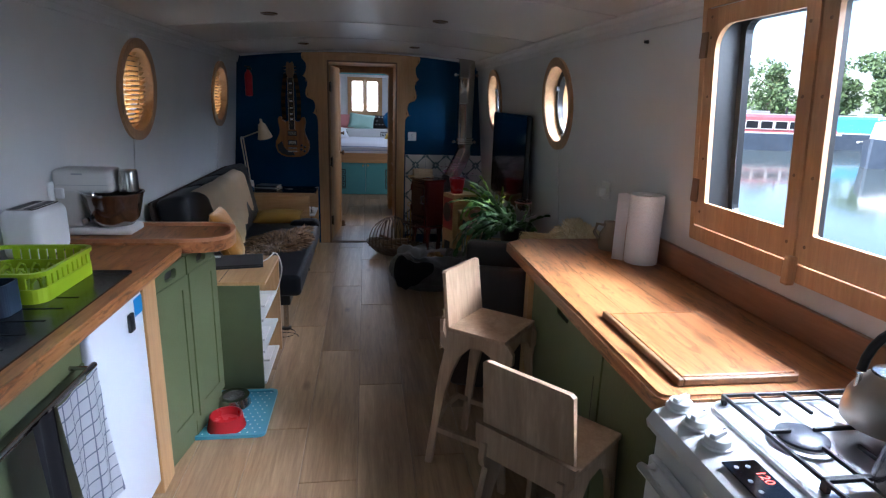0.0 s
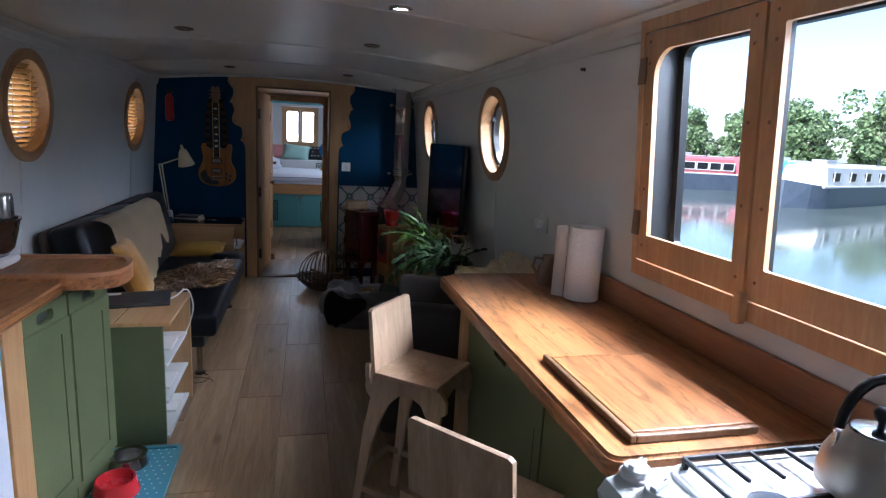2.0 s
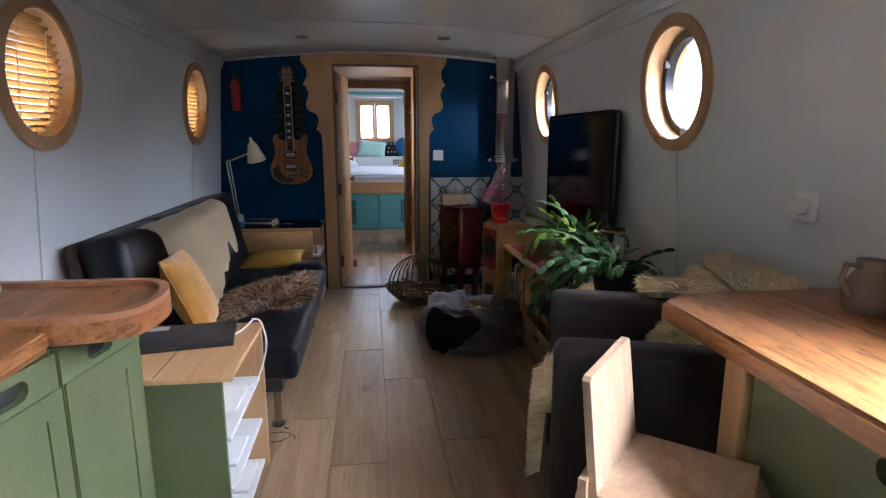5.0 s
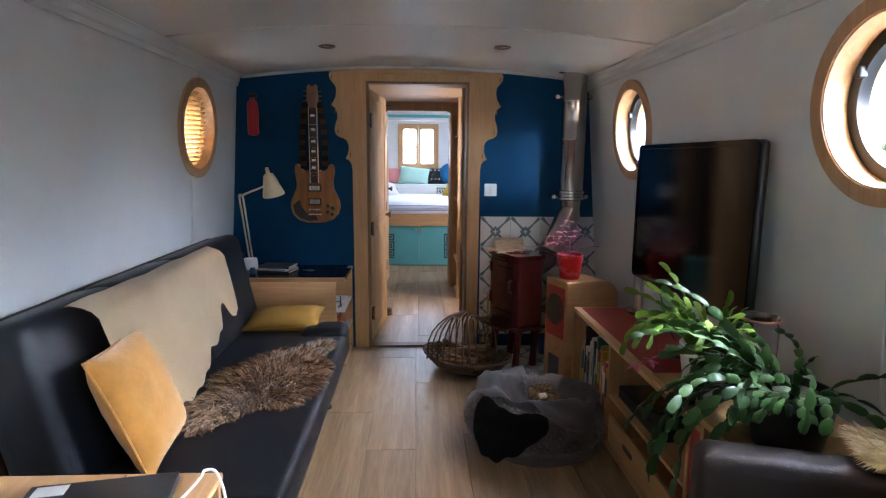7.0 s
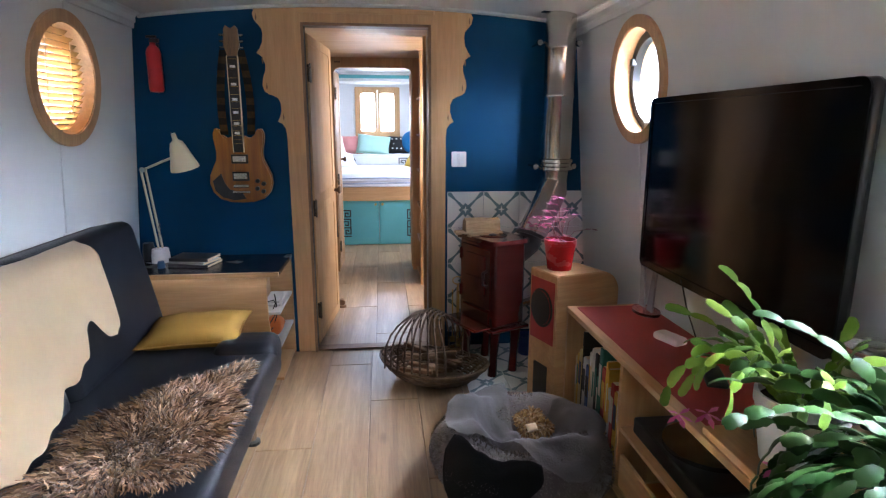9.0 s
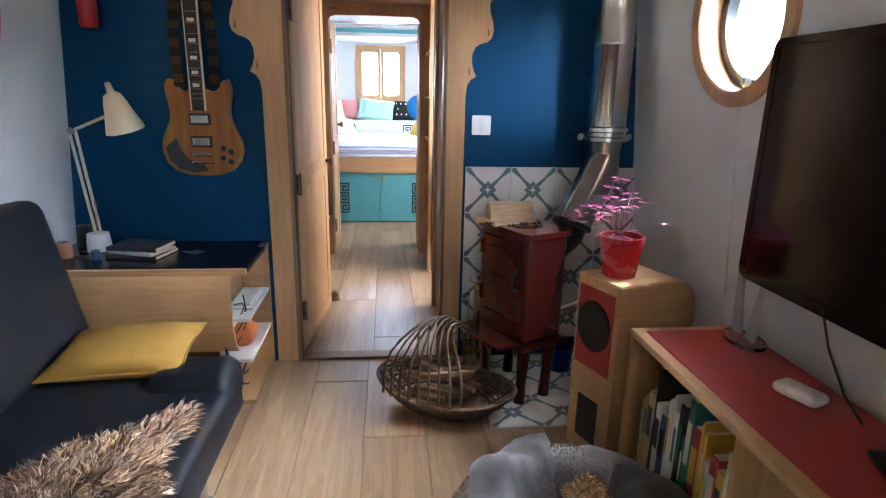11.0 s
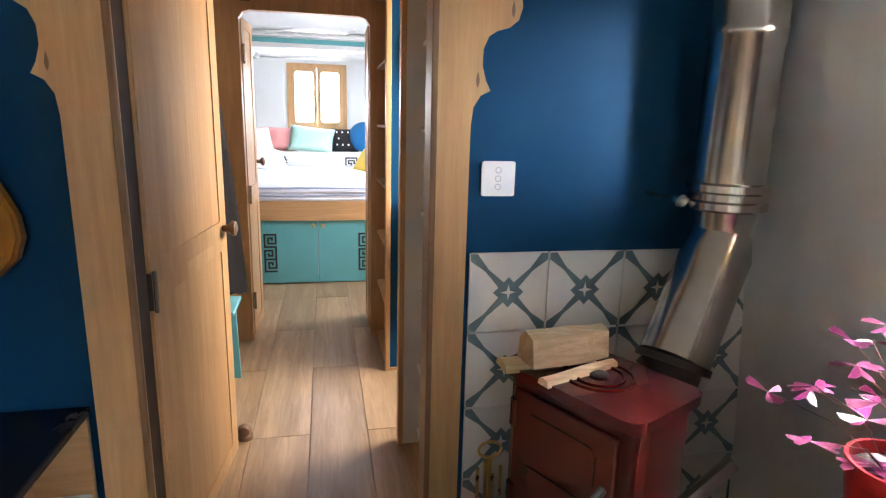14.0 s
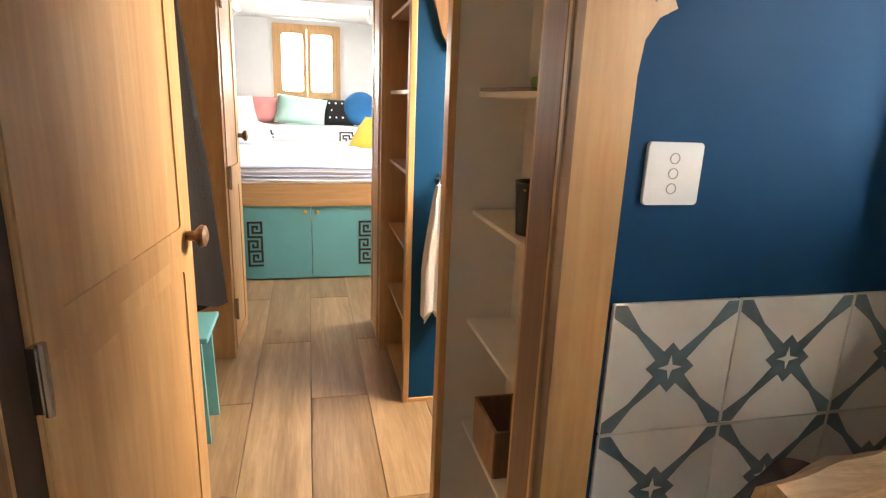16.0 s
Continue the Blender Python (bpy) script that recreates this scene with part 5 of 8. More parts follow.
def speaker():
    s = thing("loudspeaker", (0, 0, 0), "tall plywood loudspeaker cabinet with red front panel", "loudspeaker")
    side = [(0.0, 0.0), (0.345, 0.0), (0.345, 0.52)] + [(0.235 + 0.11 * math.cos(radians(a)), 0.54 + 0.105 * math.sin(radians(a))) for a in range(0, 91, 10)] + [(0.0, 0.65)]
    body = slab(side, [], lambda u, v, d: (u, d, v), -0.1, 0.1)
    bmesh.ops.bevel(body, geom=[e for e in body.edges if len(e.link_faces) == 2 and e.calc_face_angle(0) > 1.2], offset=0.004, segments=2, affect="EDGES")
    part("cabinet", body, PLYH, s, smooth=30)
    part("front_panel", box(-0.004, -0.0005, -0.085, 0.085, 0.33, 0.615, 0.002), REDP, s, "red front panel")
    part("cone_ring", slab(ring(0, 0.485, 0.078, 0.088, 32), [ring(0, 0.485, 0.068, 0.077, 32)], lambda u, v, d: (-0.0045 - d, u, v), 0.0, 0.004), BLACKP, s)
    part("cone", move(lathe([(0.068, -0.003), (0.045, 0.004), (0.022, 0.008), (0.02, 0.004), (0.0, -0.002)], (0, 0, 0), 28, "x"), Matrix.Translation((-0.0085, 0, 0.485)) @ Matrix.Diagonal((1, 1, 1.13, 1))), BLACKP, s, smooth=50)
    for a in range(4):
        part("screw", lathe([(0.0, -0.0015), (0.003, -0.0012), (0.0035, 0.0)], (-0.0086, 0.073 * math.cos(radians(45 + 90 * a)), 0.485 + 0.082 * math.sin(radians(45 + 90 * a))), 8, "x"), STEEL, s)
    part("port", slab(rrect(-0.05, 0.05, 0.06, 0.22, 0.004), [], lambda u, v, d: (-0.0005 - d, u, v), 0.0, 0.002), IRON, s, "dark slot port")
    s.matrix_basis = pose(0.825, 5.583, 0.004, 0, 0, 20)
    return s


speaker()


def flowerpot(name, x, y, z, r, h, material, label):
    t = thing(name, (x, y, z), label, "potted plant")
    part("pot", lathe([(0.0, 0.0), (r * 0.74, 0.0), (r * 0.97, h * 0.82), (r, h * 0.83), (r, h), (r * 0.93, h), (r * 0.9, h * 0.85), (r * 0.7, h * 0.1)], (x, y, z), 28), material, t, smooth=40)
    part("soil", lathe([(0.0, h * 0.87), (r * 0.9, h * 0.86)], (x, y, z), 20), paint("potting_soil", (0.03, 0.02, 0.014), 0.95, var=0.4, grain=90, bump=0.8), t)
    return t


def pink_plant():
    x, y, z = 0.905, 5.622, 0.655
    t = flowerpot("purple_shamrock_plant", x, y, z, 0.071, 0.135, REDPOT, "purple-leaved plant in a red pot on loudspeaker")
    rng = random.Random(9)
    LM = strands("purple_leaf", (0.07, 0.004, 0.018), (0.27, 0.035, 0.13), 0.32, 0.0)
    STEM = paint("pale_stem", (0.30, 0.12, 0.10), 0.5, var=0.2)
    for k in range(25):
        a = rng.uniform(0, math.tau)
        near = k < 6
        r = rng.uniform(0.02, 0.06) if near else rng.uniform(0.05, 0.215)
        h = rng.uniform(0.0, 0.04) if near else rng.uniform(0.06, 0.185) * (1.15 - r * 2.2)
        tip = Vector((min(x + r * math.cos(a), 1.16), y + r * math.sin(a), z + 0.128 + h))
        part("stem", tube([(x + 0.02 * math.cos(a), y + 0.02 * math.sin(a), z + 0.115), (x + 0.45 * r * math.cos(a), y + 0.45 * r * math.sin(a), z + 0.125 + h * 0.75), tip], 0.0009, 4), STEM, t)
        lf = bmesh.new()
        fold = rng.uniform(-0.25, 0.35)
        for q in range(3):
            b = a + q * math.tau / 3 + rng.uniform(-0.3, 0.3)
            d = Vector((math.cos(b), math.sin(b), rng.uniform(-0.35, 0.1)))
            sd = Vector((-math.sin(b), math.cos(b), 0))
            up = Vector((0, 0, 1))
            L = rng.uniform(0.022, 0.034)
            mid = lf.verts.new(tip + d * L * 0.86)
            root = lf.verts.new(tip)
            for sg in (-1, 1):
                w1 = lf.verts.new(tip + d * L * 0.55 + sd * sg * L * 0.34 + up * fold * L * 0.5)
                w2 = lf.verts.new(tip + d * L * 1.0 + sd * sg * L * 0.52 + up * fold * L * 0.7)
                w3 = lf.verts.new(tip + d * L * 1.08 + sd * sg * L * 0.24 + up * fold * L * 0.3)
                lf.faces.new((root, w1, w2, w3, mid) if sg > 0 else (mid, w3, w2, w1, root))
        part("leaf", lf, LM, t)


pink_plant()


ORANGE = paint("orange_paint", (0.55, 0.17, 0.025), 0.5, var=0.12, grain=90)


def media_unit():
    s = thing("bookcase", (1.05, 4.75, 0), "low plywood bookcase with red lino top under television", "bookcase")
    x0, x1, y0, y1, zt = 0.895, 1.245, 4.05, 5.47, 0.53
    part("top", box(x0, x1, y0, y1, zt - 0.022, zt, 0.003), PLYY, s)
    part("top_lining", box(x0 + 0.035, x1 - 0.01, y0 + 0.04, y1 - 0.035, zt + 0.0005, zt + 0.004, 0.001), REDP, s, "red lino top lining")
    part("bottom", box(x0 + 0.01, x1, y0, y1, 0.05, 0.07), PLYY, s)
    part("plinth", box(x0 + 0.03, x1, y0 + 0.01, y1 - 0.01, 0.004, 0.05), PLYY, s)
    part("back_panel", box(x1 - 0.012, x1 - 0.001, y0, y1, 0.07, zt - 0.022), PLYY, s)
    for y in (y0, y0 + 0.12, 4.90, y1 - 0.018):
        part("upright", box(x0 + 0.004, x1 - 0.012, y, y + 0.018, 0.07, zt - 0.022, 0.002), PLY, s)
    part("shelf", box(x0 + 0.008, x1 - 0.012, y0 + 0.138, 4.90, 0.275, 0.29, 0.002), PLYY, s)
    part("drawer_lining", box(x0 + 0.022, x1 - 0.014, y0 + 0.16, 4.88, 0.0705, 0.078), ORANGE, s, "orange painted inside")
    part("back_lining", box(x1 - 0.018, x1 - 0.0125, y0 + 0.14, 4.899, 0.08, 0.27), ORANGE, s, "orange painted back")
    part("end_panel", box(x0 + 0.006, x0 + 0.016, y0 + 0.02, y0 + 0.118, 0.072, zt - 0.024, 0.002), REDP, s, "red end panel")
    part("drawer", box(x0 + 0.006, x0 + 0.02, y0 + 0.16, 4.88, 0.08, 0.20, 0.003), PLYY, s)
    part("drawer_slot", slab(rrect(4.60, 4.70, 0.135, 0.16, 0.012), [], lambda u, v, d: (x0 + 0.0055 - d, u, v), 0.0, 0.002), IRON, s, "dark finger slot")


media_unit()


def book_row(x0, y0, y1, z, label, seed):
    rng = random.Random(seed)
    y = y0
    cols = [(0.6, 0.58, 0.5), (0.04, 0.05, 0.1), (0.55, 0.32, 0.03), (0.35, 0.03, 0.03), (0.03, 0.16, 0.12), (0.02, 0.02, 0.02), (0.5, 0.5, 0.5), (0.06, 0.12, 0.3), (0.5, 0.4, 0.2), (0.62, 0.6, 0.55)]
    mats = [paint("spine", c, 0.5, var=0.15) for c in cols]
    while y < y1:
        w, h, d = rng.uniform(0.010, 0.032), rng.uniform(0.27, 0.415), rng.uniform(0.2, 0.26)
        b = thing("book", (x0, y, z), label, "book", "books in the bookcase")
        c = part("cover", box(x0, x0 + d, y, y + w, z, z + h, 0.003, 1), rng.choice(mats), b)
        part("pages", box(x0 + 0.006, x0 + d + 0.001, y + 0.002, y + w - 0.002, z + 0.003, z + h + 0.0008), CREAM, b)
        part("spine_band", box(x0 - 0.001, x0 - 0.0002, y + 0.003, y + w - 0.003, z + h * 0.55, z + h * 0.85), rng.choice(mats), b)
        y += w + rng.uniform(0.001, 0.004)


book_row(0.912, 4.925, 5.36, 0.071, "book standing upright in the low bookcase", 5)


def record_player():
    t = thing("record_deck", (1.07, 4.62, 0.291), "black record deck on the bookcase shelf", "record deck")
    part("plinth", box(0.93, 1.20, 4.45, 4.86, 0.291, 0.345, 0.006), BLACKP, t)
    part("platter", lathe([(0.0, 0.0), (0.13, 0.0), (0.13, 0.014), (0.0, 0.016)], (1.07, 4.66, 0.346), 36), STEEL, t, smooth=40)
    part("tonearm", tube([(1.17, 4.50, 0.345), (1.17, 4.50, 0.385), (1.08, 4.56, 0.38)], 0.005, 8), STEEL, t)


record_player()


def television():
    t = thing("television", (1.19, 4.85, 1.06), "large black flat television fixed to the wall", "television")
    m = pose(1.165, 4.878, 1.055, 0, 0, 0)
    part("casing", move(box(0.0, 0.04, -0.502, 0.502, -0.325, 0.325, 0.02, 4), m), BLACKP, t, smooth=40)
    part("bezel", move(slab(rrect(-0.502, 0.502, -0.325, 0.325, 0.03), [rrect(-0.482, 0.482, -0.295, 0.305, 0.008)], lambda u, v, d: (d, u, v), -0.006, -0.0005), m), GLOSSB, t)
    part("screen", move(slab(rrect(-0.481, 0.481, -0.294, 0.304, 0.006), [], lambda u, v, d: (d, u, v), -0.003, -0.0005), m), GLOSSB, t, "glossy dark screen")
    part("wall_bracket", box(1.206, wx(1, 1.06) - 0.001, 4.66, 5.06, 0.95, 1.16, 0.005), IRON, t)
    part("cable", tube([(1.16, 5.05, 0.75), (1.17, 5.02, 0.66), (1.18, 4.96, 0.57), (1.18, 4.9, 0.535)], 0.003, 6), BLACKP, t)


television()


def clear_stand():
    s = thing("acrylic_stand", (1.19, 5.36, 0.535), "clear grey acrylic stand on the red top", "stand")
    part("base", slab(ring(1.185, 5.34, 0.05, 0.075, 28), [], xy(0.535), 0.0, 0.012), JARGLASS, s)
    for dy, lean in ((-0.03, 8), (0.035, -6)):
        part("blade", move(slab([(-0.022, 0.0), (0.022, 0.0), (0.012, 0.19), (-0.012, 0.19)], [], lambda u, v, d: (d, u, v), -0.004, 0.004), pose(1.19, 5.35 + dy, 0.547, lean, 0, 0)), paint("frosted_acrylic", (0.42, 0.40, 0.42), 0.3, var=0.06), s, "frosted blade")


clear_stand()
solo("remote_control", move(box(-0.07, 0.07, -0.03, 0.03, 0, 0.018, 0.006, 2), pose(1.10, 4.72, 0.535, 0, 0, 70)), BLACKP, "black remote control on the red top", "remote control", smooth=50)
solo("game_controller", move(box(-0.03, 0.03, -0.055, 0.055, 0, 0.028, 0.012, 3), pose(1.12, 5.02, 0.535, 0, 0, 20)), WHITEP, "small white controller on the red top", "controller", smooth=50)


def wicker_basket():
    t = thing("log_basket", (0.36, 5.98, 0), "boat-shaped wicker basket of kindling with hoop handles", "basket")
    WK = wood("brown_wicker", (0.10, 0.055, 0.028), (0.27, 0.165, 0.09), "x", 0.6, 30, tint=0.5)
    c = Vector((0.37, 5.95, 0.0))
    u, v = Vector((0.87, -0.493, 0)), Vector((0.493, 0.87, 0))
    for k in range(9):
        f = k / 8
        a, b = 0.17 + 0.12 * f ** 0.7, 0.12 + 0.07 * f ** 0.7
        pts = []
        for i in range(36):
            g = math.tau * i / 36
            lift = 0.025 * math.cos(g) ** 2 * f
            pts.append(c + u * a * math.cos(g) + v * b * math.sin(g) + Vector((0, 0, 0.015 + 0.075 * f + lift + 0.004 * math.sin(i * 3.0 + k * 1.57))))
        part("weave", tube(pts, 0.008, 6, True), WK, t, smooth=60)
    for i in range(22):
        g = math.tau * i / 22
        pts = [c + u * 0.17 * math.cos(g) + v * 0.12 * math.sin(g) + Vector((0, 0, 0.01)), c + u * 0.29 * math.cos(g) + v * 0.19 * math.sin(g) + Vector((0, 0, 0.095 + 0.025 * math.cos(g) ** 2))]
        part("stake", tube(pts, 0.005, 5), WK, t)
    part("base", slab(ring(0, 0, 0.17, 0.12, 30), [], lambda p, q, d: tuple(c + u * p + v * q + Vector((0, 0, 0.006 + d))), 0.0, 0.012), WK, t)
    for k in range(9):
        s = -0.17 + 0.042 * k
        spread = s * 1.0
        pts = []
        for i in range(13):
            g = math.pi * i / 12
            pts.append(c + u * (-0.03 + spread * (0.42 + 0.58 * abs(math.cos(g)) ** 2.0)) + v * 0.185 * math.sqrt(1 - (s / 0.3) ** 2) * math.cos(g) + Vector((0, 0, 0.085 + (0.285 - abs(s) * 0.15) * math.sin(g) ** 0.62)))
        part("hoop", tube(pts, 0.0055, 6), WK, t, smooth=60)
    KM = wood("kindling", (0.2, 0.1, 0.05), (0.45, 0.28, 0.16), "x", 0.8, 9, tint=0.5)
    rng = random.Random(2)
    for k in range(14):
        b = box(-0.09, 0.09, -0.012, 0.012, -0.01, 0.01, 0.003, 1)
        move(b, pose(c.x + rng.uniform(-0.1, 0.08), c.y + rng.uniform(-0.07, 0.07), 0.05 + 0.012 * k * 0.6, rng.uniform(-15, 15), rng.uniform(-12, 12), rng.uniform(-60, 20)))
        solo("kindling", b, KM, "small split kindling stick in the wicker basket", "firewood", "kindling in the basket")


wicker_basket()


def dog_bed():
    t = thing("dog_bed", (0.60, 5.05, 0), "round grey plush dog bed with black base", "dog bed")
    c = (0.62, 5.08)

    def donut(r, tr, z, sq, seed, n=64, m=20):
        bm = bmesh.new()
        rows = []
        for i in range(n):
            a = math.tau * i / n
            rr = []
            for j in range(m):
                b = math.tau * j / m
                wob = 1 + 0.30 * noise.noise(Vector((math.cos(a) * 1.7, math.sin(a) * 1.7, seed))) + 0.12 * noise.noise(Vector((math.cos(a) * 8, math.sin(a) * 8, b)))
                q = r + tr * wob * math.cos(b)
                rr.append(bm.verts.new((c[0] + q * math.cos(a), c[1] + q * math.sin(a) * 0.95, z + tr * sq * wob * math.sin(b))))
            rows.append(rr)
        for i in range(n):
            for j in range(m):
                bm.faces.new((rows[i][j], rows[(i + 1) % n][j], rows[(i + 1) % n][(j + 1) % m], rows[i][(j + 1) % m]))
        bmesh.ops.recalc_face_normals(bm, faces=bm.faces)
        return bm
    part("bolster", donut(0.235, 0.10, 0.115, 0.98, 1), GREYP, t, smooth=80)
    part("base", lathe([(0.0, 0.004), (0.29, 0.004), (0.31, 0.04), (0.27, 0.10), (0.0, 0.12)], (c[0], c[1], 0), 40), GREYP, t, smooth=60)
    rng = random.Random(6)
    pts = []
    while len(pts) < 9000:
        a, b = rng.uniform(0, math.tau), rng.uniform(-0.6, math.pi * 0.9)
        q = 0.235 + 0.10 * math.cos(b)
        nrm = (math.cos(a) * math.cos(b), math.sin(a) * math.cos(b), math.sin(b))
        pts.append(((c[0] + q * math.cos(a), c[1] + q * math.sin(a) * 0.95, 0.115 + 0.10 * math.sin(b)), nrm))
    f = part("plush_pile", fur(pts, 0.013, 0.0014, (0, 0, -0.2), 3, 0.7), strands("grey_pile", (0.085, 0.066, 0.057), (0.22, 0.175, 0.15)), t)
    f["kind"] = "stuff"

    def drape(a0, a1, r0, reach, lift, seed, nr=22, na=44):
        """A limp cloth lying in the hollow and over the rim between two angles."""
        bm, rows = bmesh.new(), []
        for i in range(na + 1):
            a = radians(a0 + (a1 - a0) * i / na)
            out = reach(i / na) + 0.004 * math.sin(i * 0.7)
            row = []
            for j in range(nr + 1):
                r = r0 + (out - r0) * j / nr
                q = r - 0.235
                top = 0.115 + math.sqrt(max(0.0, 0.0115 - q * q)) if abs(q) < 0.1 else 0.14
                if q <= -0.06:
                    z = 0.115 + 0.075 * max(0.0, (r - 0.08) / 0.095) ** 2 if r > 0.08 else 0.115
                elif q > 0.085:
                    z, r = 0.178 - (q - 0.085) * 1.0, 0.325 + (q - 0.085) * 0.25
                else:
                    z = top
                p = Vector((c[0] + r * math.cos(a), c[1] + r * math.sin(a) * 0.95, 0))
                fold = 0.05 * noise.noise(p * 8 + Vector((0, 0, seed))) + 0.014 * noise.noise(p * 24)
                row.append(bm.verts.new((p.x, p.y, max(0.012, z + lift + 0.01 + fold))))
            rows.append(row)
        for p, q in zip(rows, rows[1:]):
            for j in range(nr):
                bm.faces.new((p[j], q[j], q[j + 1], p[j + 1]))
        bmesh.ops.solidify(bm, geom=bm.faces[:], thickness=0.012)
        return bm
    solo("dog_blanket", drape(95, 400, 0.02, lambda f: 0.27 + 0.06 * math.sin(f * 11) + 0.03 * math.sin(f * 23), 0.014, 3), paint("grey_fleece", (0.165, 0.145, 0.138), 0.9, var=0.2, grain=140, bump=0.4, stain=12, sheen=0.3), "crumpled grey fleece blanket in the dog bed", "blanket", smooth=80)
    solo("black_cloth", drape(203, 268, 0.29, lambda f: 0.34 + 0.19 * math.sin(math.pi * f) ** 0.6 * (1 - 0.55 * f), 0.020, 7), BLACKF, "black fleece cloth hanging over the dog bed", "cloth", smooth=80)


dog_bed()


def dog_toy():
    """A limp plush toy: a tufted body with two ears and a pale muzzle."""
    rng = random.Random(5)
    t = thing("dog_toy", (0.665, 5.11, 0.17), "small tufted brown plush toy in the dog bed", "toy")
    TAN = strands("tan_plush", (0.16, 0.075, 0.02), (0.42, 0.25, 0.09))
    pts = []
    for x, y, z, ra in ((0, 0, 0.0, 0.042), (0.015, 0.045, 0.012, 0.034), (-0.03, 0.02, 0.02, 0.022), (0.045, -0.01, 0.0, 0.024)):
        for _ in range(420):
            n = Vector((rng.gauss(0, 1), rng.gauss(0, 1), rng.gauss(0, 1))).normalized()
            pts.append((Vector((0.66 + x, 5.11 + y, 0.185 + z)) + Vector((n.x, n.y, n.z * 0.7)) * ra, n))
    f = part("plush", locks(pts, 0.016, 0.004, 5, 0.5, 3), TAN, t)
    f["kind"] = "stuff"
    core = bmesh.new()
    for x, y, z, ra in ((0, 0, 0.0, 0.042), (0.015, 0.045, 0.012, 0.034), (-0.03, 0.02, 0.02, 0.022), (0.045, -0.01, 0.0, 0.024)):
        b = bmesh.new()
        bmesh.ops.create_icosphere(b, subdivisions=2, radius=ra)
        join(core, move(b, Matrix.Translation((0.66 + x, 5.11 + y, 0.185 + z)) @ Matrix.Diagonal((1, 1, 0.7, 1))))
    part("body", core, paint("tan_cloth", (0.28, 0.15, 0.05), 0.9, var=0.4, stain=30), t, smooth=80)
    part("muzzle", move(cushion(0.04, 0.03, 0.022), pose(0.65, 5.07, 0.205, 30, 0, 10)), CREAM, t, "pale muzzle", smooth=80)


dog_toy()


def leaf_plant(name, x, y, z, r, h, pot, label, seed, n, count, seglen, width, dark, light, rise, droop):
    """Chains of flat rounded leaf joints that rise from the soil and arch over the rim."""
    t = flowerpot(name, x, y, z, r, h, pot, label)
    rng = random.Random(seed)
    LM = strands("cactus_leaf", dark, light, 0.42, 0.0)
    prof = [(0, 0.28), (0.12, 0.55), (0.26, 0.95), (0.34, 0.86), (0.55, 1.08), (0.63, 0.96), (0.82, 1.0), (0.92, 0.78), (1.0, 0.42)]
    for k in range(n):
        a2 = rng.uniform(0, math.tau)
        if math.cos(a2) > 0.3 and rng.random() < 0.6:
            a2 += math.pi
        p = Vector((x + 0.5 * r * math.cos(a2), y + 0.5 * r * math.sin(a2), z + h * 0.88))
        el = radians(rng.uniform(*rise))
        bm = bmesh.new()
        bend, q = rng.uniform(*droop), rng.uniform(-0.7, 0.7)
        for s in range(rng.randint(*count)):
            L = seglen * rng.uniform(0.8, 1.25)
            d = Vector((math.cos(a2) * math.cos(el), math.sin(a2) * math.cos(el), math.sin(el)))
            flat = Vector((-math.sin(a2), math.cos(a2), 0))
            up = d.cross(flat)
            q += rng.uniform(-0.5, 0.5)
            sd = flat * math.cos(q) + up * math.sin(q)
            w = width * rng.uniform(0.75, 1.25)
            nrm = d.cross(sd).normalized()
            if (p + d * L).x > 1.17 or ((p + d * L).z < z + h * 0.7 and math.hypot((p + d * L).x - x, (p + d * L).y - y) < r * 1.15) or (p + d * L).z < 0.40 or ((p + d * L).y < 3.77 and (p + d * L).z < 0.74):
                break
            sag = [nrm * (0.006 * math.sin(math.pi * f0)) for f0, _ in prof]
            A = [bm.verts.new(p + d * L * f0 - sd * w * f1 + g) for (f0, f1), g in zip(prof, sag)]
            B = [bm.verts.new(p + d * L * f0 + sd * w * f1 + g) for (f0, f1), g in zip(prof, sag)]
            C = [bm.verts.new(p + d * L * f0 + nrm * 0.003 + g) for (f0, f1), g in zip(prof, sag)]
            for i in range(len(prof) - 1):
                bm.faces.new((A[i], C[i], C[i + 1], A[i + 1]))
                bm.faces.new((C[i], B[i], B[i + 1], C[i + 1]))
            p = p + d * L * 0.97
            a2 += rng.uniform(-0.3, 0.3)
            el = max(radians(-80), el - radians(bend * rng.uniform(0.6, 1.4)))
        if bm.verts:
            part("leaf_stem", bm, LM, t, smooth=60)
        else:
            bm.free()
    return t


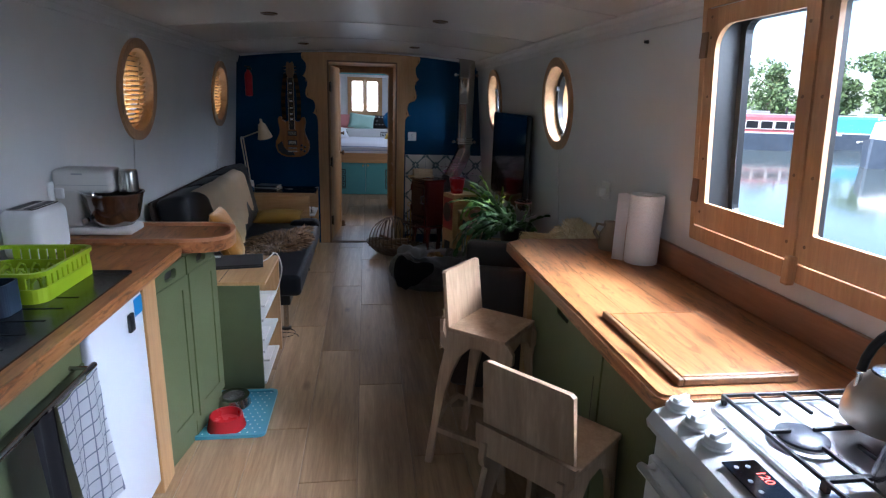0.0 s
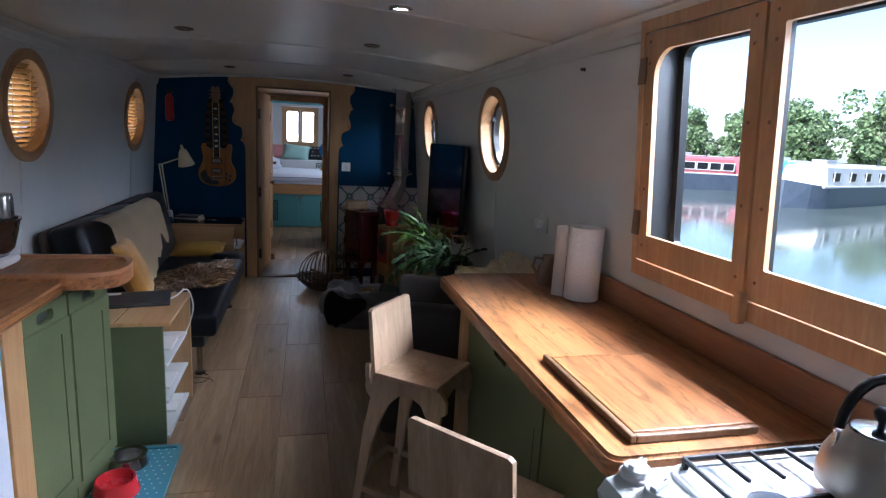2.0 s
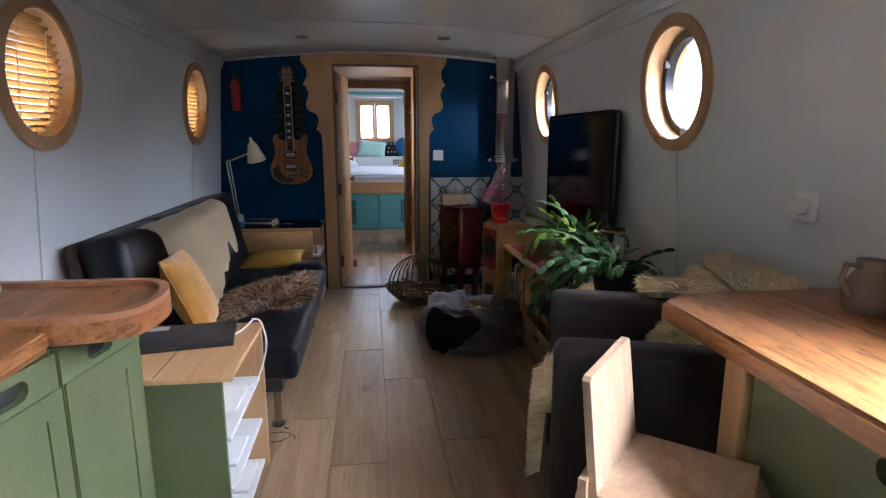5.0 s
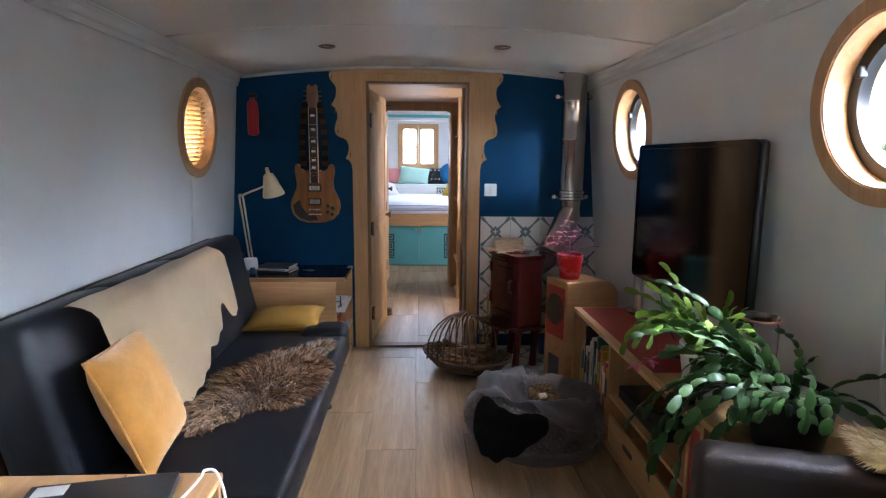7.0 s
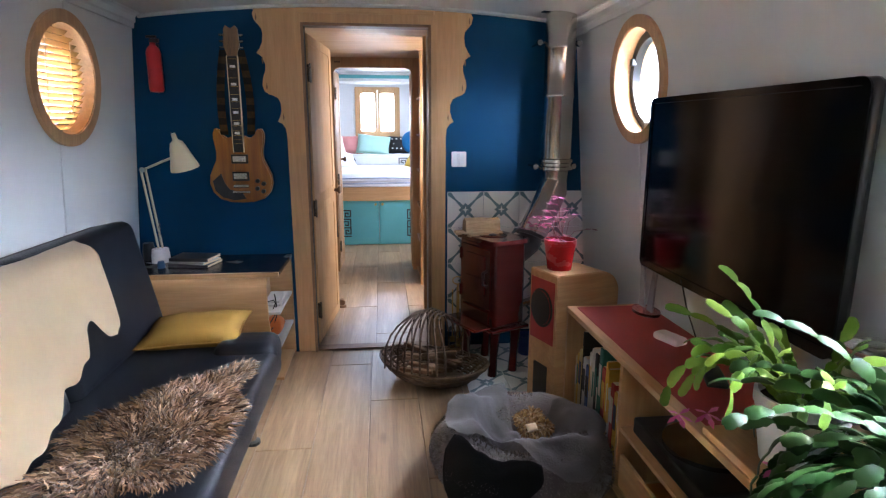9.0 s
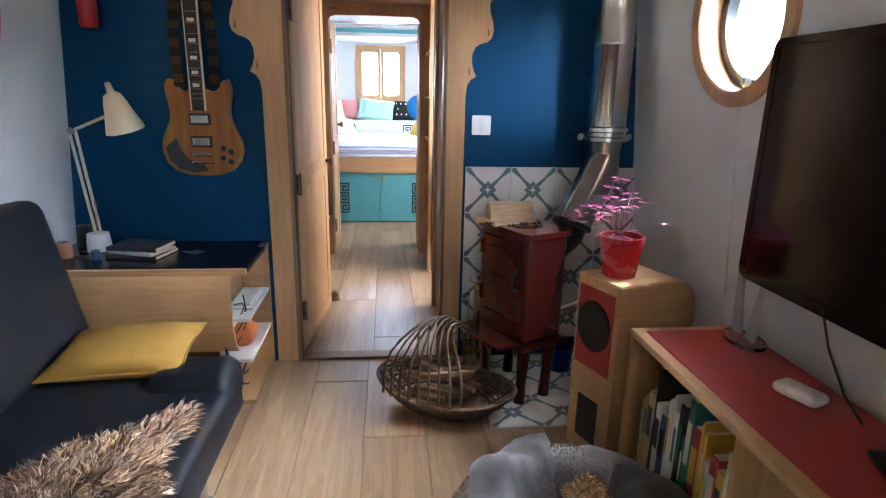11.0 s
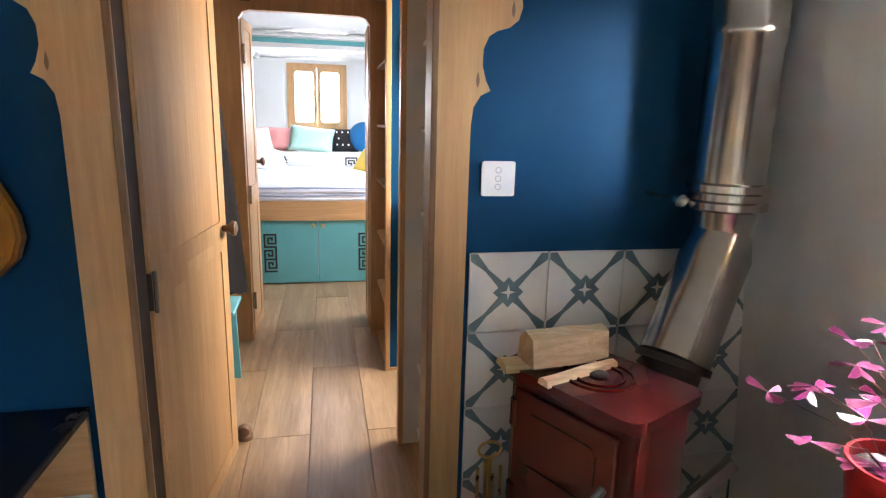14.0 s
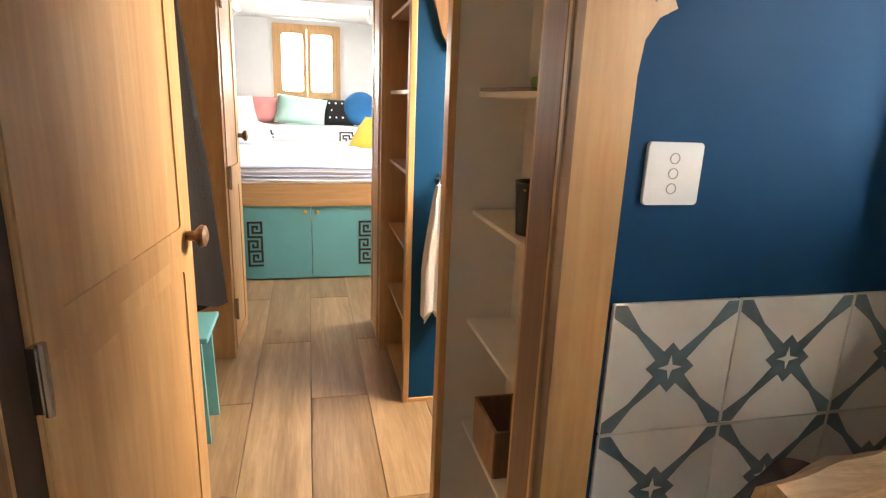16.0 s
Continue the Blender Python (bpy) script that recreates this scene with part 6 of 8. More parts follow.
leaf_plant("christmas_cactus", 0.955, 4.20, 0.60, 0.088, 0.15, WHITEP, "christmas cactus in a white pot with pink flowers", 3, 40, (3, 6), 0.05, 0.0105, (0.055, 0.125, 0.012), (0.25, 0.36, 0.04), (40, 88), (4, 30))
leaf_plant("leaf_cactus", 0.99, 3.87, 0.60, 0.105, 0.15, BLACKP, "sprawling broad-leaved cactus in a black pot", 11, 84, (4, 9), 0.049, 0.0112, (0.012, 0.036, 0.008), (0.045, 0.11, 0.02), (-5, 66), (8, 22))
PINKF = strands("pink_petal", (0.55, 0.04, 0.22), (0.75, 0.18, 0.42), 0.5)
for _k, (_x, _y, _z) in enumerate(((0.80, 4.27, 0.68), (0.86, 4.13, 0.64), (0.79, 4.36, 0.63))):
    _b = bmesh.new()
    for _q in range(9):
        _a = _q * 2.4
        _d = Vector((math.cos(_a) * 0.5, math.sin(_a) * 0.5, -0.7 + 0.1 * _q)).normalized() * 0.035
        _s = Vector((-math.sin(_a), math.cos(_a), 0)) * 0.007
        _c = Vector((_x, _y, _z))
        _v = [_b.verts.new(_c), _b.verts.new(_c + _d * 0.6 + _s), _b.verts.new(_c + _d), _b.verts.new(_c + _d * 0.6 - _s)]
        _b.faces.new(_v)
    part("flower", _b, PINKF, bpy.data.objects["christmas_cactus"], "pink flower")


def plant_stand():
    s = thing("plant_stand", (1.0, 3.98, 0), "plywood box stand holding the cactus pots", "plant stand")
    x0, x1, y0, y1, z = 0.86, 1.25, 3.76, 4.04, 0.598
    part("top", box(x0 - 0.01, x1, y0 - 0.01, 4.36, z - 0.02, z, 0.003), PLYY, s)
    for y in (y0, y1 - 0.018):
        part("side", box(x0, x1, y, y + 0.018, 0.005, z - 0.0205, 0.002), PLY, s)
    part("strut", box(x0 + 0.1, x1 - 0.03, 4.32, 4.34, 0.535, z - 0.0205, 0.002), PLY, s)
    part("shelf", box(x0 + 0.01, x1, y0 + 0.018, y1 - 0.018, 0.3, 0.318), ORANGE, s, "orange painted shelf")
    part("back", box(x1 - 0.012, x1, y0 + 0.018, y1 - 0.018, 0.02, 0.299), ORANGE, s, "orange painted back")


plant_stand()
_jar = thing("glass_jar", (1.13, 4.235, 0.599), "tall clear glass jar with a pink-rimmed lid", "jar")
part("body", lathe([(0.0, 0.0), (0.05, 0.0), (0.054, 0.01), (0.054, 0.20), (0.045, 0.22), (0.043, 0.22), (0.051, 0.198), (0.051, 0.012), (0.0, 0.006)], (1.13, 4.235, 0.599), 28), JARGLASS, _jar, "clear glass", smooth=50)
part("lid", lathe([(0.0, 0.245), (0.03, 0.243), (0.05, 0.236), (0.056, 0.226), (0.054, 0.222), (0.0, 0.222)], (1.13, 4.235, 0.599), 28), JARGLASS, _jar, "clear glass lid", smooth=50)
part("seal", tube([(1.13 + 0.055 * math.cos(k * math.tau / 24), 4.235 + 0.055 * math.sin(k * math.tau / 24), 0.8215) for k in range(24)], 0.004, 6, True), paint("pink_seal", (0.50, 0.22, 0.20), 0.4), _jar, "pink rubber seal", smooth=60)


def armchair():
    s = thing("armchair", (0, 0, 0), "dark brown leather armchair behind the breakfast bar", "armchair")
    part("seat", box(0.02, 0.56, -0.205, 0.205, 0.24, 0.43, 0.05, 4), BROWNL, s, smooth=60)
    for y0, y1 in ((-0.315, -0.206), (0.206, 0.315)):
        part("arm", box(0.0, 0.62, y0, y1, 0.08, 0.695, 0.032, 4), BROWNL, s, smooth=60)
    part("backrest", move(box(-0.07, 0.07, -0.206, 0.206, 0.0, 0.46, 0.05, 4), pose(0.56, 0, 0.32, 0, 6, 0)), BROWNL, s, smooth=60)
    part("base", box(0.03, 0.61, -0.29, 0.29, 0.07, 0.24, 0.015), BROWNL, s)
    for x in (0.06, 0.57):
        for y in (-0.26, 0.26):
            part("foot", lathe([(0.02, 0.0), (0.026, 0.07)], (x, y, 0), 12), DARKWOOD, s)
    s.matrix_basis = CHAIR


CHAIR = pose(0.585, 3.445, 0.004, 0, 0, -17)
armchair()


def cream_fleece(name, rect, label, seed, count, length=0.055):
    """rect(u, v) gives a point and a normal over the draped skin, in the chair's frame."""
    rng = random.Random(seed)
    t = thing(name, (0, 0, 0), label, "sheepskin")
    bm = bmesh.new()
    n = 12
    g = [[bm.verts.new(rect(i / n, j / n)[0]) for j in range(n + 1)] for i in range(n + 1)]
    for i in range(n):
        for j in range(n):
            bm.faces.new((g[i][j], g[i + 1][j], g[i + 1][j + 1], g[i][j + 1]))
    bmesh.ops.solidify(bm, geom=bm.faces[:], thickness=0.006)
    part("hide", bm, CREAM, t)
    pts = []
    for _ in range(count):
        u, v = rng.random(), rng.random()
        k = 0.06 * math.sin(9 * u + seed) * (v - 0.5)
        p, q = rect(min(1, max(0, u + k)), v)
        lump = noise.noise(Vector(p) * 11) * 0.6
        pts.append((p, (q[0] + lump, q[1] + noise.noise(Vector(p) * 11 + Vector((9, 0, 0))) * 0.6, q[2])))
    f = part("fleece", locks(pts, length, 0.0030, seed, 0.6), strands("cream_wool", (0.80, 0.63, 0.36), (0.95, 0.84, 0.60)), t)
    f["kind"] = "stuff"
    t.matrix_basis = CHAIR


def _over_back(u, v):
    y = -0.22 + 0.55 * u
    if v < 0.3:
        q = v / 0.3
        return (0.70 - 0.16 * q, y, 0.795 + 0.012 * math.sin(q * 3.1)), (0, 0, 1)
    q = (v - 0.3) / 0.7
    return (0.53 - 0.20 * q, y, max(0.785 - 0.30 * q, 0.725 if y > 0.2 else 0.0)), (-0.8, 0.1, 0.6)


def _over_seat(u, v):
    if v < 0.75:
        return (0.46 - 0.47 * v / 0.75, -0.20 + 0.40 * u, 0.442), (0, 0, 1)
    q = (v - 0.75) / 0.25
    return (-0.014 - 0.012 * q, -0.19 + 0.37 * u, 0.44 - 0.20 * q), (-1, 0, 0.1)


cream_fleece("sheepskin", _over_back, "long-haired cream sheepskin over the armchair back", 3, 17000, 0.042)
cream_fleece("sheepskin", _over_seat, "long-haired cream sheepskin spilling off the armchair seat", 5, 16000, 0.042)


# ---- galley ----
def breakfast_bar():
    s = thing("breakfast_bar", (0.98, 2.33, 0), "thick varnished pine breakfast bar worktop with upstand", "worktop")
    x1 = wx(1, 0.86) - 0.002
    out = [(0.712 + 0.03, 1.63), (x1, 1.63), (x1, 3.06), (0.80, 3.06), (0.712, 3.0)] + [(0.712, 1.665), (0.715, 1.648), (0.724, 1.636)]
    top = slab(out, [], xy(0.818), 0.0, 0.044)
    bmesh.ops.bevel(top, geom=[e for e in top.edges if len(e.link_faces) == 2 and e.calc_face_angle(0) > 1.2 and e.verts[0].co.z > 0.85 and e.verts[1].co.z > 0.85], offset=0.008, segments=3, affect="EDGES")
    part("top", top, PINE, s, smooth=40)
    part("upstand", box(x1 - 0.022, x1 - 0.0005, 1.30, 2.98, 0.8635, 0.955, 0.004), REDPINE, s, "red pine upstand")
    for x in (0.86, 1.02):
        part("board_joint", box(x, x + 0.0012, 1.66, 3.05, 0.8615, 0.8625), DARKWOOD, s)


def bar_unit(y0, y1, label, slot):
    s = thing("cabinet", (0.98, (y0 + y1) / 2, 0), label, "cabinet", "cabinets under the bar")
    part("body", box(0.78, 1.24, y0, y1, 0.09, 0.817), GREEN, s)
    part("plinth", box(0.82, 1.24, y0, y1, 0.005, 0.0895), IRON, s)
    d = part("door", slab(rrect(y0 + 0.003, y1 - 0.003, 0.10, 0.805, 0.003, 1), [rrect((y0 + y1) / 2 - 0.06, (y0 + y1) / 2 + 0.06, 0.745, 0.79, 0.02)] if slot else [], yz(0.762), 0.0, 0.0175), GREEN, s)
    for y in (y0 + 0.045,):
        part("groove", box(0.7605, 0.7618, y - 0.0015, y + 0.0015, 0.17, 0.68), IRON, d, "dark groove")


breakfast_bar()
bar_unit(1.66, 2.025, "sage green cabinet under the breakfast bar", False)
bar_unit(2.03, 2.72, "sage green cabinet with slot handle under bar", True)
solo("bar_post", box(0.745, 1.2, 2.725, 2.79, 0.005, 0.817, 0.006), PLY, "wooden end post of the breakfast bar", "post")


def chopping_board():
    s = solo("chopping_board", box(0.79, 1.072, 1.686, 2.066, 0.8632, 0.882, 0.003, 2), PINE, "large pine chopping board lying on breakfast bar", "chopping board")
    part("end_batten", box(0.79, 1.072, 1.672, 1.6855, 0.8634, 0.880, 0.003), DARKWOOD, s)
    part("end_batten", box(0.79, 1.072, 2.0665, 2.08, 0.8634, 0.8815, 0.003), PINE, s)
    part("dark_edge", box(0.776, 0.7895, 1.672, 2.095, 0.8634, 0.881, 0.003), DARKWOOD, s, "dark edge strip")


chopping_board()


def paper_roll():
    t = thing("kitchen_roll", (1.175, 2.68, 0.863), "white kitchen roll with a loose sheet standing", "kitchen roll")
    PAP = paint("soft_paper", (0.80, 0.80, 0.82), 0.9, var=0.04, grain=110, bump=0.5)
    part("roll", lathe([(0.018, 0.0), (0.062, 0.0), (0.064, 0.004), (0.064, 0.266), (0.062, 0.27), (0.018, 0.27), (0.018, 0.0)], (1.172, 2.66, 0.8635), 36), PAP, t, smooth=40)
    sh = bmesh.new()
    prev = None
    for k in range(9):
        f = k / 8
        x, y = 1.172 - 0.066 - 0.012 * f - 0.02 * f * f, 2.66 + 0.015 - 0.005 * f + 0.04 * f
        a, b = sh.verts.new((x, y, 0.8635)), sh.verts.new((x + 0.004 * f, y + 0.006 * f, 0.8635 + 0.268 + 0.003 * math.sin(f * 4)))
        if prev:
            sh.faces.new((prev[0], a, b, prev[1]))
        prev = (a, b)
    bmesh.ops.solidify(sh, geom=sh.faces[:], thickness=0.0015)
    part("loose_sheet", sh, PAP, t, smooth=60)


paper_roll()


def hemp_jug():
    t = thing("stone_jug", (1.13, 2.86, 0.863), "small grey-brown stoneware jug with a looped handle", "jug")
    SM = paint("stoneware", (0.30, 0.23, 0.16), 0.6, var=0.3, grain=40)
    part("body", lathe([(0.0, 0.0), (0.045, 0.0), (0.052, 0.03), (0.046, 0.07), (0.03, 0.095), (0.032, 0.12), (0.026, 0.12), (0.022, 0.09)], (1.13, 2.86, 0.863), 24), SM, t, smooth=60)
    part("handle", tube([(1.13 - 0.03, 2.86, 0.97), (1.13 - 0.065, 2.86, 0.975), (1.13 - 0.075, 2.86, 0.94), (1.13 - 0.05, 2.86, 0.905)], 0.007, 8), SM, t, smooth=60)


hemp_jug()


def stool(name, label):
    """Ply stool: flat back board, square seat, arched side frames. The back stands along local y at x = 0."""
    s = thing(name, (0, 0, 0), label, "bar stool", "bar stools")
    W, D, H = 0.27, 0.25, 0.615
    part("backrest", slab([(-W / 2, 0.60), (W / 2, 0.60), (W / 2 - 0.006, 0.825), (W / 2 - 0.016, 0.832), (-W / 2 + 0.016, 0.832), (-W / 2 + 0.006, 0.825)], [], lambda u, v, d: (d - (v - 0.62) * 0.12, u, v), -0.007, 0.008), STOOLW, s)
    part("back_rail", slab([(-W / 2 - 0.012, 0.60), (-W / 2 - 0.012, 0.645), (W / 2 + 0.012, 0.645), (W / 2 + 0.012, 0.60), (W / 2 - 0.01, 0.56), (-W / 2 + 0.01, 0.56)], [], lambda u, v, d: (d, u, v), -0.024, -0.008), STOOLW, s)
    part("seat", box(0.004, D, -W / 2, W / 2, H - 0.016, H, 0.003), STOOLW, s)

    def side(y):
        out = [(-0.075, 0.0), (-0.047, 0.0), (-0.020, 0.20), (0.002, 0.34), (0.026, 0.43), (0.058, 0.502), (0.098, 0.545), (0.150, 0.553), (0.188, 0.535), (0.214, 0.49), (0.228, 0.40), (0.240, 0.25), (0.264, 0.0), (0.292, 0.0), (0.270, 0.25), (0.257, 0.46), (0.262, 0.515), (0.280, 0.525), (0.280, 0.565), (0.25, 0.60), (0.0, 0.60), (-0.034, 0.60), (-0.036, 0.555), (-0.028, 0.53), (-0.012, 0.515), (-0.020, 0.47), (-0.034, 0.40), (-0.050, 0.22)]
        return slab(out, [], lambda u, v, d: (u, y + d + (0.6 - v) * 0.05 * (1 if y > 0 else -1), v), -0.009, 0.009)
    part("side_frame", side(-W / 2 + 0.02), STOOLW, s)
    part("side_frame", side(W / 2 - 0.02), STOOLW, s)
    part("front_apron", slab([(-W / 2 + 0.03, 0.598), (W / 2 - 0.03, 0.598), (W / 2 - 0.03, 0.50), (W / 2 - 0.06, 0.54), (0.0, 0.565), (-W / 2 + 0.06, 0.54), (-W / 2 + 0.03, 0.50)], [], lambda u, v, d: (0.235 + d, u, v), 0.0, 0.016), STOOLW, s)
    part("foot_rail", box(0.228, 0.25, -W / 2 - 0.005, W / 2 + 0.005, 0.19, 0.215, 0.003), STOOLW, s)
    part("side_rail", box(-0.03, 0.24, -W / 2 - 0.010, -W / 2 + 0.006, 0.15, 0.175, 0.003), STOOLW, s)
    part("side_rail", box(-0.03, 0.24, W / 2 - 0.006, W / 2 + 0.010, 0.15, 0.175, 0.003), STOOLW, s)
    part("back_brace", slab([(-W / 2, 0.15), (-W / 2, 0.175), (-0.05, 0.235), (0.05, 0.235), (W / 2, 0.175), (W / 2, 0.15), (0.05, 0.21), (-0.05, 0.21)], [], lambda u, v, d: (-0.045 + d, u, v), -0.007, 0.007), STOOLW, s)
    return s


_st = stool("bar_stool", "pale plywood bar stool with arched legs and back")
_st.matrix_basis = pose(0.484, 2.728, 0.004, 0, 0, -40)
copy_thing(_st, pose(0.487, 1.812, 0.004, 0, 0, 40))


def cooker():
    s = thing("gas_cooker", (0.92, 1.27, 0), "white slot-in gas cooker with steel hob", "cooker")
    HOB = paint("brushed_hob_steel", (0.80, 0.81, 0.84), 0.38, 1.0, var=0.06, grain=200, bump=0.02)
    part("body", box(0.66, 1.22, 0.985, 1.545, 0.03, 0.85, 0.008), WHITEP, s)
    fascia = slab([(0.64, 0.845), (0.632, 0.872), (0.645, 0.892), (0.68, 0.902), (1.22, 0.902), (1.22, 0.8505), (0.66, 0.845)], [], lambda u, v, d: (u, 0.98 + d, v), 0.0, 0.57)
    bmesh.ops.bevel(fascia, geom=[e for e in fascia.edges if len(e.link_faces) == 2 and e.calc_face_angle(0) > 1.2], offset=0.012, segments=3, affect="EDGES")
    part("hob_top", fascia, WHITEP, s, smooth=40)
    part("hob_tray", slab(rrect(0.755, 1.20, 1.01, 1.525, 0.03), [], xy(0.9022), 0.0, 0.003), HOB, s, "shiny steel hob tray")
    part("tray_lip", slab(rrect(0.748, 1.207, 1.003, 1.532, 0.035), [rrect(0.757, 1.198, 1.012, 1.523, 0.028)], xy(0.9022), 0.0, 0.007), WHITEP, s)
    for x, y, r in ((0.84, 1.39, 0.046), (1.09, 1.40, 0.036), (0.86, 1.14, 0.036), (1.09, 1.14, 0.05)):
        b = part("burner", lathe([(r * 1.2, 0.0), (r * 1.2, 0.006), (r, 0.007), (r, 0.0095), (0, 0.0098)], (x, y, 0.9055), 28), HOB, s, "steel burner", smooth=40)
        part("burner_cap", lathe([(r * 0.92, 0.0), (r * 0.92, 0.004), (r * 0.8, 0.007), (0, 0.008)], (x, y, 0.9155), 28), paint("burner_cap", (0.09, 0.1, 0.13), 0.35, var=0.2), b, smooth=40)
    for y0, y1 in ((1.27, 1.522), (1.013, 1.265)):
        cy = (y0 + y1) / 2
        for x in (0.775, 0.975, 1.185):
            part("grate_bar", box(x - 0.003, x + 0.003, y0, y1, 0.922, 0.929, 0.001), IRON, s)
        for x0, x1 in ((0.775, 0.82), (0.865, 1.05), (1.12, 1.185)):
            part("grate_bar", box(x0, x1, cy - 0.003, cy + 0.003, 0.9225, 0.9295, 0.001), IRON, s)
        for x in (0.84, 0.905, 1.04, 1.09, 1.14):
            for ya, yb in ((y0, y0 + 0.075), (y1 - 0.075, y1)):
                part("grate_bar", box(x - 0.003, x + 0.003, ya, yb, 0.922, 0.929, 0.001), IRON, s)
        for yy in (y0, y1):
            part("grate_bar", box(0.775, 1.185, yy - 0.003, yy + 0.003, 0.9215, 0.9285, 0.001), IRON, s)
            for x in (0.78, 1.18):
                part("grate_foot", box(x - 0.004, x + 0.004, yy - 0.004, yy + 0.004, 0.9055, 0.923), IRON, s)
    for k in range(4):
        y = 1.522 - 0.06 * k if k < 3 else 1.05
        kb = part("knob", lathe([(0.0, 0.0), (0.027, 0.0), (0.027, 0.004), (0.0225, 0.0055), (0.0215, 0.015), (0.020, 0.0165), (0.0, 0.0165)], (0.69, y, 0.9025), 32), WHITEP, s, smooth=35)
        part("grip", move(box(-0.020, 0.020, -0.0055, 0.0055, 0.0169, 0.026, 0.002), pose(0.69, y, 0.9022, 0, 0, 25)), WHITEP, kb)
        part("mark", move(box(0.010, 0.019, -0.0012, 0.0012, 0.0262, 0.0266), pose(0.69, y, 0.9022, 0, 0, 25)), IRON, kb)
    cl = part("clock_panel", box(0.665, 0.725, 1.255, 1.352, 0.9024, 0.9055, 0.001), GLOSSB, s, "black timer panel")
    cu = bpy.data.curves.new("digits", "FONT")
    cu.body, cu.size = "120", 0.022
    dg = new("digit_display", cu)
    cu.materials.append(glow("red_led", (1.0, 0.08, 0.05), 2.0))
    dg.parent = cl
    dg.matrix_basis = pose(0.702, 1.322, 0.9062, 0, 0, -90)
    for y, x in ((1.335, 0.70), (1.30, 0.68), (1.335, 0.68), (1.275, 0.68)):
        part("button", lathe([(0.004, 0.0), (0.004, 0.001)], (x, y, 0.9056), 10), GREYB, cl)
    d = part("oven_door", box(0.642, 0.6595, 1.0, 1.53, 0.30, 0.80, 0.006), WHITEP, s)
    part("window", box(0.639, 0.6415, 1.06, 1.47, 0.38, 0.74, 0.002), GLOSSB, d, "black oven glass")
    part("handle", tube([(0.64, 1.50, 0.79), (0.612, 1.50, 0.795), (0.612, 1.03, 0.795), (0.64, 1.03, 0.79)], 0.009, 8), WHITEP, d, smooth=60)
    part("lower_door", box(0.642, 0.6595, 1.0, 1.53, 0.08, 0.285, 0.006), WHITEP, s)


cooker()


def kettle():
    c = (0, 0, 0)
    t = thing("whistling_kettle", c, "brushed steel whistling kettle with black hoop handle", "kettle")
    KS = paint("brushed_kettle_steel", (0.78, 0.72, 0.64), 0.36, 1.0, var=0.15, grain=140, bump=0.06)
    part("body", lathe([(0.0, 0.0), (0.078, 0.0), (0.085, 0.006), (0.086, 0.028), (0.080, 0.062), (0.065, 0.095), (0.047, 0.113), (0.046, 0.116)], c, 40), KS, t, smooth=50)
    lid = part("lid", lathe([(0.046, 0.1165), (0.044, 0.121), (0.02, 0.126), (0.0, 0.127)], c, 32), STEEL, t, smooth=50)
    part("lid_knob", lathe([(0.006, 0.127), (0.006, 0.137), (0.014, 0.144), (0.016, 0.155), (0.010, 0.164), (0.0, 0.166)], c, 18), BLACKP, lid, smooth=60)
    h = [Vector((c[0] + 0.066 * math.cos(radians(a)) * 0.9, c[1] - 0.066 * math.cos(radians(a)) * 0.45, c[2] + 0.108 + 0.112 * math.sin(radians(a)))) for a in range(-5, 190, 15)]
    part("handle", tube(h, 0.0095, 10), BLACKP, t, smooth=60)
    for sgn in (-1, 1):
        part("bracket", tube([(c[0] + sgn * 0.060, c[1] - sgn * 0.030, c[2] + 0.07), (c[0] + sgn * 0.060, c[1] - sgn * 0.030, c[2] + 0.11)], 0.006, 8), STEEL, t)
    part("spout", tube([(c[0] + 0.07, c[1] - 0.05, c[2] + 0.06), (c[0] + 0.115, c[1] - 0.075, c[2] + 0.10)], 0.018, 14, taper=[1.2, 0.9]), KS, t, smooth=60)
    part("whistle", move(box(-0.014, 0.014, -0.014, 0.014, 0, 0.04, 0.006), pose(c[0] + 0.12, c[1] - 0.078, c[2] + 0.098, 30, 30, 0)), BLACKP, t)
    t.matrix_basis = pose(1.0, 1.39, 0.9305) @ Matrix.Diagonal((0.83, 0.83, 0.83, 1))


kettle()


def moka_pot():
    c = (0.888, 1.222, 0.9305)
    t = thing("coffee_pot", c, "polished steel coffee pot with black grip on hob", "coffee pot")
    part("body", lathe([(0.0, 0.0), (0.055, 0.0), (0.058, 0.01), (0.050, 0.06), (0.052, 0.11), (0.055, 0.125), (0.05, 0.127)], c, 36), STEEL, t, smooth=40)
    part("lid", lathe([(0.055, 0.1275), (0.05, 0.136), (0.012, 0.142), (0.0, 0.143)], c, 32), STEEL, t, smooth=50)
    part("handle", tube([(c[0] - 0.045, c[1] - 0.02, c[2] + 0.11), (c[0] - 0.08, c[1] - 0.04, c[2] + 0.108), (c[0] - 0.085, c[1] - 0.042, c[2] + 0.05)], 0.011, 8), BLACKP, t, smooth=50)


moka_pot()

# left run
LF = -0.672
WL = lambda z: wx(-1, z) + 0.002


def galley_worktop():
    s = thing("worktop", (-0.9, 1.5, 0), "pine worktop with rounded front along the wall", "worktop")
    top = slab([(WL(0.86), 0.2), (-0.640, 0.2), (-0.640, 2.915), (WL(0.86), 2.915)], [rrect(-1.06, -0.69, 0.85, 2.47, 0.02)], xy(0.83), 0.0, 0.042)
    bmesh.ops.bevel(top, geom=[e for e in top.edges if len(e.link_faces) == 2 and e.calc_face_angle(0) > 1.2 and min(v.co.x for v in e.verts) > -0.645 and abs(e.verts[0].co.z - e.verts[1].co.z) < 0.01], offset=0.010, segments=3, affect="EDGES")
    part("top", top, PINE, s, smooth=40)


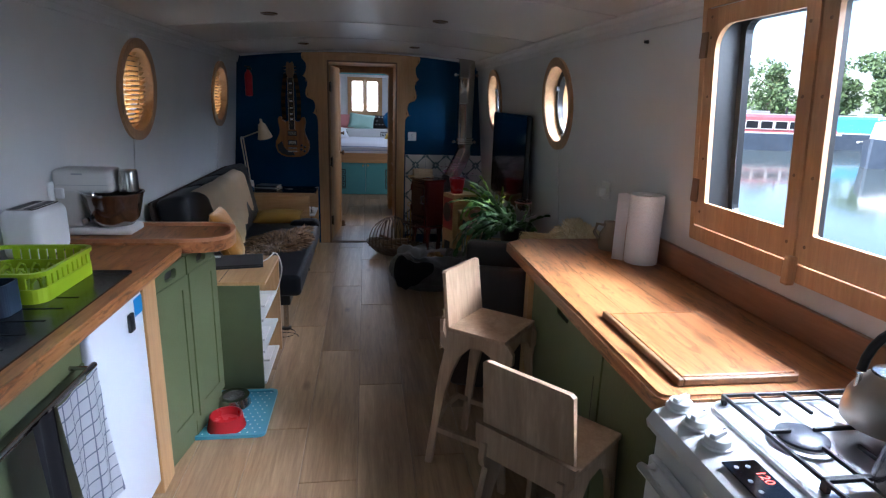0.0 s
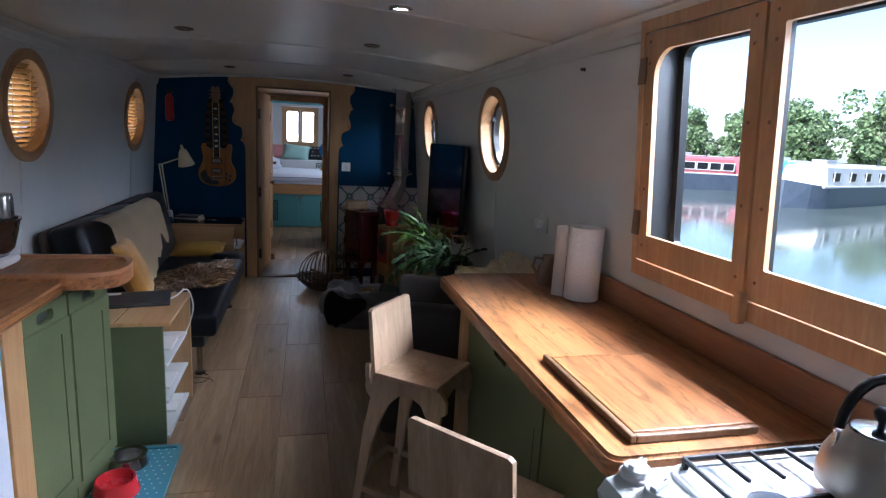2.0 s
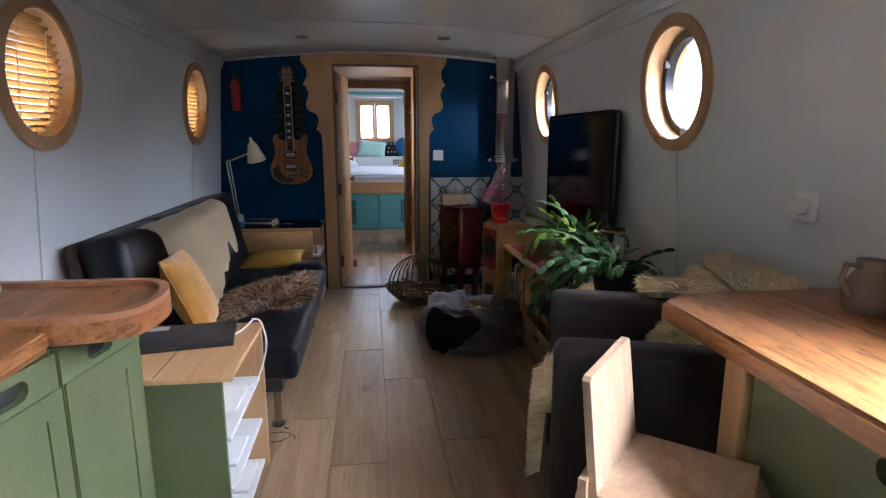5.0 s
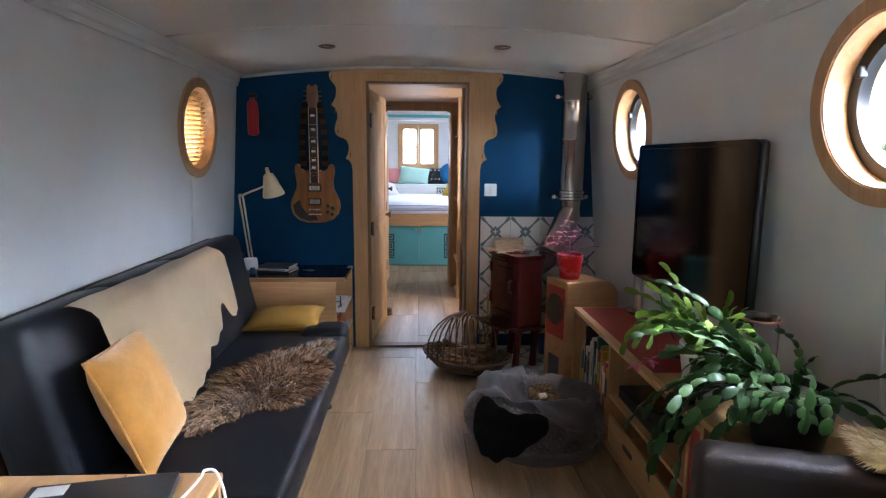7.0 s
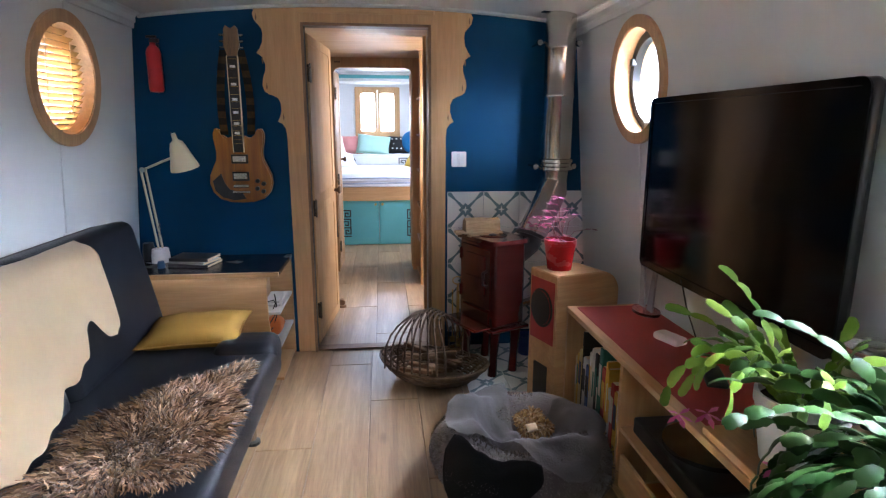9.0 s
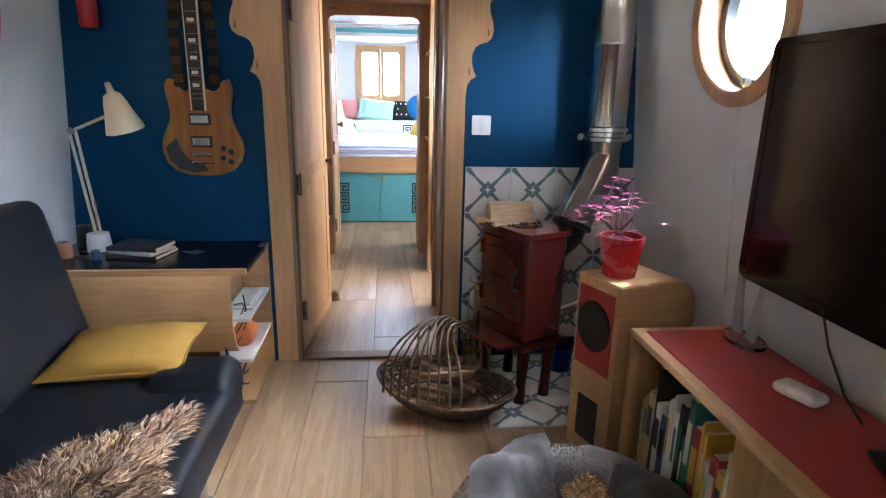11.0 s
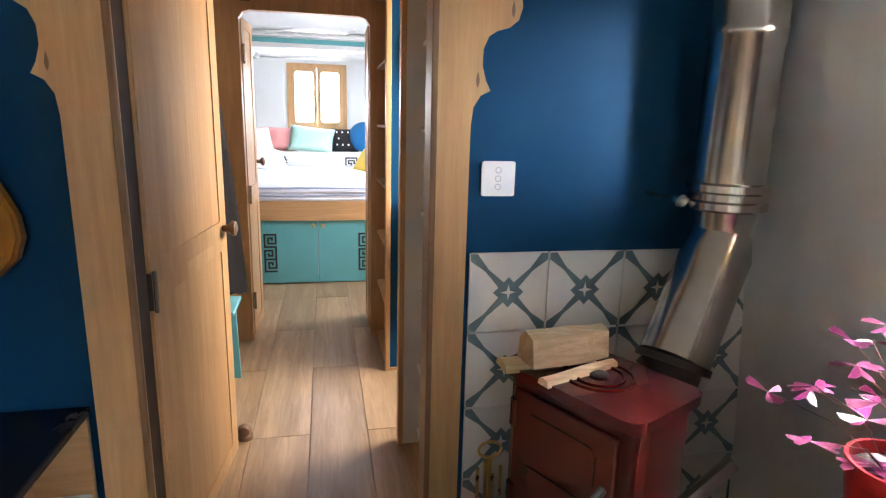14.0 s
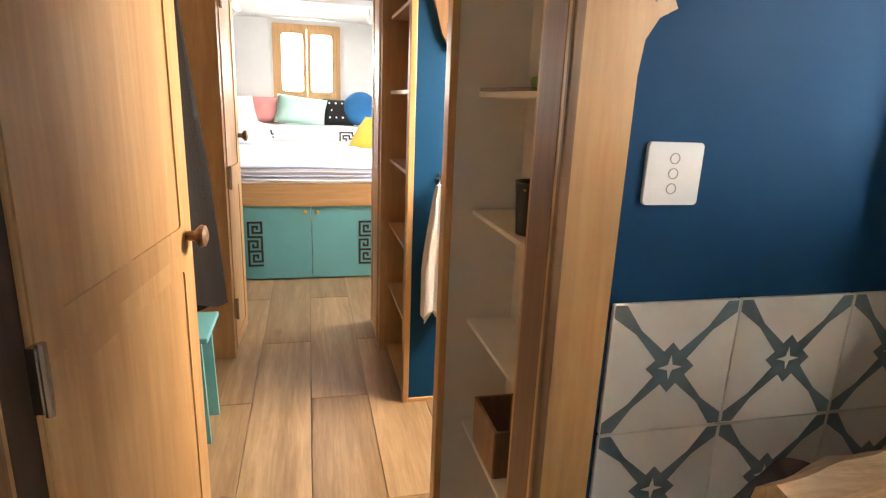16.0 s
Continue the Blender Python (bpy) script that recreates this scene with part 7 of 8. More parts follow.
galley_worktop()


def corner_worktop():
    s = thing("raised_worktop", (-0.85, 3.07, 0), "raised pine corner worktop with a rounded rim", "worktop")
    bow = smooth_path([(-0.63, 2.917, 0), (-0.53, 2.935, 0), (-0.483, 2.98, 0), (-0.470, 3.06, 0), (-0.478, 3.14, 0), (-0.505, 3.20, 0), (-0.55, 3.235, 0), (-0.60, 3.245, 0)], 5)
    out = [(WL(0.88), 2.917)] + [(x, y) for x, y, _ in bow] + [(WL(0.88), 3.245)]
    part("top", slab(out, [], xy(0.838), 0.0, 0.045), PINE, s)
    cx, cy = -0.8, 3.08
    inner = [(cx + (x - cx) * 0.94 if x > -1.1 else x + 0.02, cy + (y - cy) * 0.86) for x, y in out]
    part("rim", slab(out, [inner], xy(0.8835), 0.0, 0.014), REDPINE, s, "raised pine rim")


corner_worktop()


def green_unit(name, y0, y1, label, front=LF, front2=None, holes=True):
    s = thing(name, (-0.9, (y0 + y1) / 2, 0), label, "cabinet", "galley cabinets")
    f2 = front if front2 is None else front2

    def pl(u, v, d):
        return (front + (f2 - front) * (u - y0) / (y1 - y0) - d, u, v)
    part("body", slab([(y0, 0.09), (y1, 0.09), (y1, 0.828), (y0, 0.828)], [], pl, 0.019, 0.45), GREEN, s)
    part("plinth", slab([(y0, 0.004), (y1, 0.004), (y1, 0.0895), (y0, 0.0895)], [], pl, 0.012, 0.45), GREEN, s)
    c = (y0 + y1) / 2
    hole = [rrect(c - 0.045, c + 0.045, 0.765, 0.805, 0.019)] if holes else []
    d = part("door", slab(rrect(y0 + 0.003, y1 - 0.003, 0.095, 0.824, 0.003, 1), hole, pl, 0.0, 0.0185), GREEN, s)
    if holes:
        part("hole_back", slab(rrect(c - 0.046, c + 0.046, 0.764, 0.806, 0.019), [], pl, 0.0182, 0.0189), IRON, d, "dark finger hole")
    w = y1 - y0
    part("raised_frame", slab(rrect(y0 + 0.004, y1 - 0.004, 0.10, 0.75, 0.003, 1), [rrect(y0 + w * 0.2, y1 - w * 0.2, 0.15, 0.70, 0.004)], pl, -0.005, -0.0003), GREEN, d)


green_unit("cabinet", 0.22, 1.10, "sage green sink cabinet below the worktop")
green_unit("cabinet", 1.11, 2.13, "sage green cabinet with towel rail below worktop")
green_unit("cabinet", 2.672, 2.92, "narrow sage green cabinet with oval finger hole", -0.672, -0.632)
green_unit("cabinet", 2.925, 3.19, "narrow sage green cabinet with oval finger hole", -0.631, -0.59)
solo("end_panel", box(-1.1, -0.662, 2.55, 2.667, 0.004, 0.828, 0.003), PLY, "plywood end panel beside the fridge", "panel")


def fridge():
    s = thing("fridge", (-0.9, 2.37, 0), "white under-counter fridge with blue energy sticker", "fridge")
    part("body", box(-1.15, -0.70, 2.155, 2.54, 0.02, 0.826, 0.005), WHITEP, s)
    d = part("door", box(-0.699, -0.662, 2.16, 2.537, 0.07, 0.826, 0.012, 3), paint("fridge_white", (0.72, 0.75, 0.82), 0.35, var=0.03, bump=0.02), s, smooth=40)
    part("sticker", box(-0.6615, -0.6608, 2.465, 2.53, 0.745, 0.805), paint("blue_sticker", (0.02, 0.25, 0.6), 0.4, var=0.1), d, "blue sticker")
    part("lock", box(-0.6615, -0.649, 2.40, 2.435, 0.715, 0.775, 0.004), BLACKP, d, "black door catch")


fridge()


def towel_rail():
    t = thing("towel_rail", (-0.63, 1.6, 0.74), "steel towel rail across the cabinet front", "towel rail")
    part("bar", tube([(-0.620, 1.15, 0.765), (-0.620, 2.08, 0.765)], 0.008, 10), STEEL, t, smooth=60)
    for y in (1.17, 2.06):
        part("bracket", tube([(LF + 0.001, y, 0.765), (-0.620, y, 0.765)], 0.006, 8), STEEL, t)


towel_rail()


def tea_towel():
    m, t, b = _nodes("checked_towel")
    v = _coords(t, (0, 22, 22))
    br = t.nodes.new("ShaderNodeTexBrick")
    br.offset, br.squash = 0.0, 1.0
    br.inputs["Scale"].default_value = 1.0
    br.inputs["Mortar Size"].default_value, br.inputs["Brick Width"].default_value, br.inputs["Row Height"].default_value = 0.05, 0.85, 0.85
    br.inputs["Color1"].default_value = br.inputs["Color2"].default_value = (0.72, 0.73, 0.78, 1)
    br.inputs["Mortar"].default_value = (0.25, 0.28, 0.36, 1)
    sw = t.nodes.new("ShaderNodeSeparateXYZ")
    cb = t.nodes.new("ShaderNodeCombineXYZ")
    t.links.new(v, sw.inputs[0])
    t.links.new(sw.outputs[1], cb.inputs[0]), t.links.new(sw.outputs[2], cb.inputs[1])
    t.links.new(cb.outputs[0], br.inputs["Vector"])
    t.links.new(br.outputs["Color"], b.inputs["Base Color"])
    b.inputs["Roughness"].default_value = 0.95
    _bump(t, b, _noise(t, _coords(t, (1, 1, 1)), 300, 2), 0.5, 0.003)

    def cloth(y0, y1, off, z0, mat, lab, skew):
        bm = bmesh.new()
        rows = []
        for i in range(19):
            f = i / 18
            row = []
            for j in range(23):
                g = j / 22
                y = y0 + (y1 - y0) * f + skew * g
                fold = 0.010 * math.sin(f * 11 + 2 * g) * (0.3 + g)
                z = 0.777 - (0.777 - z0 + 0.02 * math.sin(f * 4)) * g
                row.append(bm.verts.new((-0.606 + off + fold, y, z)))
            rows.append(row)
        for a, c in zip(rows, rows[1:]):
            for j in range(22):
                bm.faces.new((a[j], a[j + 1], c[j + 1], c[j]))
        bmesh.ops.solidify(bm, geom=bm.faces[:], thickness=0.004)
        solo("tea_towel", bm, mat, lab, "tea towel", "tea towels", smooth=70)
    cloth(1.84, 2.04, 0.014, 0.36, m, "white checked tea towel hanging from the rail", 0.05)
    cloth(1.76, 1.85, 0.004, 0.30, paint("charcoal_towel", (0.03, 0.03, 0.035), 0.95, var=0.2), "charcoal tea towel hanging from the rail", 0.03)


tea_towel()


def sink():
    t = thing("sink_drainer", (-0.87, 1.7, 0.872), "dark glossy sink drainer set in the worktop", "sink")
    SB = paint("dark_steel_drainer", (0.10, 0.11, 0.12), 0.2, 0.9, var=0.2, grain=40, bump=0.05)
    part("rim", slab(rrect(-1.08, -0.688, 0.84, 2.565, 0.02), [rrect(-1.03, -0.72, 0.95, 1.62, 0.06)], xy(0.8725), 0.0, 0.005), SB, t)
    part("bowl", slab(rrect(-1.045, -0.705, 0.935, 1.635, 0.06), [rrect(-1.03, -0.72, 0.95, 1.62, 0.06)], xy(0.72), 0.0, 0.152), SB, t)
    part("bowl_floor", slab(rrect(-1.045, -0.705, 0.935, 1.635, 0.06), [], xy(0.705), 0.0, 0.0145), SB, t)
    for k in range(7):
        part("rib", box(-1.0, -0.74, 1.75 + 0.09 * k, 1.757 + 0.09 * k, 0.8776, 0.8796, 0.001), SB, t)
    part("tap", tube([(-1.1, 1.3, 0.872), (-1.1, 1.3, 1.1), (-1.06, 1.3, 1.16), (-0.98, 1.3, 1.16), (-0.95, 1.3, 1.12)], 0.012, 10), STEEL, t, smooth=60)
    part("dish_bowl", lathe([(0.0, 0.0), (0.06, 0.0), (0.10, 0.05), (0.096, 0.05), (0.058, 0.006)], (-0.80, 1.80, 0.8785), 28), paint("blue_striped_bowl", (0.08, 0.16, 0.3), 0.3, var=0.5, stain=30), t, "blue glazed bowl", smooth=50)


sink()


def dish_rack():
    LIME = paint("lime_plastic", (0.36, 0.50, 0.01), 0.35, var=0.06, bump=0.05)
    t = thing("dish_rack", (-0.88, 2.42, 0.878), "lime green plastic dish rack on the drainer", "dish rack")
    x0, x1, y0, y1, z0, z1 = -1.085, -0.80, 2.23, 2.555, 0.8785, 0.968
    part("base", slab(rrect(x0, x1, y0, y1, 0.04), [], xy(z0), 0.0, 0.012), LIME, t)
    wall = slab(rrect(x0, x1, y0, y1, 0.04), [rrect(x0 + 0.006, x1 - 0.006, y0 + 0.006, y1 - 0.006, 0.035)], xy(z0 + 0.012), 0.0, 0.03)
    part("low_wall", wall, LIME, t)
    part("top_rim", slab(rrect(x0 - 0.006, x1 + 0.006, y0 - 0.006, y1 + 0.006, 0.045), [rrect(x0 + 0.006, x1 - 0.006, y0 + 0.006, y1 - 0.006, 0.035)], xy(z1 - 0.012), 0.0, 0.012), LIME, t)
    for k in range(9):
        y = y0 + 0.045 + (y1 - y0 - 0.09) * k / 8
        for x in (x0 + 0.003, x1 - 0.003):
            part("bar", box(x - 0.003, x + 0.003, y - 0.011, y + 0.011, z0 + 0.0425, z1 - 0.0125, 0.002), LIME, t)
    for k in range(8):
        x = x0 + 0.05 + (x1 - x0 - 0.1) * k / 7
        for y in (y0 + 0.003, y1 - 0.003):
            part("bar", box(x - 0.011, x + 0.011, y - 0.003, y + 0.003, z0 + 0.0425, z1 - 0.0125, 0.002), LIME, t)
    for i in range(5):
        for j in range(3):
            x, y = x0 + 0.06 + 0.042 * i, y0 + 0.08 + 0.08 * j
            part("plate_peg", tube([(x, y - 0.025, z0 + 0.012), (x, y - 0.022, z0 + 0.04), (x, y, z0 + 0.052), (x, y + 0.022, z0 + 0.04), (x, y + 0.025, z0 + 0.012)], 0.004, 6), LIME, t, smooth=60)
    s = thing("cutlery_caddy", (-0.83, 2.16, 0.878), "navy blue plastic cutlery caddy on the drainer", "caddy")
    part("cup", slab(rrect(-0.96, -0.84, 2.13, 2.215, 0.02), [rrect(-0.955, -0.845, 2.135, 2.21, 0.016)], xy(0.8785), 0.0, 0.085), paint("navy_plastic", (0.02, 0.035, 0.06), 0.4), s)


dish_rack()


def toaster():
    c = (-1.085, 2.775)
    t = thing("toaster", (*c, 0.873), "white two-slot toaster on the worktop", "toaster")
    part("body", box(c[0] - 0.065, c[0] + 0.065, c[1] - 0.11, c[1] + 0.11, 0.878, 1.055, 0.03, 4), WHITEP, t, smooth=50)
    part("top_plate", slab(rrect(c[0] - 0.045, c[0] + 0.045, c[1] - 0.09, c[1] + 0.09, 0.015), [], xy(1.0552), 0.0, 0.003), STEEL, t)
    for x in (-0.022, 0.022):
        part("slot", box(c[0] + x - 0.012, c[0] + x + 0.012, c[1] - 0.08, c[1] + 0.08, 1.0584, 1.0592), IRON, t, "dark slot")
    part("foot", box(c[0] - 0.05, c[0] + 0.05, c[1] - 0.09, c[1] + 0.09, 0.8725, 0.8785), BLACKP, t)


toaster()


def food_mixer():
    t = thing("food_mixer", (-1.0, 3.10, 0.884), "white stand mixer with dark steel bowl on worktop", "food mixer")
    z = 0.8845
    MW = paint("mixer_white", (0.66, 0.64, 0.61), 0.32, var=0.04, bump=0.02)
    part("base", box(-1.145, -0.865, 3.025, 3.175, z, z + 0.032, 0.014, 3), MW, t, smooth=50)
    part("column", box(-1.148, -1.045, 3.035, 3.165, z + 0.0325, z + 0.20, 0.02, 4), MW, t, smooth=50)
    part("head", box(-1.148, -0.925, 3.035, 3.165, z + 0.172, z + 0.268, 0.02, 4), MW, t, smooth=50)
    part("head_seam", box(-1.13, -0.94, 3.0335, 3.0348, z + 0.205, z + 0.2065), GREYB, t)
    part("drive", lathe([(0.038, 0.176), (0.038, 0.25), (0.034, 0.262), (0.0, 0.264)], (-0.885, 3.10, z), 28), STEEL, t, "polished steel drive cap", smooth=50)
    part("bowl", lathe([(0.04, 0.033), (0.068, 0.037), (0.090, 0.065), (0.104, 0.12), (0.112, 0.160), (0.118, 0.168), (0.118, 0.173), (0.108, 0.172), (0.09, 0.07), (0.06, 0.042), (0.0, 0.038)], (-0.945, 3.09, z), 40), paint("smoked_steel_bowl", (0.30, 0.27, 0.25), 0.16, 1.0, var=0.1, bump=0.02), t, "dark polished steel bowl", smooth=50)
    part("lever", lathe([(0.012, -0.01), (0.012, 0.01), (0.0, 0.012)], (-1.03, 3.022, z + 0.065), 14, "y"), STEEL, t)
    part("brand_bar", box(-1.07, -1.03, 3.0338, 3.0349, z + 0.247, z + 0.253), GREYB, t)


food_mixer()


def step_box():
    s = thing("shelf_box", (-0.65, 3.59, 0), "low sage green and plywood open shelf box", "shelf box")
    part("side", box(-1.1, -0.43, 3.335, 3.352, 0.005, 0.56, 0.002), GREEN, s, "sage green side panel")
    part("far_side", box(-1.1, -0.405, 3.80, 3.818, 0.005, 0.56, 0.002), PLY, s)
    part("top", box(-1.12, -0.40, 3.33, 3.82, 0.5605, 0.578, 0.003), PLYY, s)
    part("back_panel", box(-0.80, -0.788, 3.353, 3.799, 0.02, 0.56), PLY, s)
    for z in (0.02, 0.19, 0.36):
        part("shelf", box(-0.787, -0.42, 3.353, 3.799, z, z + 0.015, 0.002), WHITE, s)
    part("post", box(-1.12, -0.64, 3.248, 3.333, 0.005, 0.84), GREEN, s, "sage green panel beside the step")
    part("seam", box(-0.62, -0.615, 3.34, 3.815, 0.5782, 0.5788), DARKWOOD, s)


step_box()


def laptop():
    t = thing("laptop", (0, 0, 0), "closed dark grey laptop lying on the shelf box", "laptop")
    LG = paint("laptop_grey", (0.028, 0.028, 0.03), 0.4, var=0.1)
    part("base", box(-0.15, 0.15, -0.11, 0.11, 0.0, 0.011, 0.004), LG, t)
    part("lid", box(-0.15, 0.15, -0.11, 0.11, 0.0115, 0.019, 0.003), LG, t)
    part("sticker", box(-0.135, -0.07, 0.06, 0.10, 0.0192, 0.0196), WHITEP, t, "white paper sticker")
    t.matrix_basis = pose(-0.615, 3.66, 0.5785, 0, 0, 10)


laptop()
solo("charger_cable", tube(smooth_path([(-0.475, 3.64, 0.588), (-0.44, 3.68, 0.60), (-0.42, 3.74, 0.612), (-0.43, 3.79, 0.600), (-0.405, 3.80, 0.585), (-0.385, 3.78, 0.50), (-0.41, 3.70, 0.40), (-0.46, 3.66, 0.385)]), 0.0032, 6), WHITEP, "white charging cable trailing over the shelf box", "cable", smooth=60)
solo("floor_cable", tube([(-0.40 + 0.07 * math.cos(a * 0.5) * (1 - a * 0.02), 3.98 + 0.05 * math.sin(a * 0.5), 0.008 + 0.002 * a) for a in range(16)], 0.003, 5), BLACKP, "thin coiled cable lying on the floor", "cable", smooth=60)
for _k, (_y, _z) in enumerate(((3.60, 0.3755), (3.55, 0.2055), (3.66, 0.0355))):
    solo("paper", box(-0.62, -0.44, _y - 0.08, _y + 0.1, _z, _z + 0.012, 0.002), WHITEP, "folded white paper on the box shelf", "paper", "papers on the box shelves")


def feeding_tray():
    s = thing("feeding_tray", (-0.53, 3.085, 0.0), "blue spotted plastic tray on the floor", "tray")
    TB = paint("blue_tray", (0.10, 0.32, 0.42), 0.35, var=0.1)
    part("base", slab(rrect(-0.69, -0.355, 2.89, 3.30, 0.03), [], xy(0.0048), 0.0, 0.006), TB, s)
    part("rim", slab(rrect(-0.69, -0.355, 2.89, 3.30, 0.03), [rrect(-0.673, -0.372, 2.907, 3.283, 0.022)], xy(0.0112), 0.0, 0.009), TB, s)
    for i in range(10):
        for j in range(12):
            x, y = -0.66 + 0.032 * i + (0.016 if j % 2 else 0), 2.925 + 0.032 * j
            if x < -0.375:
                part("dot", slab(ring(x, y, 0.004, 0.004, 8), [], xy(0.0111), 0.0, 0.0004), WHITEP, s)
    b = thing("dog_bowl", (-0.537, 2.985, 0.011), "red plastic dog bowl on the blue tray", "dog bowl", "dog bowls")
    part("bowl", lathe([(0.0, 0.0), (0.084, 0.0), (0.082, 0.008), (0.071, 0.058), (0.066, 0.060), (0.058, 0.024), (0.0, 0.018)], (-0.537, 2.985, 0.0112), 32), REDPOT, b, smooth=40)
    b = thing("dog_bowl", (-0.545, 3.18, 0.011), "polished steel dog bowl on the blue tray", "dog bowl", "dog bowls")
    part("bowl", lathe([(0.0, 0.0), (0.078, 0.0), (0.076, 0.006), (0.062, 0.042), (0.072, 0.046), (0.05, 0.045), (0.044, 0.012), (0.0, 0.010)], (-0.545, 3.18, 0.0112), 32), STEEL, b, smooth=40)


feeding_tray()


def downlight(x, y, lit):
    z = roof(x)
    s = thing("downlight", (x, y, z), "small recessed steel ceiling downlight" + (", lit" if lit else ", unlit"), "downlight", "ceiling downlights")
    part("bezel", lathe([(0.028, -0.002), (0.032, -0.009), (0.043, -0.007), (0.045, 0.0)], (x, y, z), 30), paint("bronze_bezel", (0.14, 0.10, 0.07), 0.35, 0.8) if not lit else STEEL, s, smooth=40)
    part("bulb", lathe([(0.0, -0.004), (0.028, -0.003)], (x, y, z), 24), glow("lit_bulb", (1.0, 0.93, 0.8), 12.0) if lit else GREYB, s)


for _x, _y, _l in ((-0.415, 3.93, False), (0.503, 3.93, False), (-0.415, 5.68, False), (0.503, 5.63, False), (0.50, 2.98, True), (-0.415, 2.2, False)):
    downlight(_x, _y, _l)
solo("hook", lathe([(0.006, -0.004), (0.006, 0.006), (0.008, 0.012), (0.0, 0.014)], (wx(1, 1.71) - 0.012, 2.86, 1.71), 12, "x"), IRON, "small dark screw hook in the wall", "hook")


# ---- hall and bedroom ----
def key_bars(rows, x0, z0, cell):
    """A fretwork motif from rows of filled cells, as (u, v) boxes."""
    out = []
    for r, row in enumerate(rows):
        c = 0
        while c < len(row):
            if row[c] == "#":
                e = c
                while e < len(row) and row[e] == "#":
                    e += 1
                out.append((x0 + c * cell, x0 + e * cell, z0 - (r + 1) * cell, z0 - r * cell))
                c = e
            c += 1
    return out


KEY = ["#######", "#.....#", "#.###.#", "#.#.#.#", "#.#...#", "#.#####", "#......", "#######", "......#", "#####.#", "#...#.#", "#.#.#.#", "#.###.#", "#.....#", "#######"]
KEYH = ["#########.", "#.......#.", "#.#####.##", "#.#...#...", "#.###.####", "#...#....."]


def fretwork(rows, x0, z0, cell, y, parent):
    bm = bmesh.new()
    for a, b, c, d in key_bars(rows, x0, z0, cell):
        box(a, b, y - 0.002, y - 0.0004, c, d + 0.0002, bm=bm)
    part("fretwork", bm, IRON, parent, "black painted fret motif")


def bed():
    YF = 9.405
    s = thing("bed", (0.06, 10.2, 0), "built-in double bed with teal cupboards below", "bed")
    part("base", box(-1.1, 1.2, YF + 0.02, 11.1, 0.06, 0.60), WHITE, s)
    part("plinth", box(-1.1, 1.2, YF + 0.03, YF + 0.06, 0.004, 0.0595), TEAL, s)
    for x0, x1 in ((-0.745, -0.335), (-0.330, 0.088), (0.092, 0.51), (0.515, 0.93)):
        d = part("cupboard_door", box(x0, x1, YF, YF + 0.018, 0.012, 0.495, 0.003), TEAL, s, "teal cupboard door")
        kx = x0 + 0.022 if x1 < 0.09 else x1 - 0.0135 * 7 - 0.022
        fretwork(KEY + KEY[1:8], kx, 0.395, 0.0135, YF, d)
        hx = x1 - 0.035 if x0 < 0 else x0 + 0.035
        part("knob", lathe([(0.014, -0.004), (0.008, -0.012), (0.014, -0.022), (0.0, -0.026)], (hx, YF, 0.455), 12, "y"), BRASS, d, "brass flower knob", smooth=60)
    n = 20
    rail = [(-1.0 + 2.1 * k / n, 0.640) for k in range(n + 1)] + [(-1.0 + 2.1 * k / n, 0.505 - 0.012 * math.cos((k / n - 0.5) * 5)) for k in range(n, -1, -1)]
    part("bed_rail", slab(rail, [], xz(YF - 0.012), 0.0, 0.03), PLYH, s, "plywood bed rail")
    mt = bmesh.new()
    nx, ny = 30, 24
    grid = [[mt.verts.new((-1.05 + 2.2 * i / nx, YF + 0.02 + 1.62 * j / ny, 0.775 + 0.012 * noise.noise(Vector((i * 0.5, j * 0.5, 0))) - (0.05 if j == 0 else 0))) for j in range(ny + 1)] for i in range(nx + 1)]
    for i in range(nx):
        for j in range(ny):
            mt.faces.new((grid[i][j], grid[i + 1][j], grid[i + 1][j + 1], grid[i][j + 1]))
    low = [[mt.verts.new((g[0].co.x, YF + 0.012 + 0.008 * math.sin(k * 2.2 + i * 0.2), 0.725 - 0.021 * k)) for k in range(5)] for i, g in enumerate(grid)]
    for i in range(nx):
        mt.faces.new((grid[i][0], low[i][0], low[i + 1][0], grid[i + 1][0]))
        for k in range(4):
            mt.faces.new((low[i][k], low[i][k + 1], low[i + 1][k + 1], low[i + 1][k]))
    part("mattress", mt, SHEET, s, "white sheeted mattress", smooth=60)
    for k in range(4):
        part("sheet_fold", tube([(-0.6 + 0.1 * q, YF + 0.008 + 0.003 * math.sin(q + k), 0.655 + 0.027 * k + 0.003 * math.sin(q * 0.7 + k)) for q in range(13)], 0.008, 6), paint("blue_stripe_sheet", (0.45, 0.52, 0.68), 0.9, var=0.2) if k % 2 else SHEET, s, smooth=60)
    part("shelf_riser", box(-1.1, 1.2, 11.10, 11.12, 0.6, 0.893), WHITE, s)
    part("head_shelf", box(-1.1, 1.2, 11.10, 11.69, 0.8935, 0.912, 0.003), WHITE, s)
    fretwork(KEYH, 0.36, 0.868, 0.014, 11.10, s)
    fretwork(KEYH, -0.36, 0.868, 0.014, 11.10, s)


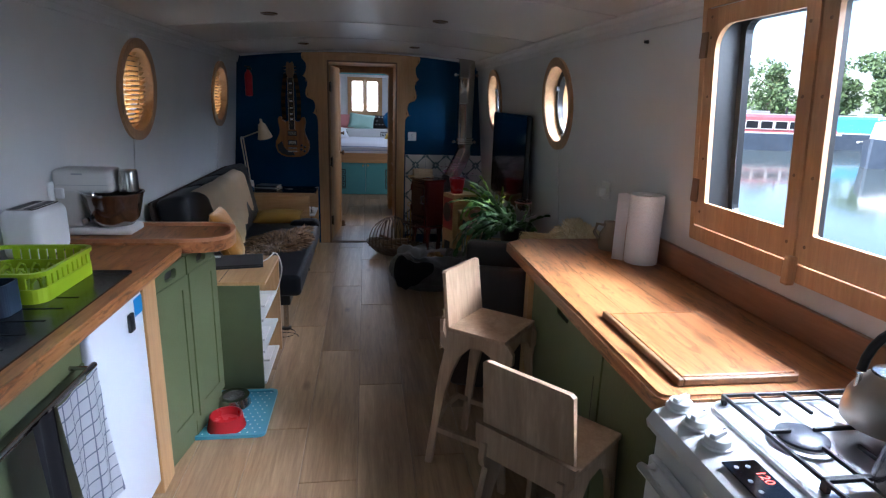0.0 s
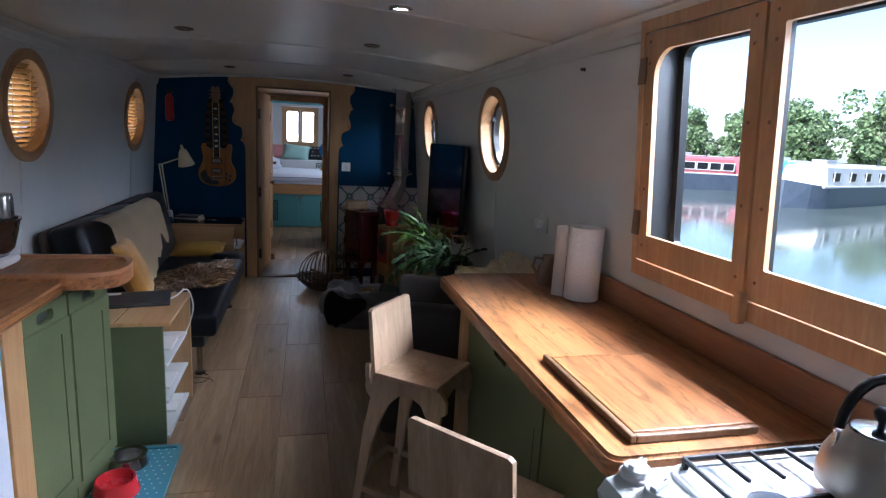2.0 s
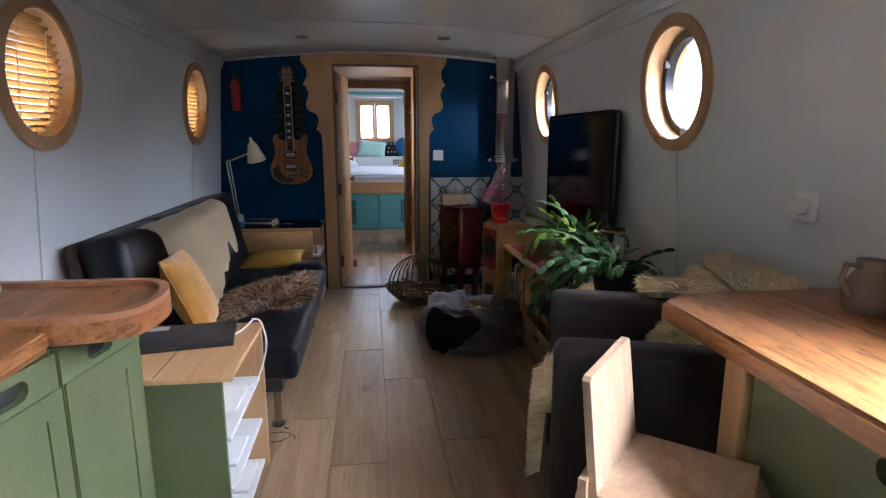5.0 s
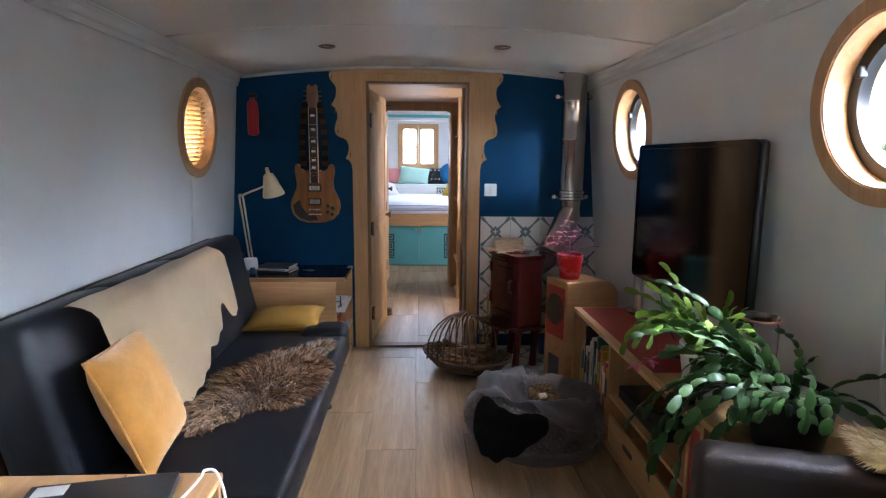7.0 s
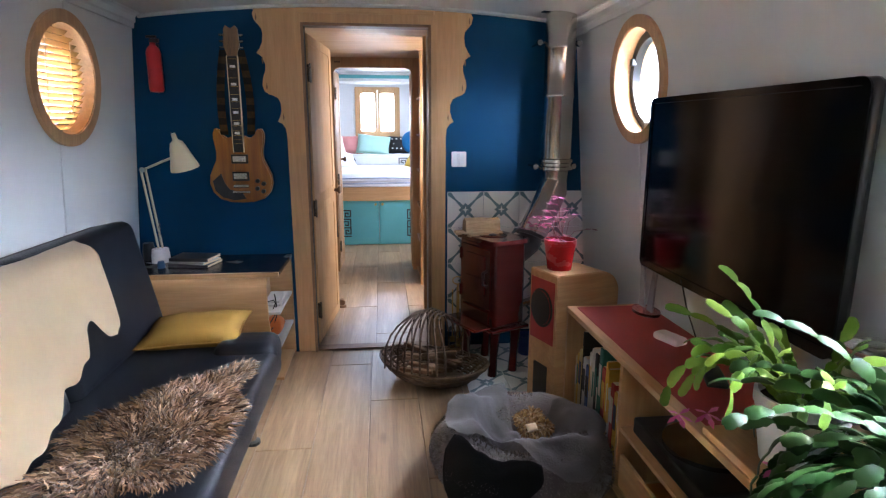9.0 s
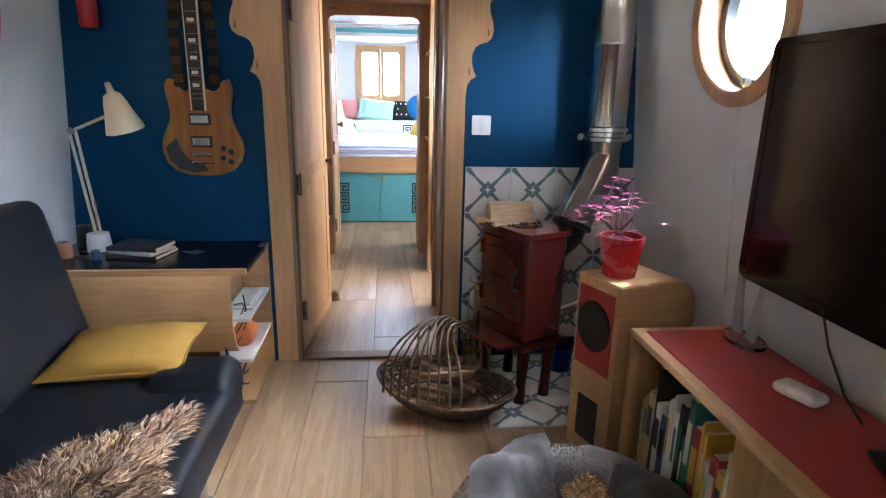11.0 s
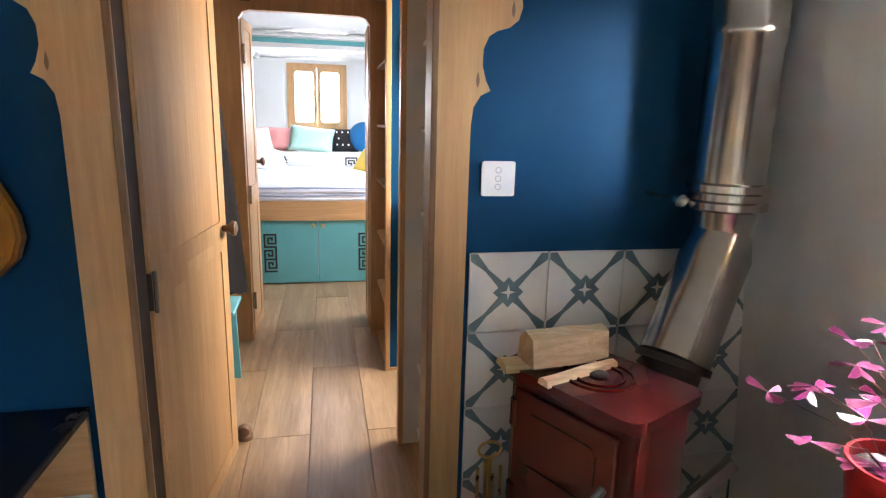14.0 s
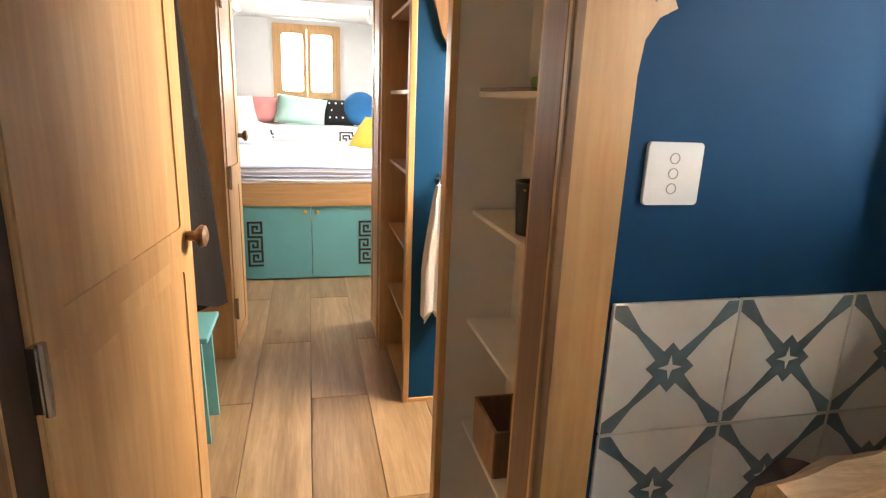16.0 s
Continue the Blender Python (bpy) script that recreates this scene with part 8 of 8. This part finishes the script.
bed()
PINK = paint("pink_cotton", (0.62, 0.26, 0.25), 0.85, var=0.1, grain=140, bump=0.2)
MINT = paint("mint_satin", (0.42, 0.66, 0.58), 0.5, var=0.1, grain=80, bump=0.2)
ROYAL = paint("royal_blue_plush", (0.01, 0.13, 0.32), 0.9, var=0.25, grain=120, bump=0.6)
pillow("cushion", 0.34, 0.26, 0.14, pose(-0.30, 11.42, 1.03, 70, 0, 6), PINK, "rose pink cushion on the bed-head shelf", 1)
pillow("cushion", 0.46, 0.28, 0.15, pose(0.02, 11.34, 1.035, 66, 6, -4), MINT, "mint satin cushion on the bed-head shelf", 2)
_dc = pillow("cushion", 0.28, 0.26, 0.13, pose(0.37, 11.40, 1.03, 68, 0, 4), BLACKF, "black cushion with white dots on shelf", 4)
for _i in range(4):
    for _j in range(3):
        _b = slab(ring(-0.09 + 0.06 * _i + 0.02 * (_j % 2), -0.07 + 0.07 * _j, 0.009, 0.009, 10), [], xy(0.055), 0.0, 0.006)
        _p = part("dot", _b, WHITEP, _dc, "white dot")
        _p.matrix_parent_inverse = Matrix()
_rc = thing("round_cushion", (0, 0, 0), "round royal blue plush cushion on shelf", "cushion")
part("cover", lathe([(0.0, -0.07), (0.08, -0.068), (0.14, -0.045), (0.165, 0.0), (0.14, 0.045), (0.08, 0.068), (0.0, 0.06)], (0, 0, 0), 30), ROYAL, _rc, smooth=80)
part("button", lathe([(0.0, 0.058), (0.014, 0.06), (0.012, 0.066), (0.0, 0.068)], (0, 0, 0), 12), ROYAL, _rc)
_rc.matrix_basis = pose(0.57, 11.36, 1.075, 72, 0, -10)
pillow("cushion", 0.36, 0.36, 0.13, pose(0.60, 10.6, 0.88, 50, 0, -50), paint("yellow_cotton", (0.62, 0.42, 0.06), 0.85, var=0.1), "bright yellow cushion on the bed", 9)
pillow("pillow", 0.50, 0.38, 0.16, pose(-0.44, 10.75, 0.87, 25, 10, 20), SHEET, "plump white pillow on the bed", 12)
pillow("pillow", 0.45, 0.36, 0.15, pose(-0.55, 11.0, 1.0, 60, 0, 30), paint("pale_pink_cotton", (0.68, 0.52, 0.5), 0.85, var=0.08), "pale pink pillow leaning at bed head", 13)


def bedroom_beam():
    s = thing("bedroom_beam", (0.06, 9.8, 1.84), "white ceiling beam with a teal strip", "beam", kind="structure")
    part("beam", box(-1.0, 1.15, 9.78, 9.86, 1.765, 1.87, 0.004), WHITE, s)
    part("teal_strip", box(-1.0, 1.15, 9.774, 9.7795, 1.80, 1.835, 0.001), TEAL, s, "teal strip")
    part("cove", box(-1.0, 1.15, 9.70, 9.772, 1.845, 1.875, 0.01), WHITE, s)


bedroom_beam()
for _x in (-0.40, 0.52):
    _s = thing("bed_lamp", (_x, 10.0, 1.7), "small white swivel reading lamp", "reading lamp", "bed reading lamps")
    part("head", move(lathe([(0.0, 0.0), (0.02, 0.0), (0.034, 0.06), (0.03, 0.06), (0.0, 0.02)], (0, 0, 0), 16), pose(_x, 10.02, 1.70, 60, 0, 40)), WHITEP, _s, smooth=50)
    part("stem", tube([(_x, 10.02, 1.71), (_x, 10.02, 1.885)], 0.006, 8), STEEL, _s)


def hook_star(x, y, z):
    s = thing("towel_hook", (x, y, z), "chrome star-shaped towel hook on blue panel", "hook")
    pts = []
    for k in range(12):
        r = 0.026 if k % 2 == 0 else 0.011
        pts.append((x + r * math.cos(k * math.tau / 12), z + r * math.sin(k * math.tau / 12)))
    part("star", slab(pts, [], xz(y), -0.006, -0.0005), STEEL, s)
    part("peg", tube([(x, y - 0.004, z), (x, y - 0.026, z - 0.006), (x, y - 0.03, z + 0.006)], 0.004, 8), STEEL, s)


hook_star(0.556, 7.745, 0.905)


def hung_cloth(name, cx, cy, z1, z0, w_top, w_bot, depth, material, label, category, face, seed, n=28, m=26):
    """Cloth hanging in folds from one point; face 'y' spreads along x, 'x' along y."""
    bm = bmesh.new()
    rows = []
    for j in range(m + 1):
        g = j / m
        w = w_top + (w_bot - w_top) * min(1.0, g * 1.6) ** 0.7
        row = []
        for i in range(n):
            a = math.tau * i / n
            r = 1 + 0.22 * math.sin(5 * a + seed) * min(1, g * 2) + 0.12 * math.sin(9 * a + 2 * seed + g)
            u, v = w / 2 * math.cos(a) * r, depth / 2 * math.sin(a) * r * (0.5 + 0.5 * g)
            hem = 0.03 * math.sin(3 * a + seed) * (g > 0.95)
            p = (cx + u, cy + v, z1 + (z0 - z1) * g + hem) if face == "y" else (cx + v, cy + u, z1 + (z0 - z1) * g + hem)
            row.append(bm.verts.new(p))
        rows.append(row)
    for a, b in zip(rows, rows[1:]):
        for i in range(n):
            bm.faces.new((a[i], a[(i + 1) % n], b[(i + 1) % n], b[i]))
    bm.faces.new(rows[0]), bm.faces.new(rows[-1][::-1])
    bmesh.ops.recalc_face_normals(bm, faces=bm.faces)
    return solo(name, bm, material, label, category, smooth=75)


hung_cloth("hand_towel", 0.545, 7.708, 0.885, 0.38, 0.03, 0.105, 0.06, paint("white_towel", (0.74, 0.73, 0.72), 0.95, var=0.1, grain=160, bump=0.8), "white hand towel hanging on the star hook", "towel", "y", 1.3)
hung_cloth("dressing_gown", -0.41, 7.92, 1.50, 0.40, 0.10, 0.42, 0.26, paint("dark_brown_fleece", (0.014, 0.010, 0.010), 0.95, var=0.3, grain=120, bump=0.6), "dark brown dressing gown hanging on hall hook", "dressing gown", "x", 0.7)
solo("coat_hook", join(lathe([(0.03, 0.0), (0.03, 0.012), (0.012, 0.02), (0.012, 0.06), (0.022, 0.07), (0.0, 0.078)], (-0.62, 7.78, 1.50), 16, "x"), box(-0.622, -0.60, 7.60, 7.95, 1.46, 1.54, 0.006)), PLYY, "plywood coat peg board on the hall wall", "coat peg")


def teal_stool():
    s = thing("step_stool", (-0.44, 7.62, 0), "small teal painted step stool in hall", "step stool")
    part("top", box(-0.58, -0.25, 7.55, 7.80, 0.385, 0.405, 0.004), TEAL, s)
    for y in (7.57, 7.76):
        part("side", slab([(-0.57, 0.004), (-0.52, 0.004), (-0.415, 0.16), (-0.32, 0.004), (-0.265, 0.004), (-0.275, 0.384), (-0.555, 0.384)], [], xz(y), 0.0, 0.018), TEAL, s)


teal_stool()
# things on the hall shelves
_s = thing("wooden_box", (0.53, 6.62, 0.333), "small brown wooden box on hall shelf", "box")
part("body", slab(rrect(0.482, 0.59, 6.80, 6.97, 0.004, 1), [rrect(0.490, 0.582, 6.808, 6.962, 0.003, 1)], xy(0.3335), 0.0, 0.12), DARKWOOD, _s)
part("floor", box(0.490, 0.582, 6.808, 6.962, 0.3335, 0.34), DARKWOOD, _s)
_s = thing("black_mug", (0.52, 6.66, 0.922), "black patterned enamel mug on hall shelf", "mug")
part("body", lathe([(0.0, 0.0), (0.036, 0.0), (0.043, 0.105), (0.045, 0.108), (0.040, 0.105), (0.033, 0.01)], (0.53, 6.79, 0.9225), 24), BLACKP, _s, smooth=40)
for _a in range(5):
    part("stud", lathe([(0.003, 0.0), (0.003, 0.003)], (0.53 + 0.043 * math.cos(_a * 1.26), 6.79 + 0.043 * math.sin(_a * 1.26), 1.015), 8), BRASS, _s)
solo("magazine", move(box(-0.06, 0.06, -0.13, 0.13, 0, 0.008, 0.002), pose(0.535, 6.88, 1.2045, 0, 0, 5)), paint("grey_magazine", (0.2, 0.2, 0.19), 0.4, var=0.4, stain=25), "thin magazine lying on hall shelf", "magazine")
solo("green_clip", move(box(-0.02, 0.02, -0.05, 0.05, 0, 0.022, 0.006), pose(0.535, 6.80, 1.213, 0, 0, -10)), paint("green_plastic", (0.08, 0.3, 0.04), 0.4), "small green plastic clip on hall shelf", "clip")
_s = thing("bottle_basket", (0.5, 6.66, 0.07), "small wicker basket with a dark bottle", "basket")
for _k in range(7):
    part("weave", tube([(0.525 + (0.055 + 0.002 * _k) * math.cos(a * math.tau / 20), 6.68 + (0.09 + 0.002 * _k) * math.sin(a * math.tau / 20), 0.077 + 0.014 * _k) for a in range(20)], 0.0075, 6, True), wood("small_wicker", (0.2, 0.1, 0.04), (0.42, 0.24, 0.12), "y", 0.6, 30), _s, smooth=60)
solo("dark_bottle", lathe([(0.0, 0.0), (0.028, 0.0), (0.028, 0.14), (0.012, 0.18), (0.012, 0.22), (0.0, 0.222)], (0.525, 6.66, 0.071), 18), GLOSSB, "dark glass bottle in the small basket", "bottle", smooth=50)
solo("wall_mask", slab([(0.50, 1.52), (0.535, 1.40), (0.575, 1.34), (0.605, 1.42), (0.60, 1.60), (0.57, 1.74), (0.53, 1.72)], [], xz(7.745), -0.02, -0.001), DARKWOOD, "dark carved wooden ornament on blue panel", "ornament")


def companion_set():
    s = thing("fireside_set", (0.545, 6.31, 0), "brass fireside companion set beside the stove", "companion set")
    x, y = 0.545, 6.325
    part("base", lathe([(0.05, 0.012), (0.05, 0.02), (0.02, 0.03), (0.008, 0.04)], (x, y, 0), 20), BRASS, s, smooth=50)
    part("post", tube([(x, y, 0.03), (x, y, 0.40)], 0.006, 8), BRASS, s)
    part("ring", tube([(x + 0.03 * math.cos(a), y, 0.42 + 0.022 * math.sin(a)) for a in [k * math.tau / 14 for k in range(14)]], 0.004, 6, True), BRASS, s)
    for dx, dy in ((-0.03, 0.0), (0.03, 0.0), (0.0, -0.03), (0.0, 0.03)):
        part("tool", tube([(x + dx, y + dy, 0.07), (x + dx, y + dy, 0.34), (x + dx, y + dy, 0.37)], 0.0045, 6), BRASS, s)
        part("tool_head", box(x + dx - 0.014, x + dx + 0.014, y + dy - 0.005, y + dy + 0.005, 0.05, 0.085, 0.003), BRASS, s)


companion_set()
solo("blue_tub", lathe([(0.0, 0.0), (0.05, 0.0), (0.06, 0.11), (0.056, 0.11), (0.046, 0.01)], (0.93, 6.22, 0.0105), 20), paint("blue_plastic", (0.01, 0.06, 0.3), 0.35), "dark blue plastic tub under the stove", "tub", smooth=40)


# ---- laid pieces: tiles and planks ----
TILEW = paint("white_glazed_tile", (0.70, 0.69, 0.66), 0.3, var=0.08, grain=70, bump=0.05)
TILEB = paint("slate_blue_glaze", (0.13, 0.20, 0.23), 0.32, var=0.3, grain=120, bump=0.05, stain=20)


def mesh_of(name, bm, mat):
    me = bpy.data.meshes.new(name)
    bm.to_mesh(me)
    bm.free()
    me.materials.append(mat)
    return me


def lay(me, name, m, parent, material=None):
    ob = new(name, me)
    ob.parent = parent
    ob.matrix_parent_inverse = parent.matrix_basis.inverted() if parent.data is None else Matrix()
    ob.matrix_basis = m
    return ob


TS = 0.207


def tile_meshes():
    h = TS / 2 - 0.0012
    base = slab(rrect(-h, h, -h, h, 0.002, 1), [], lambda u, v, d: (u, v, d), 0.0, 0.006)
    star = []
    for k in range(16):
        a = math.tau * k / 16
        r = {0: 0.040, 1: 0.029, 2: 0.142, 3: 0.029}[k % 4]
        if k % 4 in (1, 3):
            a += math.radians(4) * (-1 if k % 4 == 1 else 1) * -1
        star.append((r * math.cos(a), r * math.sin(a)))
    core = [((0.021 if k % 2 == 0 else 0.006) * math.cos(math.tau * k / 8), (0.021 if k % 2 == 0 else 0.006) * math.sin(math.tau * k / 8)) for k in range(8)]
    up = lambda u, v, d: (u, v, d)
    bm = slab(star, [core], up, 0.0058, 0.0066)
    for sx in (-1, 1):
        for sy in (-1, 1):
            c = h - 0.002
            tri = [(sx * c, sy * c), (sx * c, sy * (c - 0.018)), (sx * (c - 0.062), sy * (c - 0.062)), (sx * (c - 0.018), sy * c)]
            join(bm, slab(tri if sx * sy > 0 else tri[::-1], [], up, 0.0058, 0.0064))
    return mesh_of("tile", base, TILEW), mesh_of("tile_star", bm, TILEB)


def tiled_field(name, label, places, at, rot):
    s = thing(name, at, label, "tiles", kind="structure")
    for m in places:
        t = lay(TILE, "tile", m, s)
        st = new("star", STAR)
        st.parent = t
    return s


TILE, STAR = tile_meshes()
_to_wall = Matrix.Rotation(radians(90), 4, "X")
tiled_field("tile_splashback", "white and slate-blue star-patterned wall tiles", [Matrix.Translation((0.49 + TS * (i + 0.5), YB - 0.0005, 0.918 - TS * (j + 0.5))) @ _to_wall for i in range(4) for j in range(4)], (0.9, YB, 0.45), 0)
tiled_field("hearth", "star-patterned tiles laid on the hearth floor", [Matrix.Translation((0.53 + TS * (i + 0.5), YB - 0.02 - TS * (j + 0.5), 0.0035)) for i in range(3) for j in range(3)], (0.9, 6.0, 0), 0)

solo("floor", slab([(CX - 1.3, Y0), (CX + 1.3, Y0), (CX + 1.3, YE), (CX - 1.3, YE)], [], xy(-0.004), 0.0, -0.05), DARKWOOD, "oak-plank floor running the boat's length", "floor", kind="structure")
_floor = bpy.data.objects["floor"]
_cache = {}


def plank(x0, x1, y0, y1):
    key = (round(x1 - x0, 3), round(y1 - y0, 3))
    if key not in _cache:
        w, l = key[0] / 2 - 0.0012, key[1] / 2 - 0.0012
        b = bmesh.new()
        bmesh.ops.create_cube(b, size=1)
        for v in b.verts:
            top = v.co.z > 0
            v.co = (v.co.x * 2 * w, v.co.y * 2 * l, 0.0 if top else -0.0065)
        bmesh.ops.bevel(b, geom=[e for e in b.edges if e.verts[0].co.z > -0.001 and e.verts[1].co.z > -0.001], offset=0.0018, segments=1, affect="EDGES")
        _cache[key] = mesh_of("plank", b, FLOORM)
    lay(_cache[key], "plank", Matrix.Translation(((x0 + x1) / 2, (y0 + y1) / 2, 0.003)), _floor)


PW, PL = 0.226, 1.2
_joint = {-1: 5.35, 0: 4.965, 1: 5.735, 2: 5.10, 3: 5.48, -2: 4.75, -3: 5.6, 4: 4.8, 5: 5.3, -4: 5.0, -5: 5.5}
for _c in range(-5, 6):
    _x0 = max(-0.175 + PW * _c, CX - 1.28)
    _x1 = min(-0.175 + PW * (_c + 1), CX + 1.28)
    if _x1 - _x0 < 0.02:
        continue
    _y = _joint[_c] - PL * 6
    while _y < YB - 0.015:
        _a, _b = max(_y, Y0), min(_y + PL, YB - 0.012)
        if _b - _a > 0.02:
            plank(_x0, _x1, _a, _b)
        _y += PL
for _c in range(-4, 6):
    _x0, _x1 = 0.072 + PW * (_c - 1), 0.072 + PW * _c
    _y = 7.19 - PL * 2 + (0.64 if _c % 2 == 1 else 0.0)
    while _y < 9.42:
        _a, _b = max(_y, YB + 0.06), min(_y + PL, 9.44)
        if _b - _a > 0.02:
            plank(_x0, _x1, _a, _b)
        _y += PL
